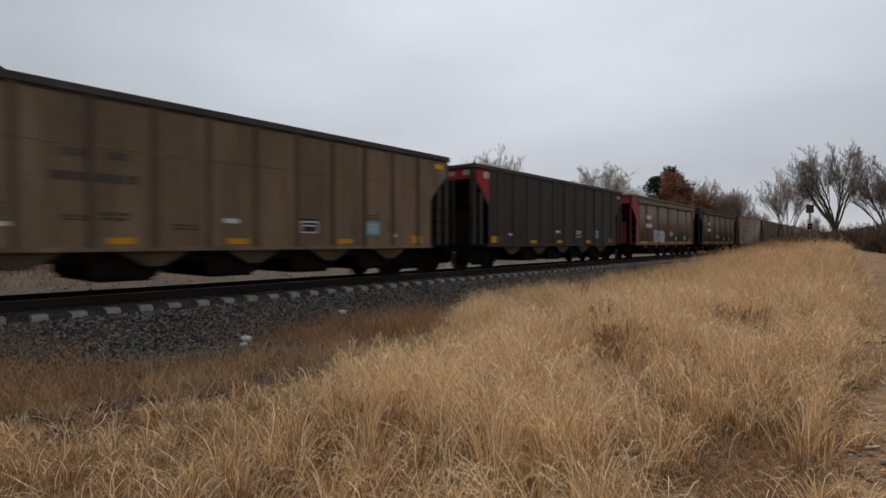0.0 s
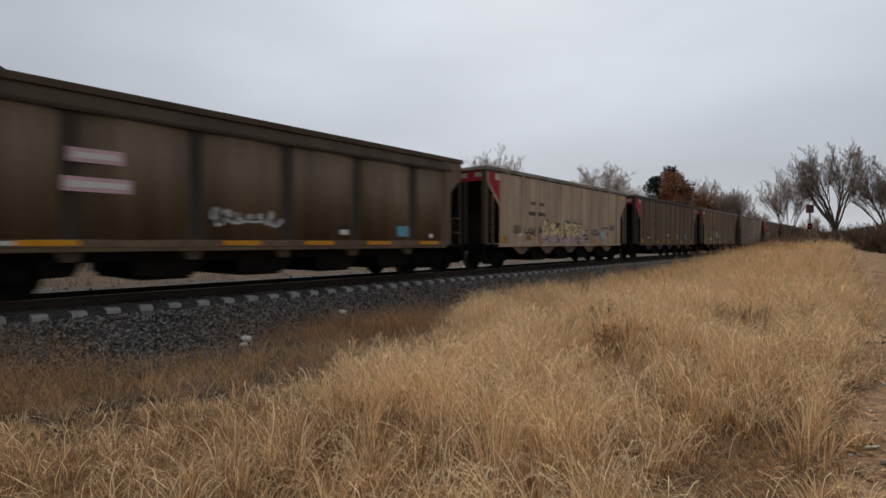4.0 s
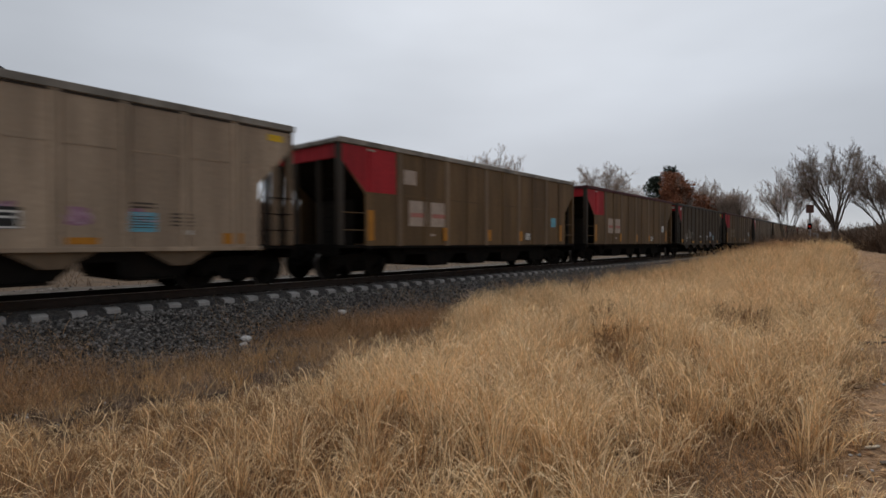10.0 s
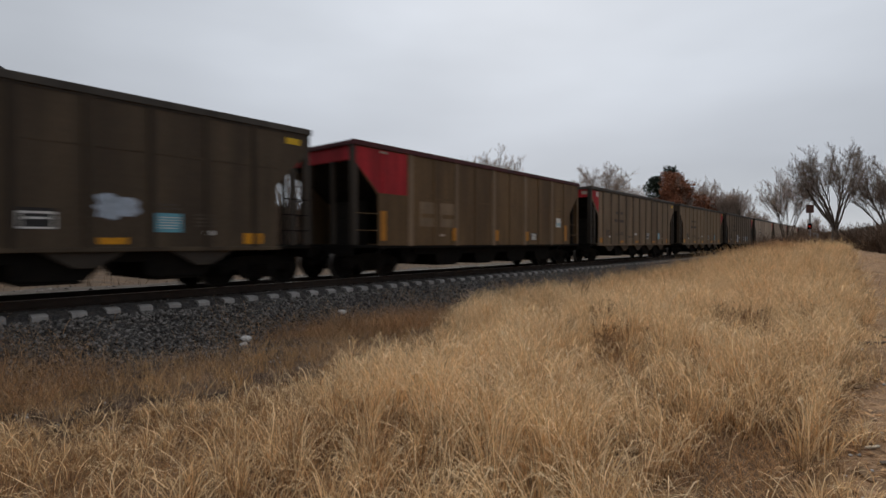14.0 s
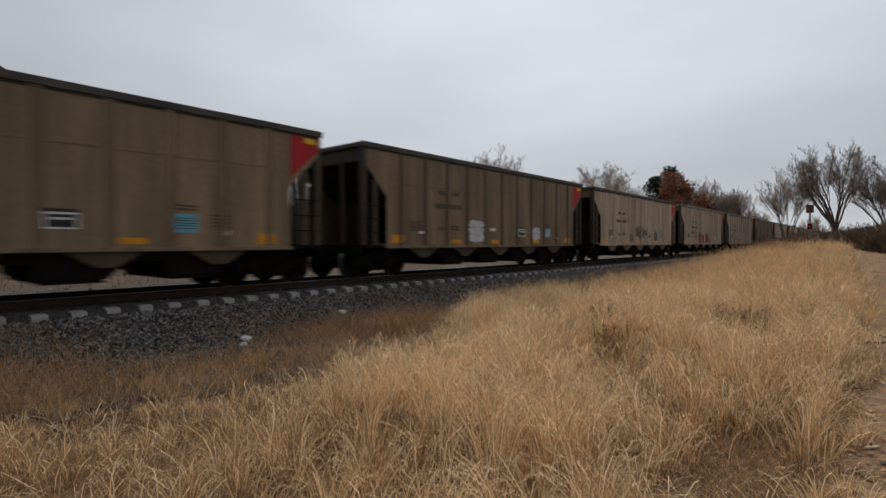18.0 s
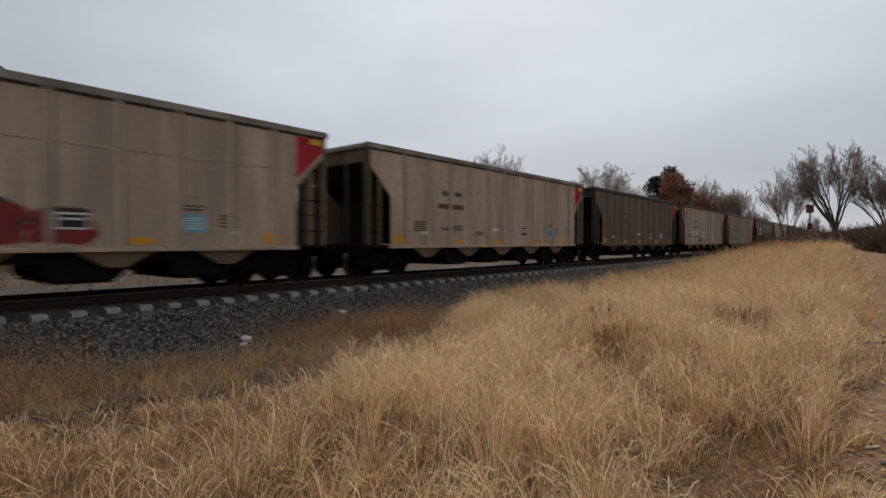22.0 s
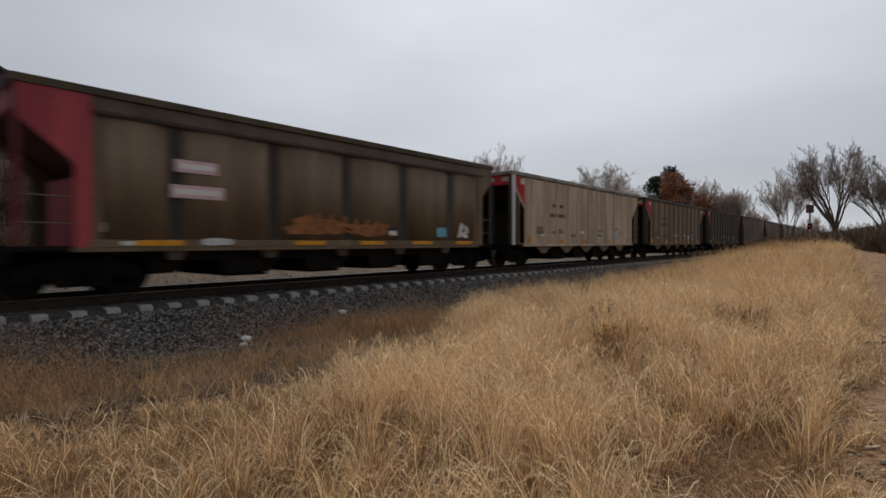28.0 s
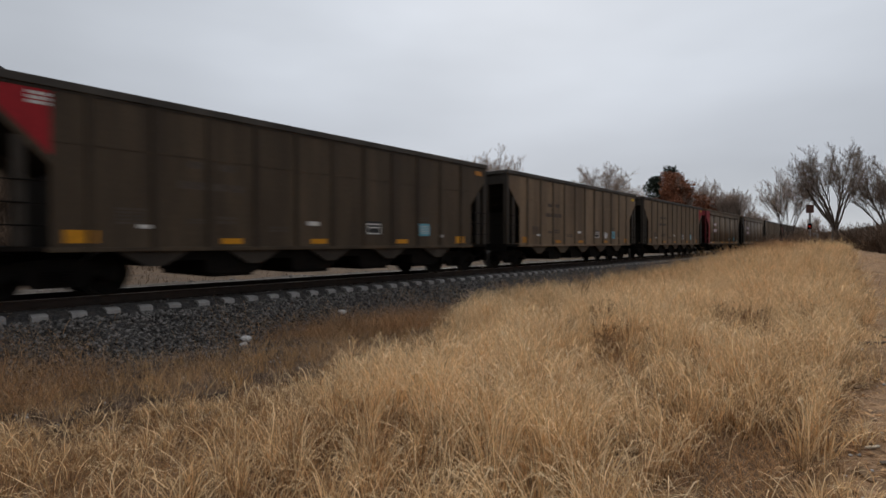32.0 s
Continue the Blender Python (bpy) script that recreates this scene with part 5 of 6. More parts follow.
HOLLOWS = ((-0.75, 3.7, 0.38, 1.2), (-3.9, 9.3, 0.75, 1.1), (-2.75, 6.9, 0.34, 0.75), (-1.65, 9.3, 0.4, 0.6), (-1.0, 6.6, 0.26, 0.4), (-4.45, 2.05, 0.62, 0.42), (-4.9, 6.4, 0.5, 0.5),
           (-4.4, 4.3, 0.36, 0.4), (-2.3, 4.05, 0.16, 0.2), (-4.05, 1.0, 0.3, 0.22), (-3.3, 3.1, 0.22, 0.25), (-1.9, 5.4, 0.25, 0.3), (-5.9, 8.4, 0.4, 0.4), (-2.1, 12.0, 0.5, 0.8))


def hollowed(rng, x, y, a, b):
    """False for what would stand in one of the bare hollows."""
    keep = np.ones(len(x), bool)
    for hx, hy, wx, wy in HOLLOWS:
        keep &= np.hypot((x - hx) / wx, (y - hy) / wy) > rng.uniform(a, b, len(x))
    return keep


def tussock_places(rng, n, gap, x0, x1, y0, y1, power):
    """Random places that keep a distance from one another, growing wider apart along the railway."""
    out = []
    for _ in range(n):
        x, y = rng.uniform(x0, x1), y0 + (y1 - y0) * rng.uniform(0, 1) ** power
        g = gap * (0.8 + 0.05 * math.hypot(x, y))
        if all((x - p) ** 2 + (y - q) ** 2 > g * g for p, q in out):
            out.append((x, y))
    return np.array(out)


def make_tussocks(rng):
    """Arching tufts of dry bunch grass on the near bank, each with its own height, lean and shade."""
    c = tussock_places(rng, 9000, 0.165, -10.0, 0.05, -2.5, 19.0, 1.25)
    cx, cy = c[:, 0], c[:, 1]
    n = len(c)
    r, reach = np.hypot(cx, cy), ditch_range(cx, cy)
    keep = (r < reach - 0.12 + rng.normal(0, 0.28, n)) & (r > 2.25) & (cx < -0.1 + rng.normal(0, 0.1, n)) & ((cy < 6.5) | (cx > bank_edge(cy) + rng.normal(0, 0.25, n))) & hollowed(rng, cx, cy, 0.75, 1.15)
    cx, cy, r, reach = cx[keep], cy[keep], r[keep], reach[keep]
    n = len(cx)
    left = smooth(40, 62, np.degrees(np.arctan2(-cx, cy)))
    swell = 1 + 0.22 * np.sin(0.9 * cx + 0.6 * cy) * np.sin(0.7 * cy - 0.5 * cx) + 0.16 * np.sin(2.3 * cx + 1.7 * cy)
    shade = 0.55 + 0.42 * np.sin(2.9 * cx + 1.3 * cy) * np.sin(2.3 * cy - 1.6 * cx + 0.7) + rng.normal(0, 0.2, n) - 0.5 * left
    tall = rng.uniform(0.46, 0.86, n) * (0.78 + 0.36 * np.clip(shade + 0.5 * left, 0, 1)) * swell * (1 - 0.36 * left) * (0.5 + 0.5 * smooth(0.0, -0.8, cx)) * (0.94 + 0.14 * smooth(5, 11, cy)) * (1 - 0.6 * np.exp(-((cx + 0.75) / 0.5) ** 2 - ((cy - 3.3) / 1.1) ** 2))
    tall = np.minimum(tall, 0.06 + 0.17 * np.maximum(0, reach - r) + np.maximum(0, rng.normal(0.03, 0.08, n)) + 0.55 * np.clip(np.sin(4.1 * cx + 1.9 * cy) * np.sin(3.3 * cy - 2.3 * cx + 1.2) - 0.35, 0, 1))
    wide = rng.uniform(0.06, 0.12, n)
    turn, tip = rng.uniform(0, 2 * math.pi, n), np.abs(rng.normal(0, 0.16, n))

    def strands(pick, per, spread):
        i = np.repeat(pick, per)
        m = len(i)
        a, q = rng.uniform(0, 2 * math.pi, m), np.abs(rng.normal(0, 0.62, m))
        dx, dy = q * np.cos(a), q * np.sin(a)
        way = np.arctan2(dy + 2.4 * tip[i] * np.sin(turn[i]) + rng.normal(0, 0.3, m), dx + 2.4 * tip[i] * np.cos(turn[i]) + rng.normal(0, 0.3, m))
        return i, cx[i] + dx * wide[i] * spread, cy[i] + dy * wide[i] * spread, way, q
    for low, high, mat, lab, per in ((0.62, 2.0, STRAW_FAR, "arching tufts of blond dry bunch grass", 40), (0.2, 0.62, STRAW, "arching tufts of straw-coloured bunch grass", 40), (-2.0, 0.2, STRAW_DULL, "arching tufts of weathered brown bunch grass", 42)):
        i, x, y, way, q = strands(np.flatnonzero((shade > low) & (shade <= high)), per, 1.0)
        m = len(i)
        h = tall[i] * rng.uniform(0.45, 1.12, m)
        blades("straw_grass", rng, x, y, h, rng.uniform(0.0034, 0.0075, m), mat, lab, 0.16 + 0.42 * q + 0.7 * tip[i], 0.40 + 0.16 * q + 0.12 * left[i], seg=4, way=way, curl=0.06 + 0.05 * left[i][:, None], bend=2.7, lodged=0.08 + 0.2 * left[i])
    # short brown leaves of earlier years, darkened as shade at each tuft's foot
    i, x, y, way, q = strands(np.arange(n), 24, 1.5)
    m = len(i)
    blades("old_grass", rng, x, y, tall[i] * rng.uniform(0.25, 0.68, m), rng.uniform(0.004, 0.008, m), SHADED_OLD_STRAW, "dead leaves darkened as shade at the foot of the tufts", 0.3 + 0.6 * q, 0.6, seg=3, way=way, curl=0.1, bend=1.8, lodged=0.15)
    # wide bleached leaves that arch over and hang
    i, x, y, way, q = strands(np.flatnonzero(rng.uniform(0, 1, n) < 0.70 - 0.25 * left), 9, 1.2)
    m = len(i)
    blades("bleached_grass", rng, x, y, tall[i] * rng.uniform(0.85, 1.42, m), rng.uniform(0.0055, 0.012, m), STRAW_PALE, "bleached grass leaves that arch over and hang", 0.20 + 0.35 * q, 0.92 + 0.2 * q, seg=6, way=way, curl=0.07, bend=2.4, lodged=0.15)
    # stems whose tips curl back in tight hooks
    i, x, y, way, q = strands(np.flatnonzero(rng.uniform(0, 1, n) < 0.9 - 0.6 * left), 22, 1.3)
    m = len(i)
    blades("hooked_grass", rng, x, y, tall[i] * rng.uniform(0.9, 1.4, m), rng.uniform(0.0045, 0.0092, m), STRAW_PALE, "bleached grass stems with curled tips", 0.2 + 0.5 * q, 1.15, seg=6, way=way + rng.normal(0, 0.5, m), curl=0.05, bend=2.7, lodged=0.1)
    # broad drooping panicles on the taller tufts farther up the bank
    i, x, y, way, q = strands(np.flatnonzero((r > 4.6) & (shade > 0.15) & (tall > 0.38)), 4, 1.6)
    m = len(i)
    blades("seed_plumes", rng, x, y, rng.uniform(0.16, 0.36, m), rng.uniform(0.008, 0.017, m), STRAW_PALE, "broad drooping panicles of the dry grass", 0.5, 1.1, seg=6, lift=tall[i] * rng.uniform(0.55, 0.85, m), way=way + rng.normal(0, 0.6, m), curl=0.07, bend=1.5)
    # fine fluff at the tips
    i, x, y, way, q = strands(np.flatnonzero(shade > 0.2), 14, 1.9)
    m = len(i)
    blades("seed_plumes", rng, x, y, rng.uniform(0.09, 0.24, m), rng.uniform(0.0022, 0.0042, m), STRAW, "fine fluffy seed plumes of the dry grass", 0.9, 0.8, seg=4, lift=tall[i] * rng.uniform(0.35, 0.82, m), way=way + rng.normal(0, 0.8, m), curl=0.16, bend=1.1)


def make_grass():
    rng = np.random.default_rng(21)
    make_tussocks(rng)
    n = 900
    b, r = np.radians(rng.uniform(22, 84, n)), rng.uniform(3.7, 7.4, n)
    x, y = -r * np.sin(b), r * np.cos(b)
    blades("broken_stems", rng, x, y, rng.uniform(0.2, 0.62, n), rng.uniform(0.005, 0.010, n), STRAW_PALE, "pale broken grass stems lying across the tufts", 2.2, 0.55, seg=4, lift=0.16 * rng.uniform(0, 1, n), curl=0.16, bend=1.5, category="grass stems")
    # brown thatch between the tufts, darkened for the shade in the gaps
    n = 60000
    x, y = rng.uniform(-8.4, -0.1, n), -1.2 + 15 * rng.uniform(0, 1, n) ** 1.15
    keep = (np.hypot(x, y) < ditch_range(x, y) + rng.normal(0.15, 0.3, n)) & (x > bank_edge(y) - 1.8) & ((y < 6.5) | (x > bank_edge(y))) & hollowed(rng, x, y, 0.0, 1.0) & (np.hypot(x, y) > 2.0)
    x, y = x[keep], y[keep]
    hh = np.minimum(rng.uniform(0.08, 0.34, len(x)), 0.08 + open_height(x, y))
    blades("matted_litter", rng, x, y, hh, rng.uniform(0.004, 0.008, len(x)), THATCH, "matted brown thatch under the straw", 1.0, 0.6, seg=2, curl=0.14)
    # short brown stems lying in the hollows
    pick = np.array(HOLLOWS)[np.maximum(0, rng.integers(-2, len(HOLLOWS), 9000))]
    a, q = rng.uniform(0, 2 * math.pi, 9000), np.sqrt(rng.uniform(0, 1, 9000)) * 1.1
    blades("hollow_stems", rng, pick[:, 0] + pick[:, 2] * q * np.cos(a), pick[:, 1] + pick[:, 3] * q * np.sin(a), rng.uniform(0.10, 0.36, 9000), rng.uniform(0.003, 0.007, 9000), STRAW_DULL, "short brown stems lying in the hollows", 1.3, 0.6, seg=3, curl=0.14, lodged=0.4)
    # the bank running away along the railway
    n = 50000
    y = 15 + 62 * rng.uniform(0, 1, n) ** 1.5
    x = rng.uniform(-10.6, 0.3, n)
    keep = (x > bank_edge(y) + rng.normal(0, 0.3, n)) & (x < -0.1 - 1.6 * smooth(14, 60, y) + rng.normal(0, 0.2, n))
    x, y = x[keep], y[keep]
    hum = hummock(rng, x, y, 150, -10.2, 0.0, 15, 60, 0.8, 1.3)
    hh = rng.uniform(0.4, 1.0, len(x)) * (0.42 + 1.15 * hum)
    worn = rng.uniform(0, 1, len(x)) < 0.55 - 0.75 * hum
    for pick, mat, lab in ((~worn, STRAW_FAR, "dry straw-coloured grass along the bank"), (worn, STRAW_DULL, "weathered brown grass along the bank")):
        blades("straw_grass", rng, x[pick], y[pick], hh[pick], rng.uniform(0.009, 0.019, pick.sum()), mat, lab, 0.45, 0.6, seg=3, lodged=0.25, bend=1.7)
    x, y, h, way = clumps(rng, 1300, -9.6, -0.4, 14, 62, 22, 0.14, 1.35)
    x = x - 1.4 * smooth(14, 60, y)
    blades("bleached_grass", rng, x, y, (0.32 + 0.62 * h) * rng.uniform(0.6, 1.0, len(x)), rng.uniform(0.008, 0.015, len(x)), STRAW_PALE, "bleached seed stems along the bank", 0.5, 0.75, seg=4, way=way, bend=1.8)
    x, y, h, way = clumps(rng, 260, -9.4, -1.0, 20, 48, 30, 0.20, 1.0)
    x = x - 1.2 * smooth(14, 60, y)
    blades("straw_grass", rng, x, y, (0.5 + 0.75 * h) * rng.uniform(0.6, 1.05, len(x)), rng.uniform(0.008, 0.016, len(x)), STRAW_FAR, "tall tufts of blond grass on the crest of the bank", 0.35, 0.6, seg=5, way=way, bend=2.0)
    n = 16000
    y = 70 + 130 * rng.uniform(0, 1, n) ** 1.4
    x = rng.uniform(-9.5, 14, n)
    keep = (x < -2.0) | (x > 0.4)
    x, y = x[keep], y[keep]
    blades("straw_grass", rng, x, y, rng.uniform(0.3, 0.8, len(x)), rng.uniform(0.03, 0.06, len(x)), STRAW, "dry grass in the distance", 0.35, 0.3, seg=2)
    # both sides of the path, and thin growth on it
    x, y, h, way = clumps(rng, 420, 1.5, 9.0, 3, 60, 40, 0.16, 1.3)
    blades("straw_grass", rng, x, y, h * rng.uniform(0.3, 0.7, len(x)), rng.uniform(0.006, 0.012, len(x)), STRAW, "dry grass beyond the path", 0.4, 0.4, seg=3, way=way)
    x, y, h, way = clumps(rng, 420, -0.5, 1.6, 3.0, 40, 18, 0.10, 1.2)
    blades("path_grass", rng, x, y, h * rng.uniform(0.06, 0.2, len(x)), rng.uniform(0.004, 0.009, len(x)), STRAW, "thin trodden straw on the path", 1.2, 0.4, seg=2, way=way)
    n = 14000
    x, y = np.clip(rng.normal(0.2, 0.6, n), -0.9, 2.2), 2.5 + 40 * rng.uniform(0, 1, n) ** 1.5
    blades("path_litter", rng, x, y, rng.uniform(0.03, 0.10, n), rng.uniform(0.004, 0.008, n), STRAW, "scattered straw on the path", 2.2, 0.5, seg=2, lift=0.058)
    # russet weeds in the ditch and at the foot of the ballast, in patches
    x, y, h, way = clumps(rng, 3000, -11.4, -6.2, -5.0, 15.0, 30, 0.10, 1.05)
    thick = 0.30 * np.exp(-((y - 5.6) / 2.2) ** 2 - ((x + 8.6) / 1.2) ** 2) + 1.6 * np.exp(-((y - 1.6) / 1.5) ** 2 - ((x + 9.6) / 1.3) ** 2) + 1.5 * np.exp(-((y - 9.0) / 1.9) ** 2 - ((x + 9.6) / 0.9) ** 2) + 0.8 * np.exp(-((y - 11.5) / 3.0) ** 2 - ((x + 9.5) / 0.8) ** 2)
    thin = 0.12 + 0.22 * np.sin(1.7 * y + 0.8) * np.sin(1.5 * x + 0.55 * y)
    keep = (np.hypot(x, y) > ditch_range(x, y) + 0.55 + rng.normal(0, 0.25, len(x))) & (rng.uniform(0, 1, len(x)) < np.clip(0.62 * thick + thin, 0, 1))
    x, y, h, way, thick = x[keep], y[keep], h[keep], way[keep], thick[keep]
    hh = h * rng.uniform(0.22, 0.66, len(x)) * (0.55 + 0.7 * np.clip(thick, 0, 1))
    rust = rng.uniform(0, 1, len(x)) < 0.25 + 0.6 * np.clip(thick, 0, 1)
    for pick, mat, lab in ((rust, RUSSET, "russet dry weeds in the ditch"), (~rust, WEED_TAN, "greyish tan dry weeds in the ditch")):
        blades("russet_weeds", rng, x[pick], y[pick], hh[pick], rng.uniform(0.003, 0.007, pick.sum()), mat, lab, 0.7, 0.5, seg=4, category="weeds", way=way[pick], curl=0.16, bend=1.5, lodged=0.15)
    u = rng.normal(0.45, 0.34, 9000)
    mx, my = -10.15 + 0.75 * u + rng.normal(0, 0.34, 9000), 6.9 + 4.2 * u + rng.normal(0, 0.3, 9000)
    blades("russet_weeds", rng, mx, my, rng.uniform(0.14, 0.42, 9000), rng.uniform(0.003, 0.007, 9000), RUSSET, "soft russet grass at the foot of the ballast", 0.7, 0.55, seg=4, category="weeds", curl=0.12, bend=1.6, lodged=0.2)
    # fine seed sprays on them
    p = np.flatnonzero(rng.uniform(0, 1, len(x)) < 0.5)
    blades("seed_plumes", rng, x[p], y[p], rng.uniform(0.03, 0.10, len(p)), rng.uniform(0.004, 0.009, len(p)), WEED_TAN, "small seed sprays on the ditch weeds", 1.2, 0.8, seg=2, lift=hh[p] * rng.uniform(0.4, 0.9, len(p)), category="weeds", curl=0.2)
    n = 26000
    x, y = rng.uniform(-10.9, -6.2, n), rng.uniform(-4, 13, n)
    keep = (np.hypot(x, y) > ditch_range(x, y) + 0.5) & (np.sin(2.1 * x + 0.6 * y) * np.sin(1.7 * y - 0.8 * x) + rng.normal(0, 0.5, n) > -0.45)
    x, y = x[keep], y[keep]
    blades("matted_litter", rng, x, y, rng.uniform(0.05, 0.17, len(x)), rng.uniform(0.003, 0.007, len(x)), WEED_TAN, "matted dead grass on the ditch floor", 1.6, 0.5, seg=2)
    # dark twigs and stalks lying in the ditch, small straw tufts among them
    n = 7000
    b = np.radians(rng.uniform(42.5, 92, n))
    x, y = -np.sin(b), np.cos(b)
    r = np.minimum(15, ditch_range(x, y)) + 0.4 + rng.normal(0, 0.3, n)
    x, y = r * x, r * y
    blades("twig_litter", rng, x, y, rng.uniform(0.04, 0.2, n), rng.uniform(0.006, 0.016, n), BRUSH, "dark broken twigs and stalks on the ditch floor", 2.6, 0.6, seg=2, category="litter")
    x, y, h, way = clumps(rng, 300, -9.8, -5.2, -3.0, 10.0, 26, 0.07, 1.0)
    keep = np.hypot(x, y) > ditch_range(x, y) - 0.1
    x, y, h, way = x[keep], y[keep], h[keep], way[keep]
    blades("straw_tufts", rng, x, y, h * rng.uniform(0.2, 0.5, len(x)), rng.uniform(0.004, 0.007, len(x)), STRAW, "small dry tufts in the ditch", 0.6, 0.4, seg=3, way=way)
    # strip behind the railway
    n = 4200
    x, y = rng.uniform(-24, -18.2, n), rng.uniform(-8, 45, n)
    blades("russet_weeds", rng, x, y, rng.uniform(0.06, 0.34, n), rng.uniform(0.01, 0.025, n), FAR_WEED, "low dry weeds on the gravel behind the track", 0.7, 0.3, seg=2, category="weeds")
    n = 14000
    x, y = rng.uniform(-36, -24, n), rng.uniform(-8, 60, n)
    blades("russet_weeds", rng, x, y, rng.uniform(0.15, 0.6, n), rng.uniform(0.01, 0.03, n), FAR_WEED, "dry weeds behind the railway", 0.5, 0.3, seg=2, category="weeds")


make_grass()


def make_leaves():
    rng = np.random.default_rng(8)
    n = 2200
    x, y = rng.uniform(-0.6, 2.0, n), 2.5 + 20 * rng.uniform(0, 1, n) ** 1.4
    a = rng.uniform(0, 6.28, n)
    s = rng.uniform(0.015, 0.062, n)
    z = ground_z(x, y) + 0.058
    v = np.empty((n, 4, 3))
    for j, (du, dv, dz) in enumerate(((-1, 0, 0.0), (0, 0.45, 0.3), (1, 0, 0.05), (0, -0.45, 0.25))):
        v[:, j, 0] = x + s * (du * np.cos(a) - dv * np.sin(a))
        v[:, j, 1] = y + s * (du * np.sin(a) + dv * np.cos(a))
        v[:, j, 2] = z + s * dz
    f = np.array([(0, 1, 2), (0, 2, 3)])[None] + 4 * np.arange(n)[:, None, None]
    tagged(add("fallen_leaves", numpy_mesh("fallen_leaves", v.reshape(-1, 3), f.reshape(-1, 3)), DEAD_LEAF), "dry fallen leaves on the dirt path", "leaves", kind="stuff")


make_leaves()


# ---- trees ----
def tree_segments(rng, height, levels, spread, trunk_r, droop=0.0, first=0.22, kids=(3, 5), fork=1):
    segs = []

    def grow(p, d, length, r, lev):
        n = 4 if lev < 2 else 3
        pts = [(p, r)]
        for i in range(n):
            d = (d + Vector((rng.gauss(0, 0.10), rng.gauss(0, 0.10), 0.05 - droop * 0.05 * lev)) * (1 + 0.12 * lev)).normalized()
            p = p + d * (length / n)
            pts.append((p, r * (1 - 0.72 * (i + 1) / n)))
        for (a, ra), (b, rb) in zip(pts, pts[1:]):
            segs.append((a, b, ra, rb, lev))
        if lev >= levels:
            return
        for j in range(rng.randint(*kids) + (1 if lev == 0 else 0)):
            u = rng.uniform(first if lev == 0 else 0.25, 1.0)
            i = min(n - 1, int(u * n))
            base = pts[i][0].lerp(pts[i + 1][0], u * n - i)
            rb = max(0.004, (pts[i][1] + pts[i + 1][1]) / 2 * 0.52)
            axis = Vector((rng.gauss(0, 1), rng.gauss(0, 1), rng.gauss(0, 0.35))).normalized()
            nd = (d * (1.0 - spread) + axis * spread * 1.3 + Vector((0, 0, 0.22))).normalized()
            grow(base, nd, length * rng.uniform(0.5, 0.78), rb, lev + 1)

    for _ in range(fork):
        d = Vector((rng.gauss(0, 0.10 + 0.12 * (fork - 1)), rng.gauss(0, 0.10 + 0.12 * (fork - 1)), 1)).normalized()
        grow(Vector((rng.uniform(-0.2, 0.2) * (fork - 1), rng.uniform(-0.2, 0.2) * (fork - 1), -0.3)), d, height * 0.52, trunk_r, 0)
    top = max(b.z for _, b, _, _, _ in segs)
    k = height / top
    return [(a * k, b * k, ra * k, rb * k, lev) for a, b, ra, rb, lev in segs]


def segs_mesh(name, segs, thin):
    n = len(segs)
    A = np.array([s[0] for s in segs])
    B = np.array([s[1] for s in segs])
    ra = np.maximum(np.array([s[2] for s in segs]), thin)
    rb = np.maximum(np.array([s[3] for s in segs]), thin * 0.8)
    d = B - A
    d /= np.linalg.norm(d, axis=1)[:, None] + 1e-9
    ref = np.where(np.abs(d[:, 2:3]) > 0.9, np.array([[1.0, 0, 0]]), np.array([[0, 0, 1.0]]))
    u = np.cross(d, ref)
    u /= np.linalg.norm(u, axis=1)[:, None]
    w = np.cross(d, u)
    m = 5 if thin > 0.02 or n < 900 else 3
    v = np.empty((n, 2, m, 3))
    for j in range(m):
        a = 2 * math.pi * j / m
        o = u * math.cos(a) + w * math.sin(a)
        v[:, 0, j] = A + o * ra[:, None]
        v[:, 1, j] = B + o * rb[:, None]
    base = []
    for j in range(m):
        k = (j + 1) % m
        base += [(j, k, m + k), (j, m + k, m + j)]
    f = np.array(base)[None] + 2 * m * np.arange(n)[:, None, None]
    return numpy_mesh(name, v.reshape(-1, 3), f.reshape(-1, 3))


def leaf_cloud(rng, name, centres, radii, count, size):
    """Many small leaf clumps around limb ends."""
    n = len(centres) * count
    c = np.repeat(np.array(centres), count, 0)
    r = np.repeat(np.array(radii), count)
    g = np.random.default_rng(rng.randint(0, 10 ** 6))
    p = c + np.clip(g.normal(0, 1, (n, 3)), -1.3, 1.3) * r[:, None] * 0.55
    e1, e2 = g.normal(0, 1, (n, 3)), g.normal(0, 1, (n, 3))
    s = g.uniform(0.5, 1.2, n)[:, None] * size
    v = np.stack([p + e1 * s, p + e2 * s, p - (e1 + e2) * s * 0.6], 1)
    f = np.arange(3 * n).reshape(-1, 3)
    return numpy_mesh(name, v.reshape(-1, 3), f)


def leafy_tree(seed, height, leaf, size, count=60, r=0.16, name="tree", spread=0.5, shape=1.0, top=0.12):
    rng = random.Random(seed)
    segs = tree_segments(rng, height * 0.9, 3, spread, r)
    root = new(name)
    add("trunk", segs_mesh("trunk", segs, 0.02), BARK, root)
    ends = [s[1] for s in segs if s[4] >= 2]
    rng.shuffle(ends)
    ends = ends[:220]
    add("crown", leaf_cloud(rng, "crown", [(e.x * shape, e.y * shape, e.z) for e in ends], [height * top] * len(ends), count, size), leaf, root)
    return root


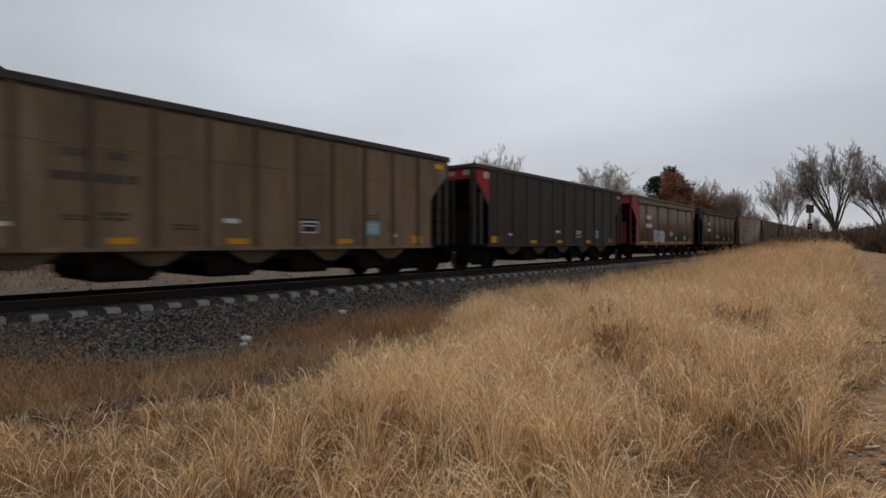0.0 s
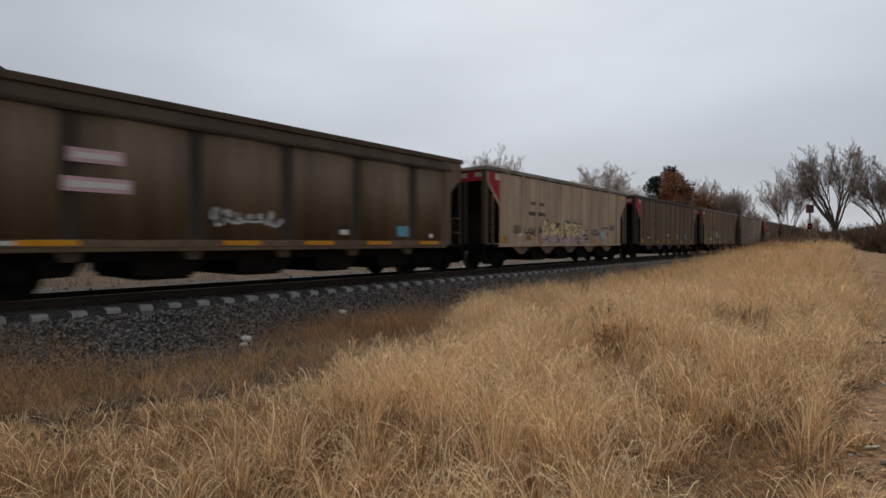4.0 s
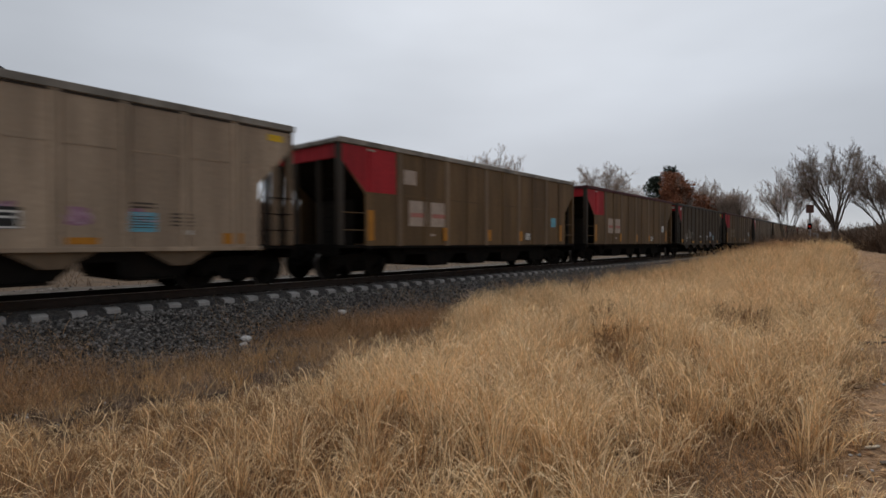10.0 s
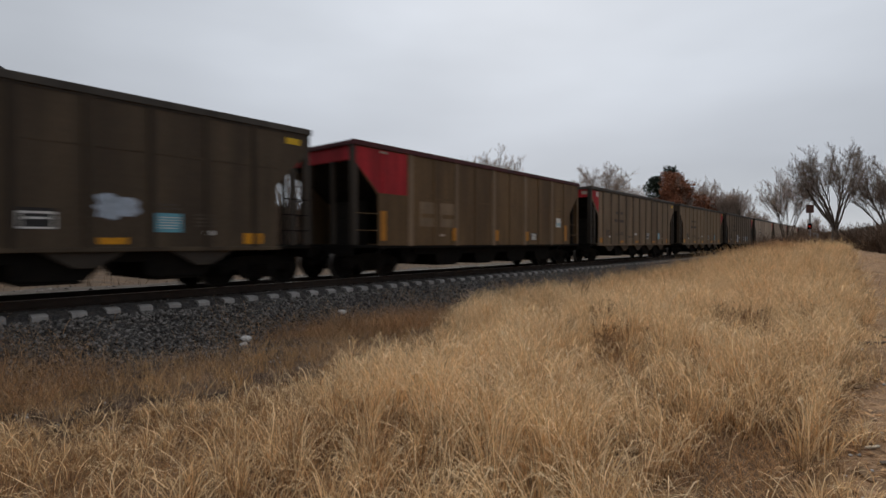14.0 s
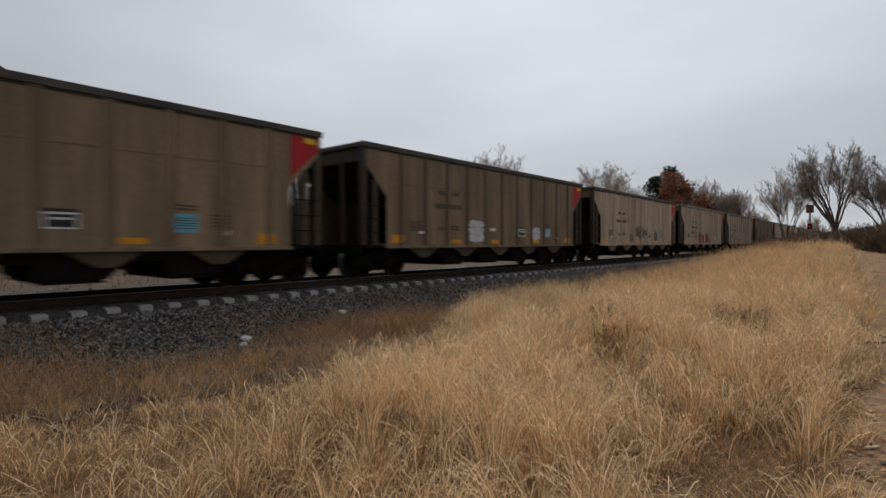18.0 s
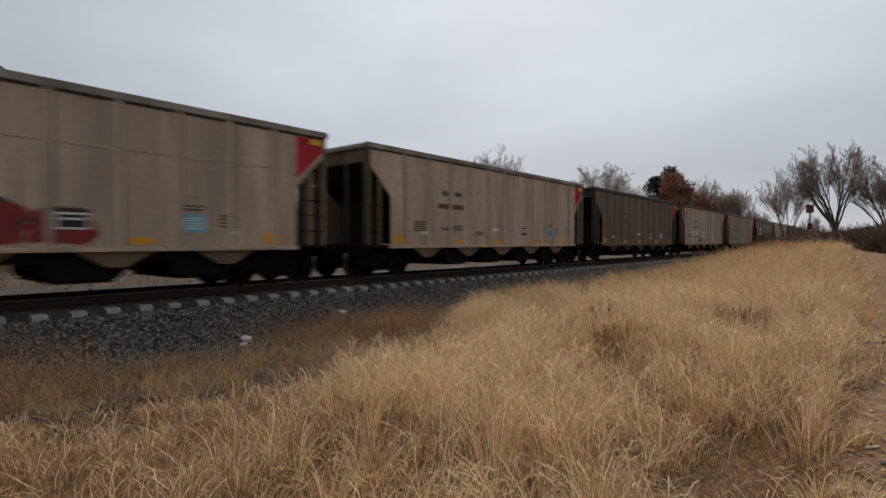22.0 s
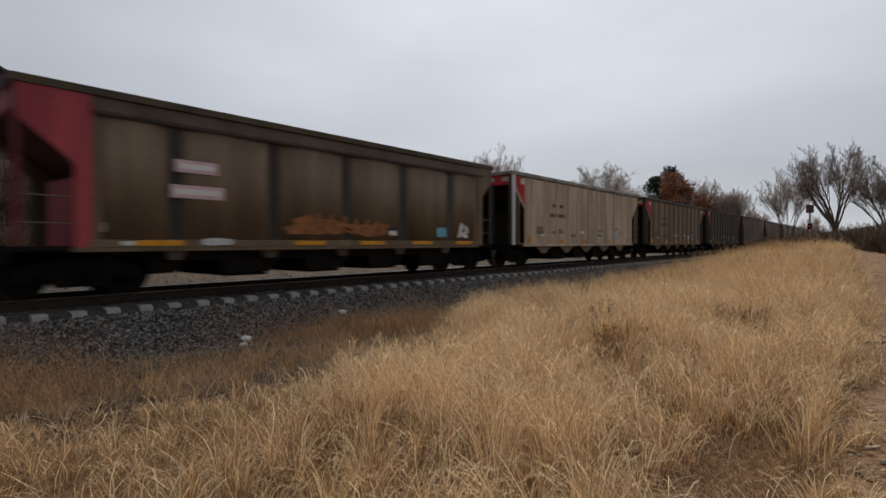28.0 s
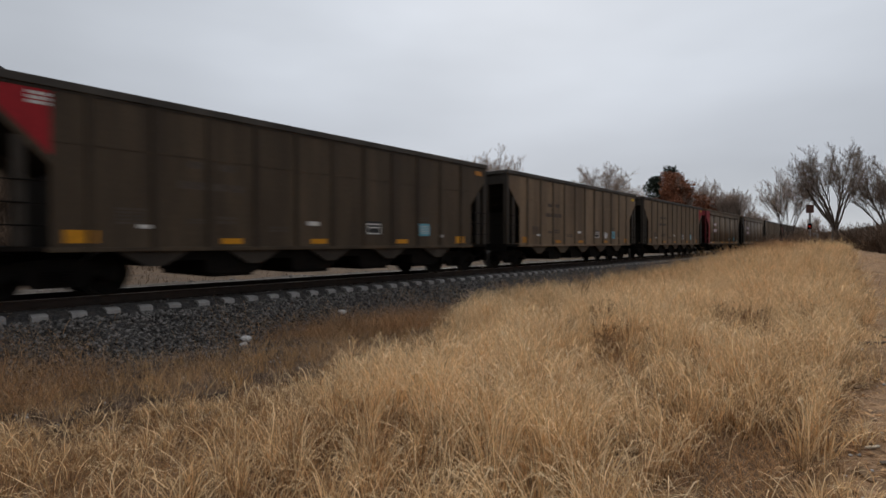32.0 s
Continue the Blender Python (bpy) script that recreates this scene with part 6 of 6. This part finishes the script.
def pine_tree(seed, height, radius):
    rng = random.Random(seed)
    root = new("evergreen_tree")
    add("trunk", segs_mesh("trunk", [(Vector((0, 0, -0.2)), Vector((0, 0, height)), 0.18, 0.02, 0)], 0.02), BARK, root)
    cs, rs = [], []
    for i in range(120):
        u = rng.uniform(0.12, 1) ** 0.8
        a = rng.uniform(0, 6.28)
        q = radius * math.sqrt(max(0.03, 1.02 - u * u)) * rng.uniform(0.3, 1.05)
        cs.append((q * math.cos(a), q * math.sin(a), u * height))
        rs.append(0.12 * height * (1.1 - u * 0.7))
    add("crown", leaf_cloud(rng, "crown", cs, rs, 70, 0.11), PINE, root)
    return root


def place_tree(root, bearing, dist, label, z=None, turn=0, category="tree"):
    p = spot(bearing, dist)
    g = float(ground_z(p.x, p.y)) if z is None else z
    root.matrix_basis = pose(p.x, p.y, g, 0, 0, turn)
    return tagged(root, label, category)


def at_copy(root, bearing, dist, scale, turn):
    p = spot(bearing, dist)
    c = copy_thing(root, pose(p.x, p.y, float(ground_z(p.x, p.y)), 0, 0, turn))
    c.scale = (scale, scale, scale)
    return c


def fan_tree(seed, height, limbs, fan, r=0.2, kids=4, thin=0.009, angle=0.62, twig=TWIG, levels=4, trunk=0.12, arch=0.0, lean=0.0):
    """A bare tree: a short trunk, stout limbs that fan out from a fork, branches and twigs that fill the outer crown."""
    rng = random.Random(seed)
    segs = []

    def grow(p, d, length, rad, lev):
        n = 6 if lev == 0 else 4 if lev < 3 else 2
        pts = [(p, rad)]
        out = Vector((d.x, d.y, 0))
        for i in range(n):
            pull = Vector((0, 0, 0.05)) if lev else out * arch * 0.3 - Vector((0, 0, arch * 0.22)) * (i / n)
            d = (d + Vector((rng.gauss(0, 0.085), rng.gauss(0, 0.085), rng.gauss(0, 0.05))) * (1 + 0.25 * lev) + pull).normalized()
            p = p + d * (length / n)
            pts.append((p, rad * (1 - 0.66 * (i + 1) / n)))
        for (a, ra), (b, rb) in zip(pts, pts[1:]):
            segs.append((a, b, ra, rb, lev))
        if lev >= levels:
            return
        count = kids + (2 if lev == 0 else 0)
        for j in range(count):
            low = 0.36 if lev == 0 else 0.28
            u = low + (1 - low) * (j + rng.uniform(0, 1)) / count
            i = min(n - 1, int(u * n))
            base = pts[i][0].lerp(pts[i + 1][0], u * n - i)
            way = (pts[i + 1][0] - pts[i][0]).normalized()
            side = way.cross(Vector((rng.gauss(0, 1), rng.gauss(0, 1), rng.gauss(0, 1)))).normalized()
            nd = (way + side * math.tan(angle * rng.uniform(0.55, 1.25)) + Vector((0, 0, 0.12))).normalized()
            grow(base, nd, length * (0.66 - 0.24 * u) * rng.uniform(0.75, 1.15), pts[i][1] * 0.52, lev + 1)

    fork = trunk * 10
    segs.append((Vector((0, 0, -0.4)), Vector((lean * 0.4, 0, fork * 0.6)), 1.35 * r / height * 10, 1.1 * r / height * 10, 0))
    segs.append((Vector((lean * 0.4, 0, fork * 0.6)), Vector((lean, 0, fork)), 1.1 * r / height * 10, 0.9 * r / height * 10, 0))
    for i in range(limbs):
        a = 2 * math.pi * (i + rng.uniform(-0.3, 0.3)) / limbs
        t = fan * (rng.uniform(0.45, 1.0) if i else 0.12)
        d = Vector((math.sin(t) * math.cos(a), math.sin(t) * math.sin(a), math.cos(t)))
        grow(Vector((lean, 0, fork * rng.uniform(0.75, 1.0))), d, (rng.uniform(6.6, 7.6) if i else 5.9) * (1 - 0.33 * t / max(fan, 0.3)) if fan > 0.5 else rng.uniform(6.4, 7.6), 0.38 * r / height * 10, 0)
    k = height / max(e.z for _, e, _, _, _ in segs)
    segs = [(a * k, b * k, ra * k, rb * k, lev) for a, b, ra, rb, lev in segs]
    root = new("bare_tree")
    add("trunk", segs_mesh("trunk", [q for q in segs if q[4] <= 1], 0.02), BARK, root)
    add("crown", segs_mesh("crown", [q for q in segs if q[4] > 1], thin), twig, root)
    return root


def make_trees():
    # the grove where the path leads, beside the railway
    a = place_tree(fan_tree(44, 11.3, 10, 0.63, 0.31, kids=5, arch=0.04, trunk=0.2, angle=0.5, thin=0.007), -2.7, 66, "large bare tree fanning out from a low fork")
    b = place_tree(fan_tree(7, 9.7, 9, 0.64, 0.28, kids=5, arch=0.04, angle=0.55, trunk=0.22, lean=0.5, thin=0.009), 0.7, 62, "bare tree with dense brown twigs", turn=70)
    c = place_tree(fan_tree(15, 9.8, 8, 0.42, 0.15, kids=5, angle=0.40, twig=TWIG_PALE, trunk=0.1, thin=0.006), -6.3, 70, "slender bare tree with upright limbs", turn=30)
    at_copy(a, 4.6, 58, 0.82, 130)
    at_copy(b, 2.6, 66, 0.92, 200)
    at_copy(c, -4.3, 104, 0.62, 60)
    # behind the train
    d = place_tree(fan_tree(23, 13.4, 9, 0.62, 0.18, kids=5, angle=0.52, twig=TWIG_PALE, trunk=0.42, thin=0.008), -22.7, 80, "rounded bare tree behind the train")
    at_copy(d, -19.9, 86, 0.80, 90)
    at_copy(d, -21.2, 92, 0.70, 190)
    at_copy(d, -33.9, 60, 0.90, 220)
    at_copy(c, -32.2, 66, 0.60, 70)
    at_copy(d, -30.9, 72, 0.62, 200)
    at_copy(c, -28.6, 78, 0.90, 10)
    at_copy(c, -36.4, 58, 1.05, 100)
    at_copy(c, -14.3, 88, 1.24, 15)
    at_copy(d, -13.4, 92, 0.82, 300)
    at_copy(c, -12.6, 92, 1.0, 120)
    at_copy(d, -11.9, 94, 0.62, 220)
    e = place_tree(fan_tree(52, 10.4, 7, 0.24, 0.12, kids=5, angle=0.36, twig=TWIG_PALE, trunk=0.12, thin=0.010), -10.0, 88, "dense pale columnar bare tree")
    at_copy(e, -10.9, 90, 0.86, 50)
    at_copy(e, -9.1, 94, 0.70, 80)
    at_copy(d, -8.4, 100, 0.56, 20)
    place_tree(leafy_tree(5, 12.9, RED_LEAF, 0.12, 200, shape=0.74, name="russet_tree", top=0.085), -15.9, 88, "rounded tree with rust-coloured leaves")
    place_tree(leafy_tree(6, 8.8, RED_LEAF, 0.11, 60, name="russet_tree", shape=0.6), -13.5, 86, "low tree with rust-coloured leaves")
    place_tree(leafy_tree(9, 7.4, RED_LEAF, 0.09, 26, name="russet_tree", shape=0.8), -12.4, 90, "thin tree with rust-coloured leaves")
    place_tree(pine_tree(3, 13.6, 2.6), -16.1, 94, "dark green evergreen behind the russet tree")
    place_tree(pine_tree(8, 11.6, 3.0), -17.5, 92, "dark green evergreen behind the train")
    # yard trees seen between the cars
    f = place_tree(fan_tree(31, 7.8, 5, 0.4, 0.09, kids=4, thin=0.006, angle=0.45), -71.3, 38, "slender bare tree by the houses")
    for bearing, dist, s, turn in ((-69.8, 41, 0.97, 80), (-73.6, 42, 0.9, 170), (-68.2, 44, 0.93, 20), (-66.5, 40, 0.74, 20), (-63.6, 44, 0.8, 240), (-60.0, 46, 0.85, 310), (-56.0, 52, 0.8, 120), (-51.0, 58, 0.85, 50), (-45.5, 62, 0.85, 75), (-41.0, 64, 0.9, 95)):
        at_copy(f, bearing, dist, s, turn)


make_trees()


def make_hills():
    """A low ridge on the horizon."""
    verts, faces = [], []
    n = 120
    for i in range(n + 1):
        b = radians(-100 + 200 * i / n)
        r = 1500
        h = 36 + 9 * math.sin(b * 7) + 10 * math.sin(b * 17 + 1) + 5 * math.sin(b * 41)
        verts += [(r * math.sin(b), r * math.cos(b), -8), (1.15 * r * math.sin(b), 1.15 * r * math.cos(b), h), (1.6 * r * math.sin(b), 1.6 * r * math.cos(b), -8)]
    for i in range(n):
        for j in range(2):
            faces.append((3 * i + j, 3 * i + 3 + j, 3 * i + 4 + j, 3 * i + 1 + j))
    tagged(add("distant_hills", raw_mesh("distant_hills", verts, faces, True), HILL), "low dark wooded ridge on the horizon", "hills", kind="structure")


make_hills()


def bush(seed, w, h, mat, n=420, name="bush"):
    rng = random.Random(seed)
    segs = []
    for i in range(n):
        a, q = rng.uniform(0, 6.28), w * math.sqrt(rng.uniform(0, 1)) * 0.5
        p = Vector((q * math.cos(a), q * math.sin(a), -0.05))
        d = Vector((math.cos(a) * 0.5 * q / w + rng.gauss(0, 0.25), math.sin(a) * 0.5 * q / w + rng.gauss(0, 0.25), 1)).normalized()
        L = h * rng.uniform(0.35, 1.0)
        m = p + d * L * 0.6
        e = m + (d + Vector((rng.gauss(0, 0.5), rng.gauss(0, 0.5), 0))).normalized() * L * 0.4
        segs += [(p, m, 0.022, 0.016, 3), (m, e, 0.016, 0.010, 3)]
        for _ in range(2):
            s = p.lerp(m, rng.uniform(0.4, 1))
            segs.append((s, s + (d + Vector((rng.gauss(0, 0.8), rng.gauss(0, 0.8), 0))).normalized() * L * 0.35, 0.014, 0.010, 3))
    root = new(name)
    add("brush_tangle", segs_mesh("brush_tangle", segs, 0.010), mat, root)
    return root


def make_bushes():
    a = place_tree(bush(1, 3.4, 2.4, BRUSH_PALE, 190), -8.2, 62, "tangle of brown brush beside the track", category="bush")
    b = place_tree(bush(2, 3.0, 1.8, RUSSET, 190), -9.4, 52, "low russet brush beside the track", category="bush")
    rng = random.Random(17)
    for bearing, dist, s in ((-7.0, 66, 1.1), (-6.0, 70, 1.2), (-5.0, 66, 0.9), (-9.0, 74, 1.2), (-7.6, 80, 1.4), (-3.6, 72, 1.2), (-2.0, 70, 1.2), (-0.8, 64, 1.1), (0.4, 60, 1.1), (1.6, 56, 1.1), (-4.2, 90, 1.5), (-6.4, 92, 1.6), (2.8, 58, 1.2)):
        at_copy(a, bearing, dist, s, rng.uniform(0, 360))
    for bearing, dist, s in ((-7.0, 42, 0.62), (-6.3, 44, 0.72), (-5.6, 45, 0.66), (-4.9, 46, 0.55), (-8.6, 46, 0.6), (-7.4, 50, 0.7), (-6.2, 54, 0.7), (-10.2, 58, 0.9)):
        at_copy(b, bearing, dist, s, rng.uniform(0, 360))
    # darker brush behind the railway
    a = place_tree(bush(3, 3.4, 2.4, BRUSH, 190), -73.5, 40, "tangle of dark brown brush along the fence", category="bush")
    for bearing, dist, s in ((-0.6, 62, 1.15), (0.4, 58, 1.25), (1.4, 54, 1.2), (2.4, 52, 1.2)):
        at_copy(a, bearing, dist, s, rng.uniform(0, 360))
    # brush along the fence
    for i in range(9):
        at_copy(a, -73.5 + 1.25 * i, 39 + rng.uniform(-1, 3), rng.uniform(0.85, 1.05), rng.uniform(0, 360))
    # taller thicket where the yards end
    for i in range(26):
        bearing = -64 + 1.15 * i + rng.uniform(-0.4, 0.4)
        dist = min(46 + 0.5 * i, 33 / math.sin(radians(-bearing))) + rng.uniform(-2, 2)
        at_copy(a, bearing, dist, rng.uniform(1.4, 1.9), rng.uniform(0, 360))
    # hedge-like scrub behind the railway
    for i in range(52):
        bearing = -84 + 1.4 * i + rng.uniform(-0.5, 0.5)
        x = -30 - rng.uniform(0, 9)
        dist = min(95, abs(x / math.sin(radians(bearing))))
        at_copy(a, bearing, dist, rng.uniform(0.7, 1.1), rng.uniform(0, 360))


make_bushes()


# ---- houses behind the railway ----
def window(parent, w, h, m, frame_mat):
    """A dark sash with a white casing board on one side."""
    bm = bmesh.new()
    for x0, x1, z0, z1 in ((-w / 2, w / 2, -h / 2 - 0.08, -h / 2), (-w / 2, w / 2, h / 2, h / 2 + 0.08), (-w / 2 - 0.08, -w / 2, -h / 2 - 0.08, h / 2 + 0.08), (-0.02, 0.02, -h / 2, h / 2)):
        box(bm, x0, x1, -0.06, 0.02, z0, z1)
    f = part("window", bm, frame_mat, parent, "", m)
    part("casing", box(bmesh.new(), w / 2, w / 2 + 0.16, -0.08, 0.02, -h / 2 - 0.08, h / 2 + 0.08), TRIM, f, "white casing board")
    part("pane", box(bmesh.new(), -w / 2, w / 2, -0.02, -0.01, -h / 2, h / 2), GLASS, f, "dark glass pane")


def house(name, label, w, d, h, roof_h, wall, trim_roof, loc, turn, wins, ridge_along_x=True, over=0.5):
    root = new(name)
    root.matrix_basis = pose(*loc, 0, 0, turn)
    bm = box(bmesh.new(), -w / 2, w / 2, -d / 2, d / 2, 0, h)
    if ridge_along_x:
        prism(bm, [(-d / 2, h), (d / 2, h), (0, h + roof_h * d / (d + 2 * over))], "x", -w / 2, w / 2)
    else:
        prism(bm, [(-w / 2, h), (w / 2, h), (0, h + roof_h * w / (w + 2 * over))], "y", -d / 2, d / 2)
    part("wall", bm, wall, root)
    n = int(h / 0.25)
    bm = bmesh.new()
    for i in range(n):
        box(bm, -w / 2 - 0.015, w / 2 + 0.015, -d / 2 - 0.015, d / 2 + 0.015, 0.25 * i, 0.25 * i + 0.22)
    part("siding", bm, wall, root)
    bm = bmesh.new()
    t = 0.16
    if ridge_along_x:
        e = d / 2 + over
        prism(bm, [(-e, h - 0.1), (0, h + roof_h), (e, h - 0.1), (e, h - 0.1 + t), (0, h + roof_h + t), (-e, h - 0.1 + t)], "x", -w / 2 - over, w / 2 + over)
    else:
        e = w / 2 + over
        prism(bm, [(-e, h - 0.1), (0, h + roof_h), (e, h - 0.1), (e, h - 0.1 + t), (0, h + roof_h + t), (-e, h - 0.1 + t)], "y", -d / 2 - over, d / 2 + over)
    part("roof", bm, trim_roof, root)
    for x, z, ww, hh in wins:
        window(root, ww, hh, pose(x, -d / 2 - 0.02, z), wall)
    return tagged(root, label, "house")


def make_houses():
    house("house", "tall slate-blue house with a dark gable roof", 11, 9, 6.4, 2.7, SIDING, SHINGLE, (-47.5, 4.3, 4.45), 90, [(3.35, 5.2, 1.3, 1.2), (3.35, 2.4, 1.3, 1.2), (0.2, 5.2, 1.3, 1.2), (0.2, 2.4, 1.3, 1.2)], ridge_along_x=False)
    house("house", "dark grey house with a long roof slope", 13, 9, 6.7, 3.2, SIDING_GREY, SHINGLE, (-58, 11, 4.2), 90, [(4.6, 5.0, 1.2, 1.2), (2.0, 5.0, 1.2, 1.2), (4.6, 2.2, 1.2, 1.2)], ridge_along_x=False)


make_houses()


def make_fence():
    root = tagged(new("board_fence"), "weathered board fence in front of the houses", "fence")
    root.matrix_basis = pose(-40.5, 0, 0)
    bm_board = box(bmesh.new(), -0.012, 0.012, -0.145, 0.145, 0, 1.8)
    me = mesh_from(bm_board, "board")
    rng = random.Random(4)
    for i in range(200):
        add("board", me, FENCE, root, pose(rng.uniform(-0.01, 0.01), -14 + 0.31 * i, float(ground_z(-40.5, -14 + 0.31 * i)) + rng.uniform(-0.06, 0.02), 0, rng.uniform(-1, 1), 0))
    for i in range(25):
        y0, y1 = -14 + 2.48 * i, -14 + 2.48 * (i + 1)
        g0, g1 = float(ground_z(-40.5, y0)), float(ground_z(-40.5, y1))
        for z in (0.4, 1.4):
            part("fence_rail", prism(bmesh.new(), [(y0, g0 + z), (y1, g1 + z), (y1, g1 + z + 0.09), (y0, g0 + z + 0.09)], "x", -0.06, -0.02), FENCE, root)
        part("fence_post", box(bmesh.new(), -0.12, -0.03, y0, y0 + 0.1, g0 - 0.1, g0 + 1.85), FENCE, root)


make_fence()


# ---- railway signal beside the track ----
def make_signal():
    p = spot(-4.5, 70)
    root = new("railway_signal")
    root.matrix_basis = pose(p.x, p.y, float(ground_z(p.x, p.y)))
    part("mast", rod(bmesh.new(), (0, 0, -0.2), (0, 0, 4.9), 0.10, n=10), SILVER, root)
    part("signal_box", box(bmesh.new(), 0.3, 0.8, -0.2, 0.2, 0, 1.9, 0.03), SILVER, root)
    hd = part("target", box(bmesh.new(), -0.36, 0.36, -0.16, -0.10, 4.1, 5.0, 0.03), PLATE, root, "dull red-brown signal plate")
    hd = part("lamp_housing", box(bmesh.new(), -0.2, 0.2, -0.2, -0.08, 2.3, 2.95, 0.03), STEEL_DARK, root, "black lamp housing")
    part("red_lens", rod(bmesh.new(), (0, -0.2, 2.62), (0, -0.24, 2.62), 0.075, n=14), RED_LAMP, hd, "lit red lens")
    tagged(root, "railway signal mast showing red beside the track", "signal")


make_signal()


# ---- small things by the path ----
def seed_weed(x, y, h, seed, label):
    """A dead forb: dark branching stems with seed heads."""
    rng = random.Random(seed)
    root = new("dried_weed")
    root.matrix_basis = pose(x, y, float(ground_z(x, y)))
    segs, heads = [], []
    for _ in range(7):
        a = rng.uniform(0, 6.28)
        p = Vector((rng.uniform(-0.05, 0.05), rng.uniform(-0.05, 0.05), -0.02))
        d = Vector((0.3 * math.cos(a), 0.3 * math.sin(a), 1)).normalized()
        q = p + d * h * rng.uniform(0.6, 1.0)
        segs.append((p, q, 0.005, 0.003, 2))
        heads.append(q)
        for _ in range(5):
            s = p.lerp(q, rng.uniform(0.35, 0.95))
            e = s + (d + Vector((rng.gauss(0, 0.6), rng.gauss(0, 0.6), 0.2))).normalized() * h * rng.uniform(0.12, 0.3)
            segs.append((s, e, 0.003, 0.002, 2))
            heads.append(e)
    add("stalk_tangle", segs_mesh("stalk_tangle", segs, 0.002), DEAD_FORB, root)
    tagged(add("seed_spray", leaf_cloud(rng, "seed_spray", [(e.x, e.y, e.z) for e in heads], [0.016] * len(heads), 7, 0.008), DEAD_FORB, root), kind="stuff")
    return tagged(root, label, "weed", "dried weeds")


def make_bits():
    for x, y, h, s in ((-1.6, 9.2, 0.85, 1), (-1.35, 8.8, 0.7, 2), (-1.9, 9.6, 0.75, 3), (-6.6, 14.2, 1.25, 4), (-3.4, 8.6, 0.6, 5), (-3.1, 8.2, 0.55, 6), (-0.9, 11.5, 0.6, 7), (-3.9, 9.2, 0.75, 8), (-4.1, 9.7, 0.7, 9), (-3.7, 9.9, 0.8, 10), (-1.5, 9.8, 0.7, 11), (-5.2, 6.3, 0.5, 12), (-4.4, 8.9, 0.6, 13), (-3.75, 9.0, 0.72, 14), (-4.25, 10.4, 0.75, 17), (-2.6, 6.5, 0.42, 18), (-3.05, 7.3, 0.5, 19), (-2.4, 7.6, 0.5, 20)):
        seed_weed(x, y, h, s, "dead brown weed with dark seed heads in the straw")
    rng = random.Random(12)

    def chip(name, label, x, y, l, w, t, mat, turn):
        bm = bmesh.new()
        n = 7
        pts = []
        for i in range(n):
            pts.append((l * (i / (n - 1) - 0.5), w * (0.25 + 0.75 * math.sin(math.pi * (0.1 + 0.8 * i / (n - 1)))) * rng.uniform(0.7, 1.0) / 2))
        outline = pts + [(a, -b * rng.uniform(0.7, 1.1)) for a, b in pts[::-1]]
        prism(bm, outline, "z", 0, t)
        bmesh.ops.bevel(bm, geom=list(bm.edges), offset=t * 0.2, segments=1, affect="EDGES")
        tagged(part(name, bm, mat, None, label, pose(x, y, float(ground_z(x, y)) + (0.054 if x > -1 else 0.02), 4, -5, turn)), category="debris", group="bits on the path")
    chip("wood_chip", "pale split wood chip on the dirt path", 0.0, 5.0, 0.12, 0.035, 0.012, CHIP_WOOD, 40)
    chip("bark_piece", "tan piece of bark on the dirt path", -0.03, 4.5, 0.2, 0.09, 0.015, DEAD_LEAF, 110)
    chip("bark_piece", "curled brown bark on the dirt path", 0.12, 4.75, 0.16, 0.07, 0.015, BARK, 20)
    chip("stick", "dark broken stick lying on the path", 0.05, 10.3, 0.7, 0.05, 0.03, BARK, 25)
    chip("stick", "dark stick among leaves on the path", 0.2, 11.4, 0.5, 0.04, 0.03, BARK, 160)
    chip("wood_chip", "small white chip among the leaves", -0.12, 9.6, 0.1, 0.05, 0.012, MARK_WHITE, 80)
    chip("bark_piece", "rust-coloured bark flake at the path's edge", -0.1, 7.2, 0.2, 0.08, 0.015, DEAD_LEAF, 60)
    for x, y, l, turn in ((-6.9, 3.6, 0.5, 65), (-6.5, 4.4, 0.4, 20), (-6.3, 2.6, 0.45, 100), (-7.2, 4.9, 0.35, 140), (-6.1, 3.3, 0.3, 10), (-7.0, 1.6, 0.5, 80), (-6.7, 5.4, 0.3, 50)):
        chip("stick", "weathered broken twig lying in the ditch", x, y, l, 0.022, 0.016, BARK, turn)


make_bits()


# ---- movement ----
def run(t):
    """How far the train has rolled at t seconds."""
    return 11.9326 * t + 0.00182 * t * t + 0.0000708 * t ** 3


LEAD = 25.130 - 9.541 + BODY / 2     # where the middle of the first listed car stands at the start


def motions():
    times = [0.0, 4.0, 8.0, 12.0, 16.0, 20.0, 24.0, 28.0, 32.0]
    for k, root in TRAIN:
        walk(root, [(t, pose(TRACK_X, LEAD + CAR_PITCH * k - run(t), 0)) for t in times])
    # the wheels roll: one turn every 2.86 m
    spins = {}
    step = 1.0 / 30
    n = int(32 / step)
    for w, y in WHEELS:
        if y not in spins:
            walk(w, [(i * step, pose(0, y, 0.455) @ Matrix.Rotation(run(i * step) / 0.455, 4, "X")) for i in range(n + 1)])
            spins[y] = w.animation_data
        else:
            w.rotation_mode = "QUATERNION"
            ad = w.animation_data_create()
            ad.action = spins[y].action
            ad.action_slot = spins[y].action_slot


motions()
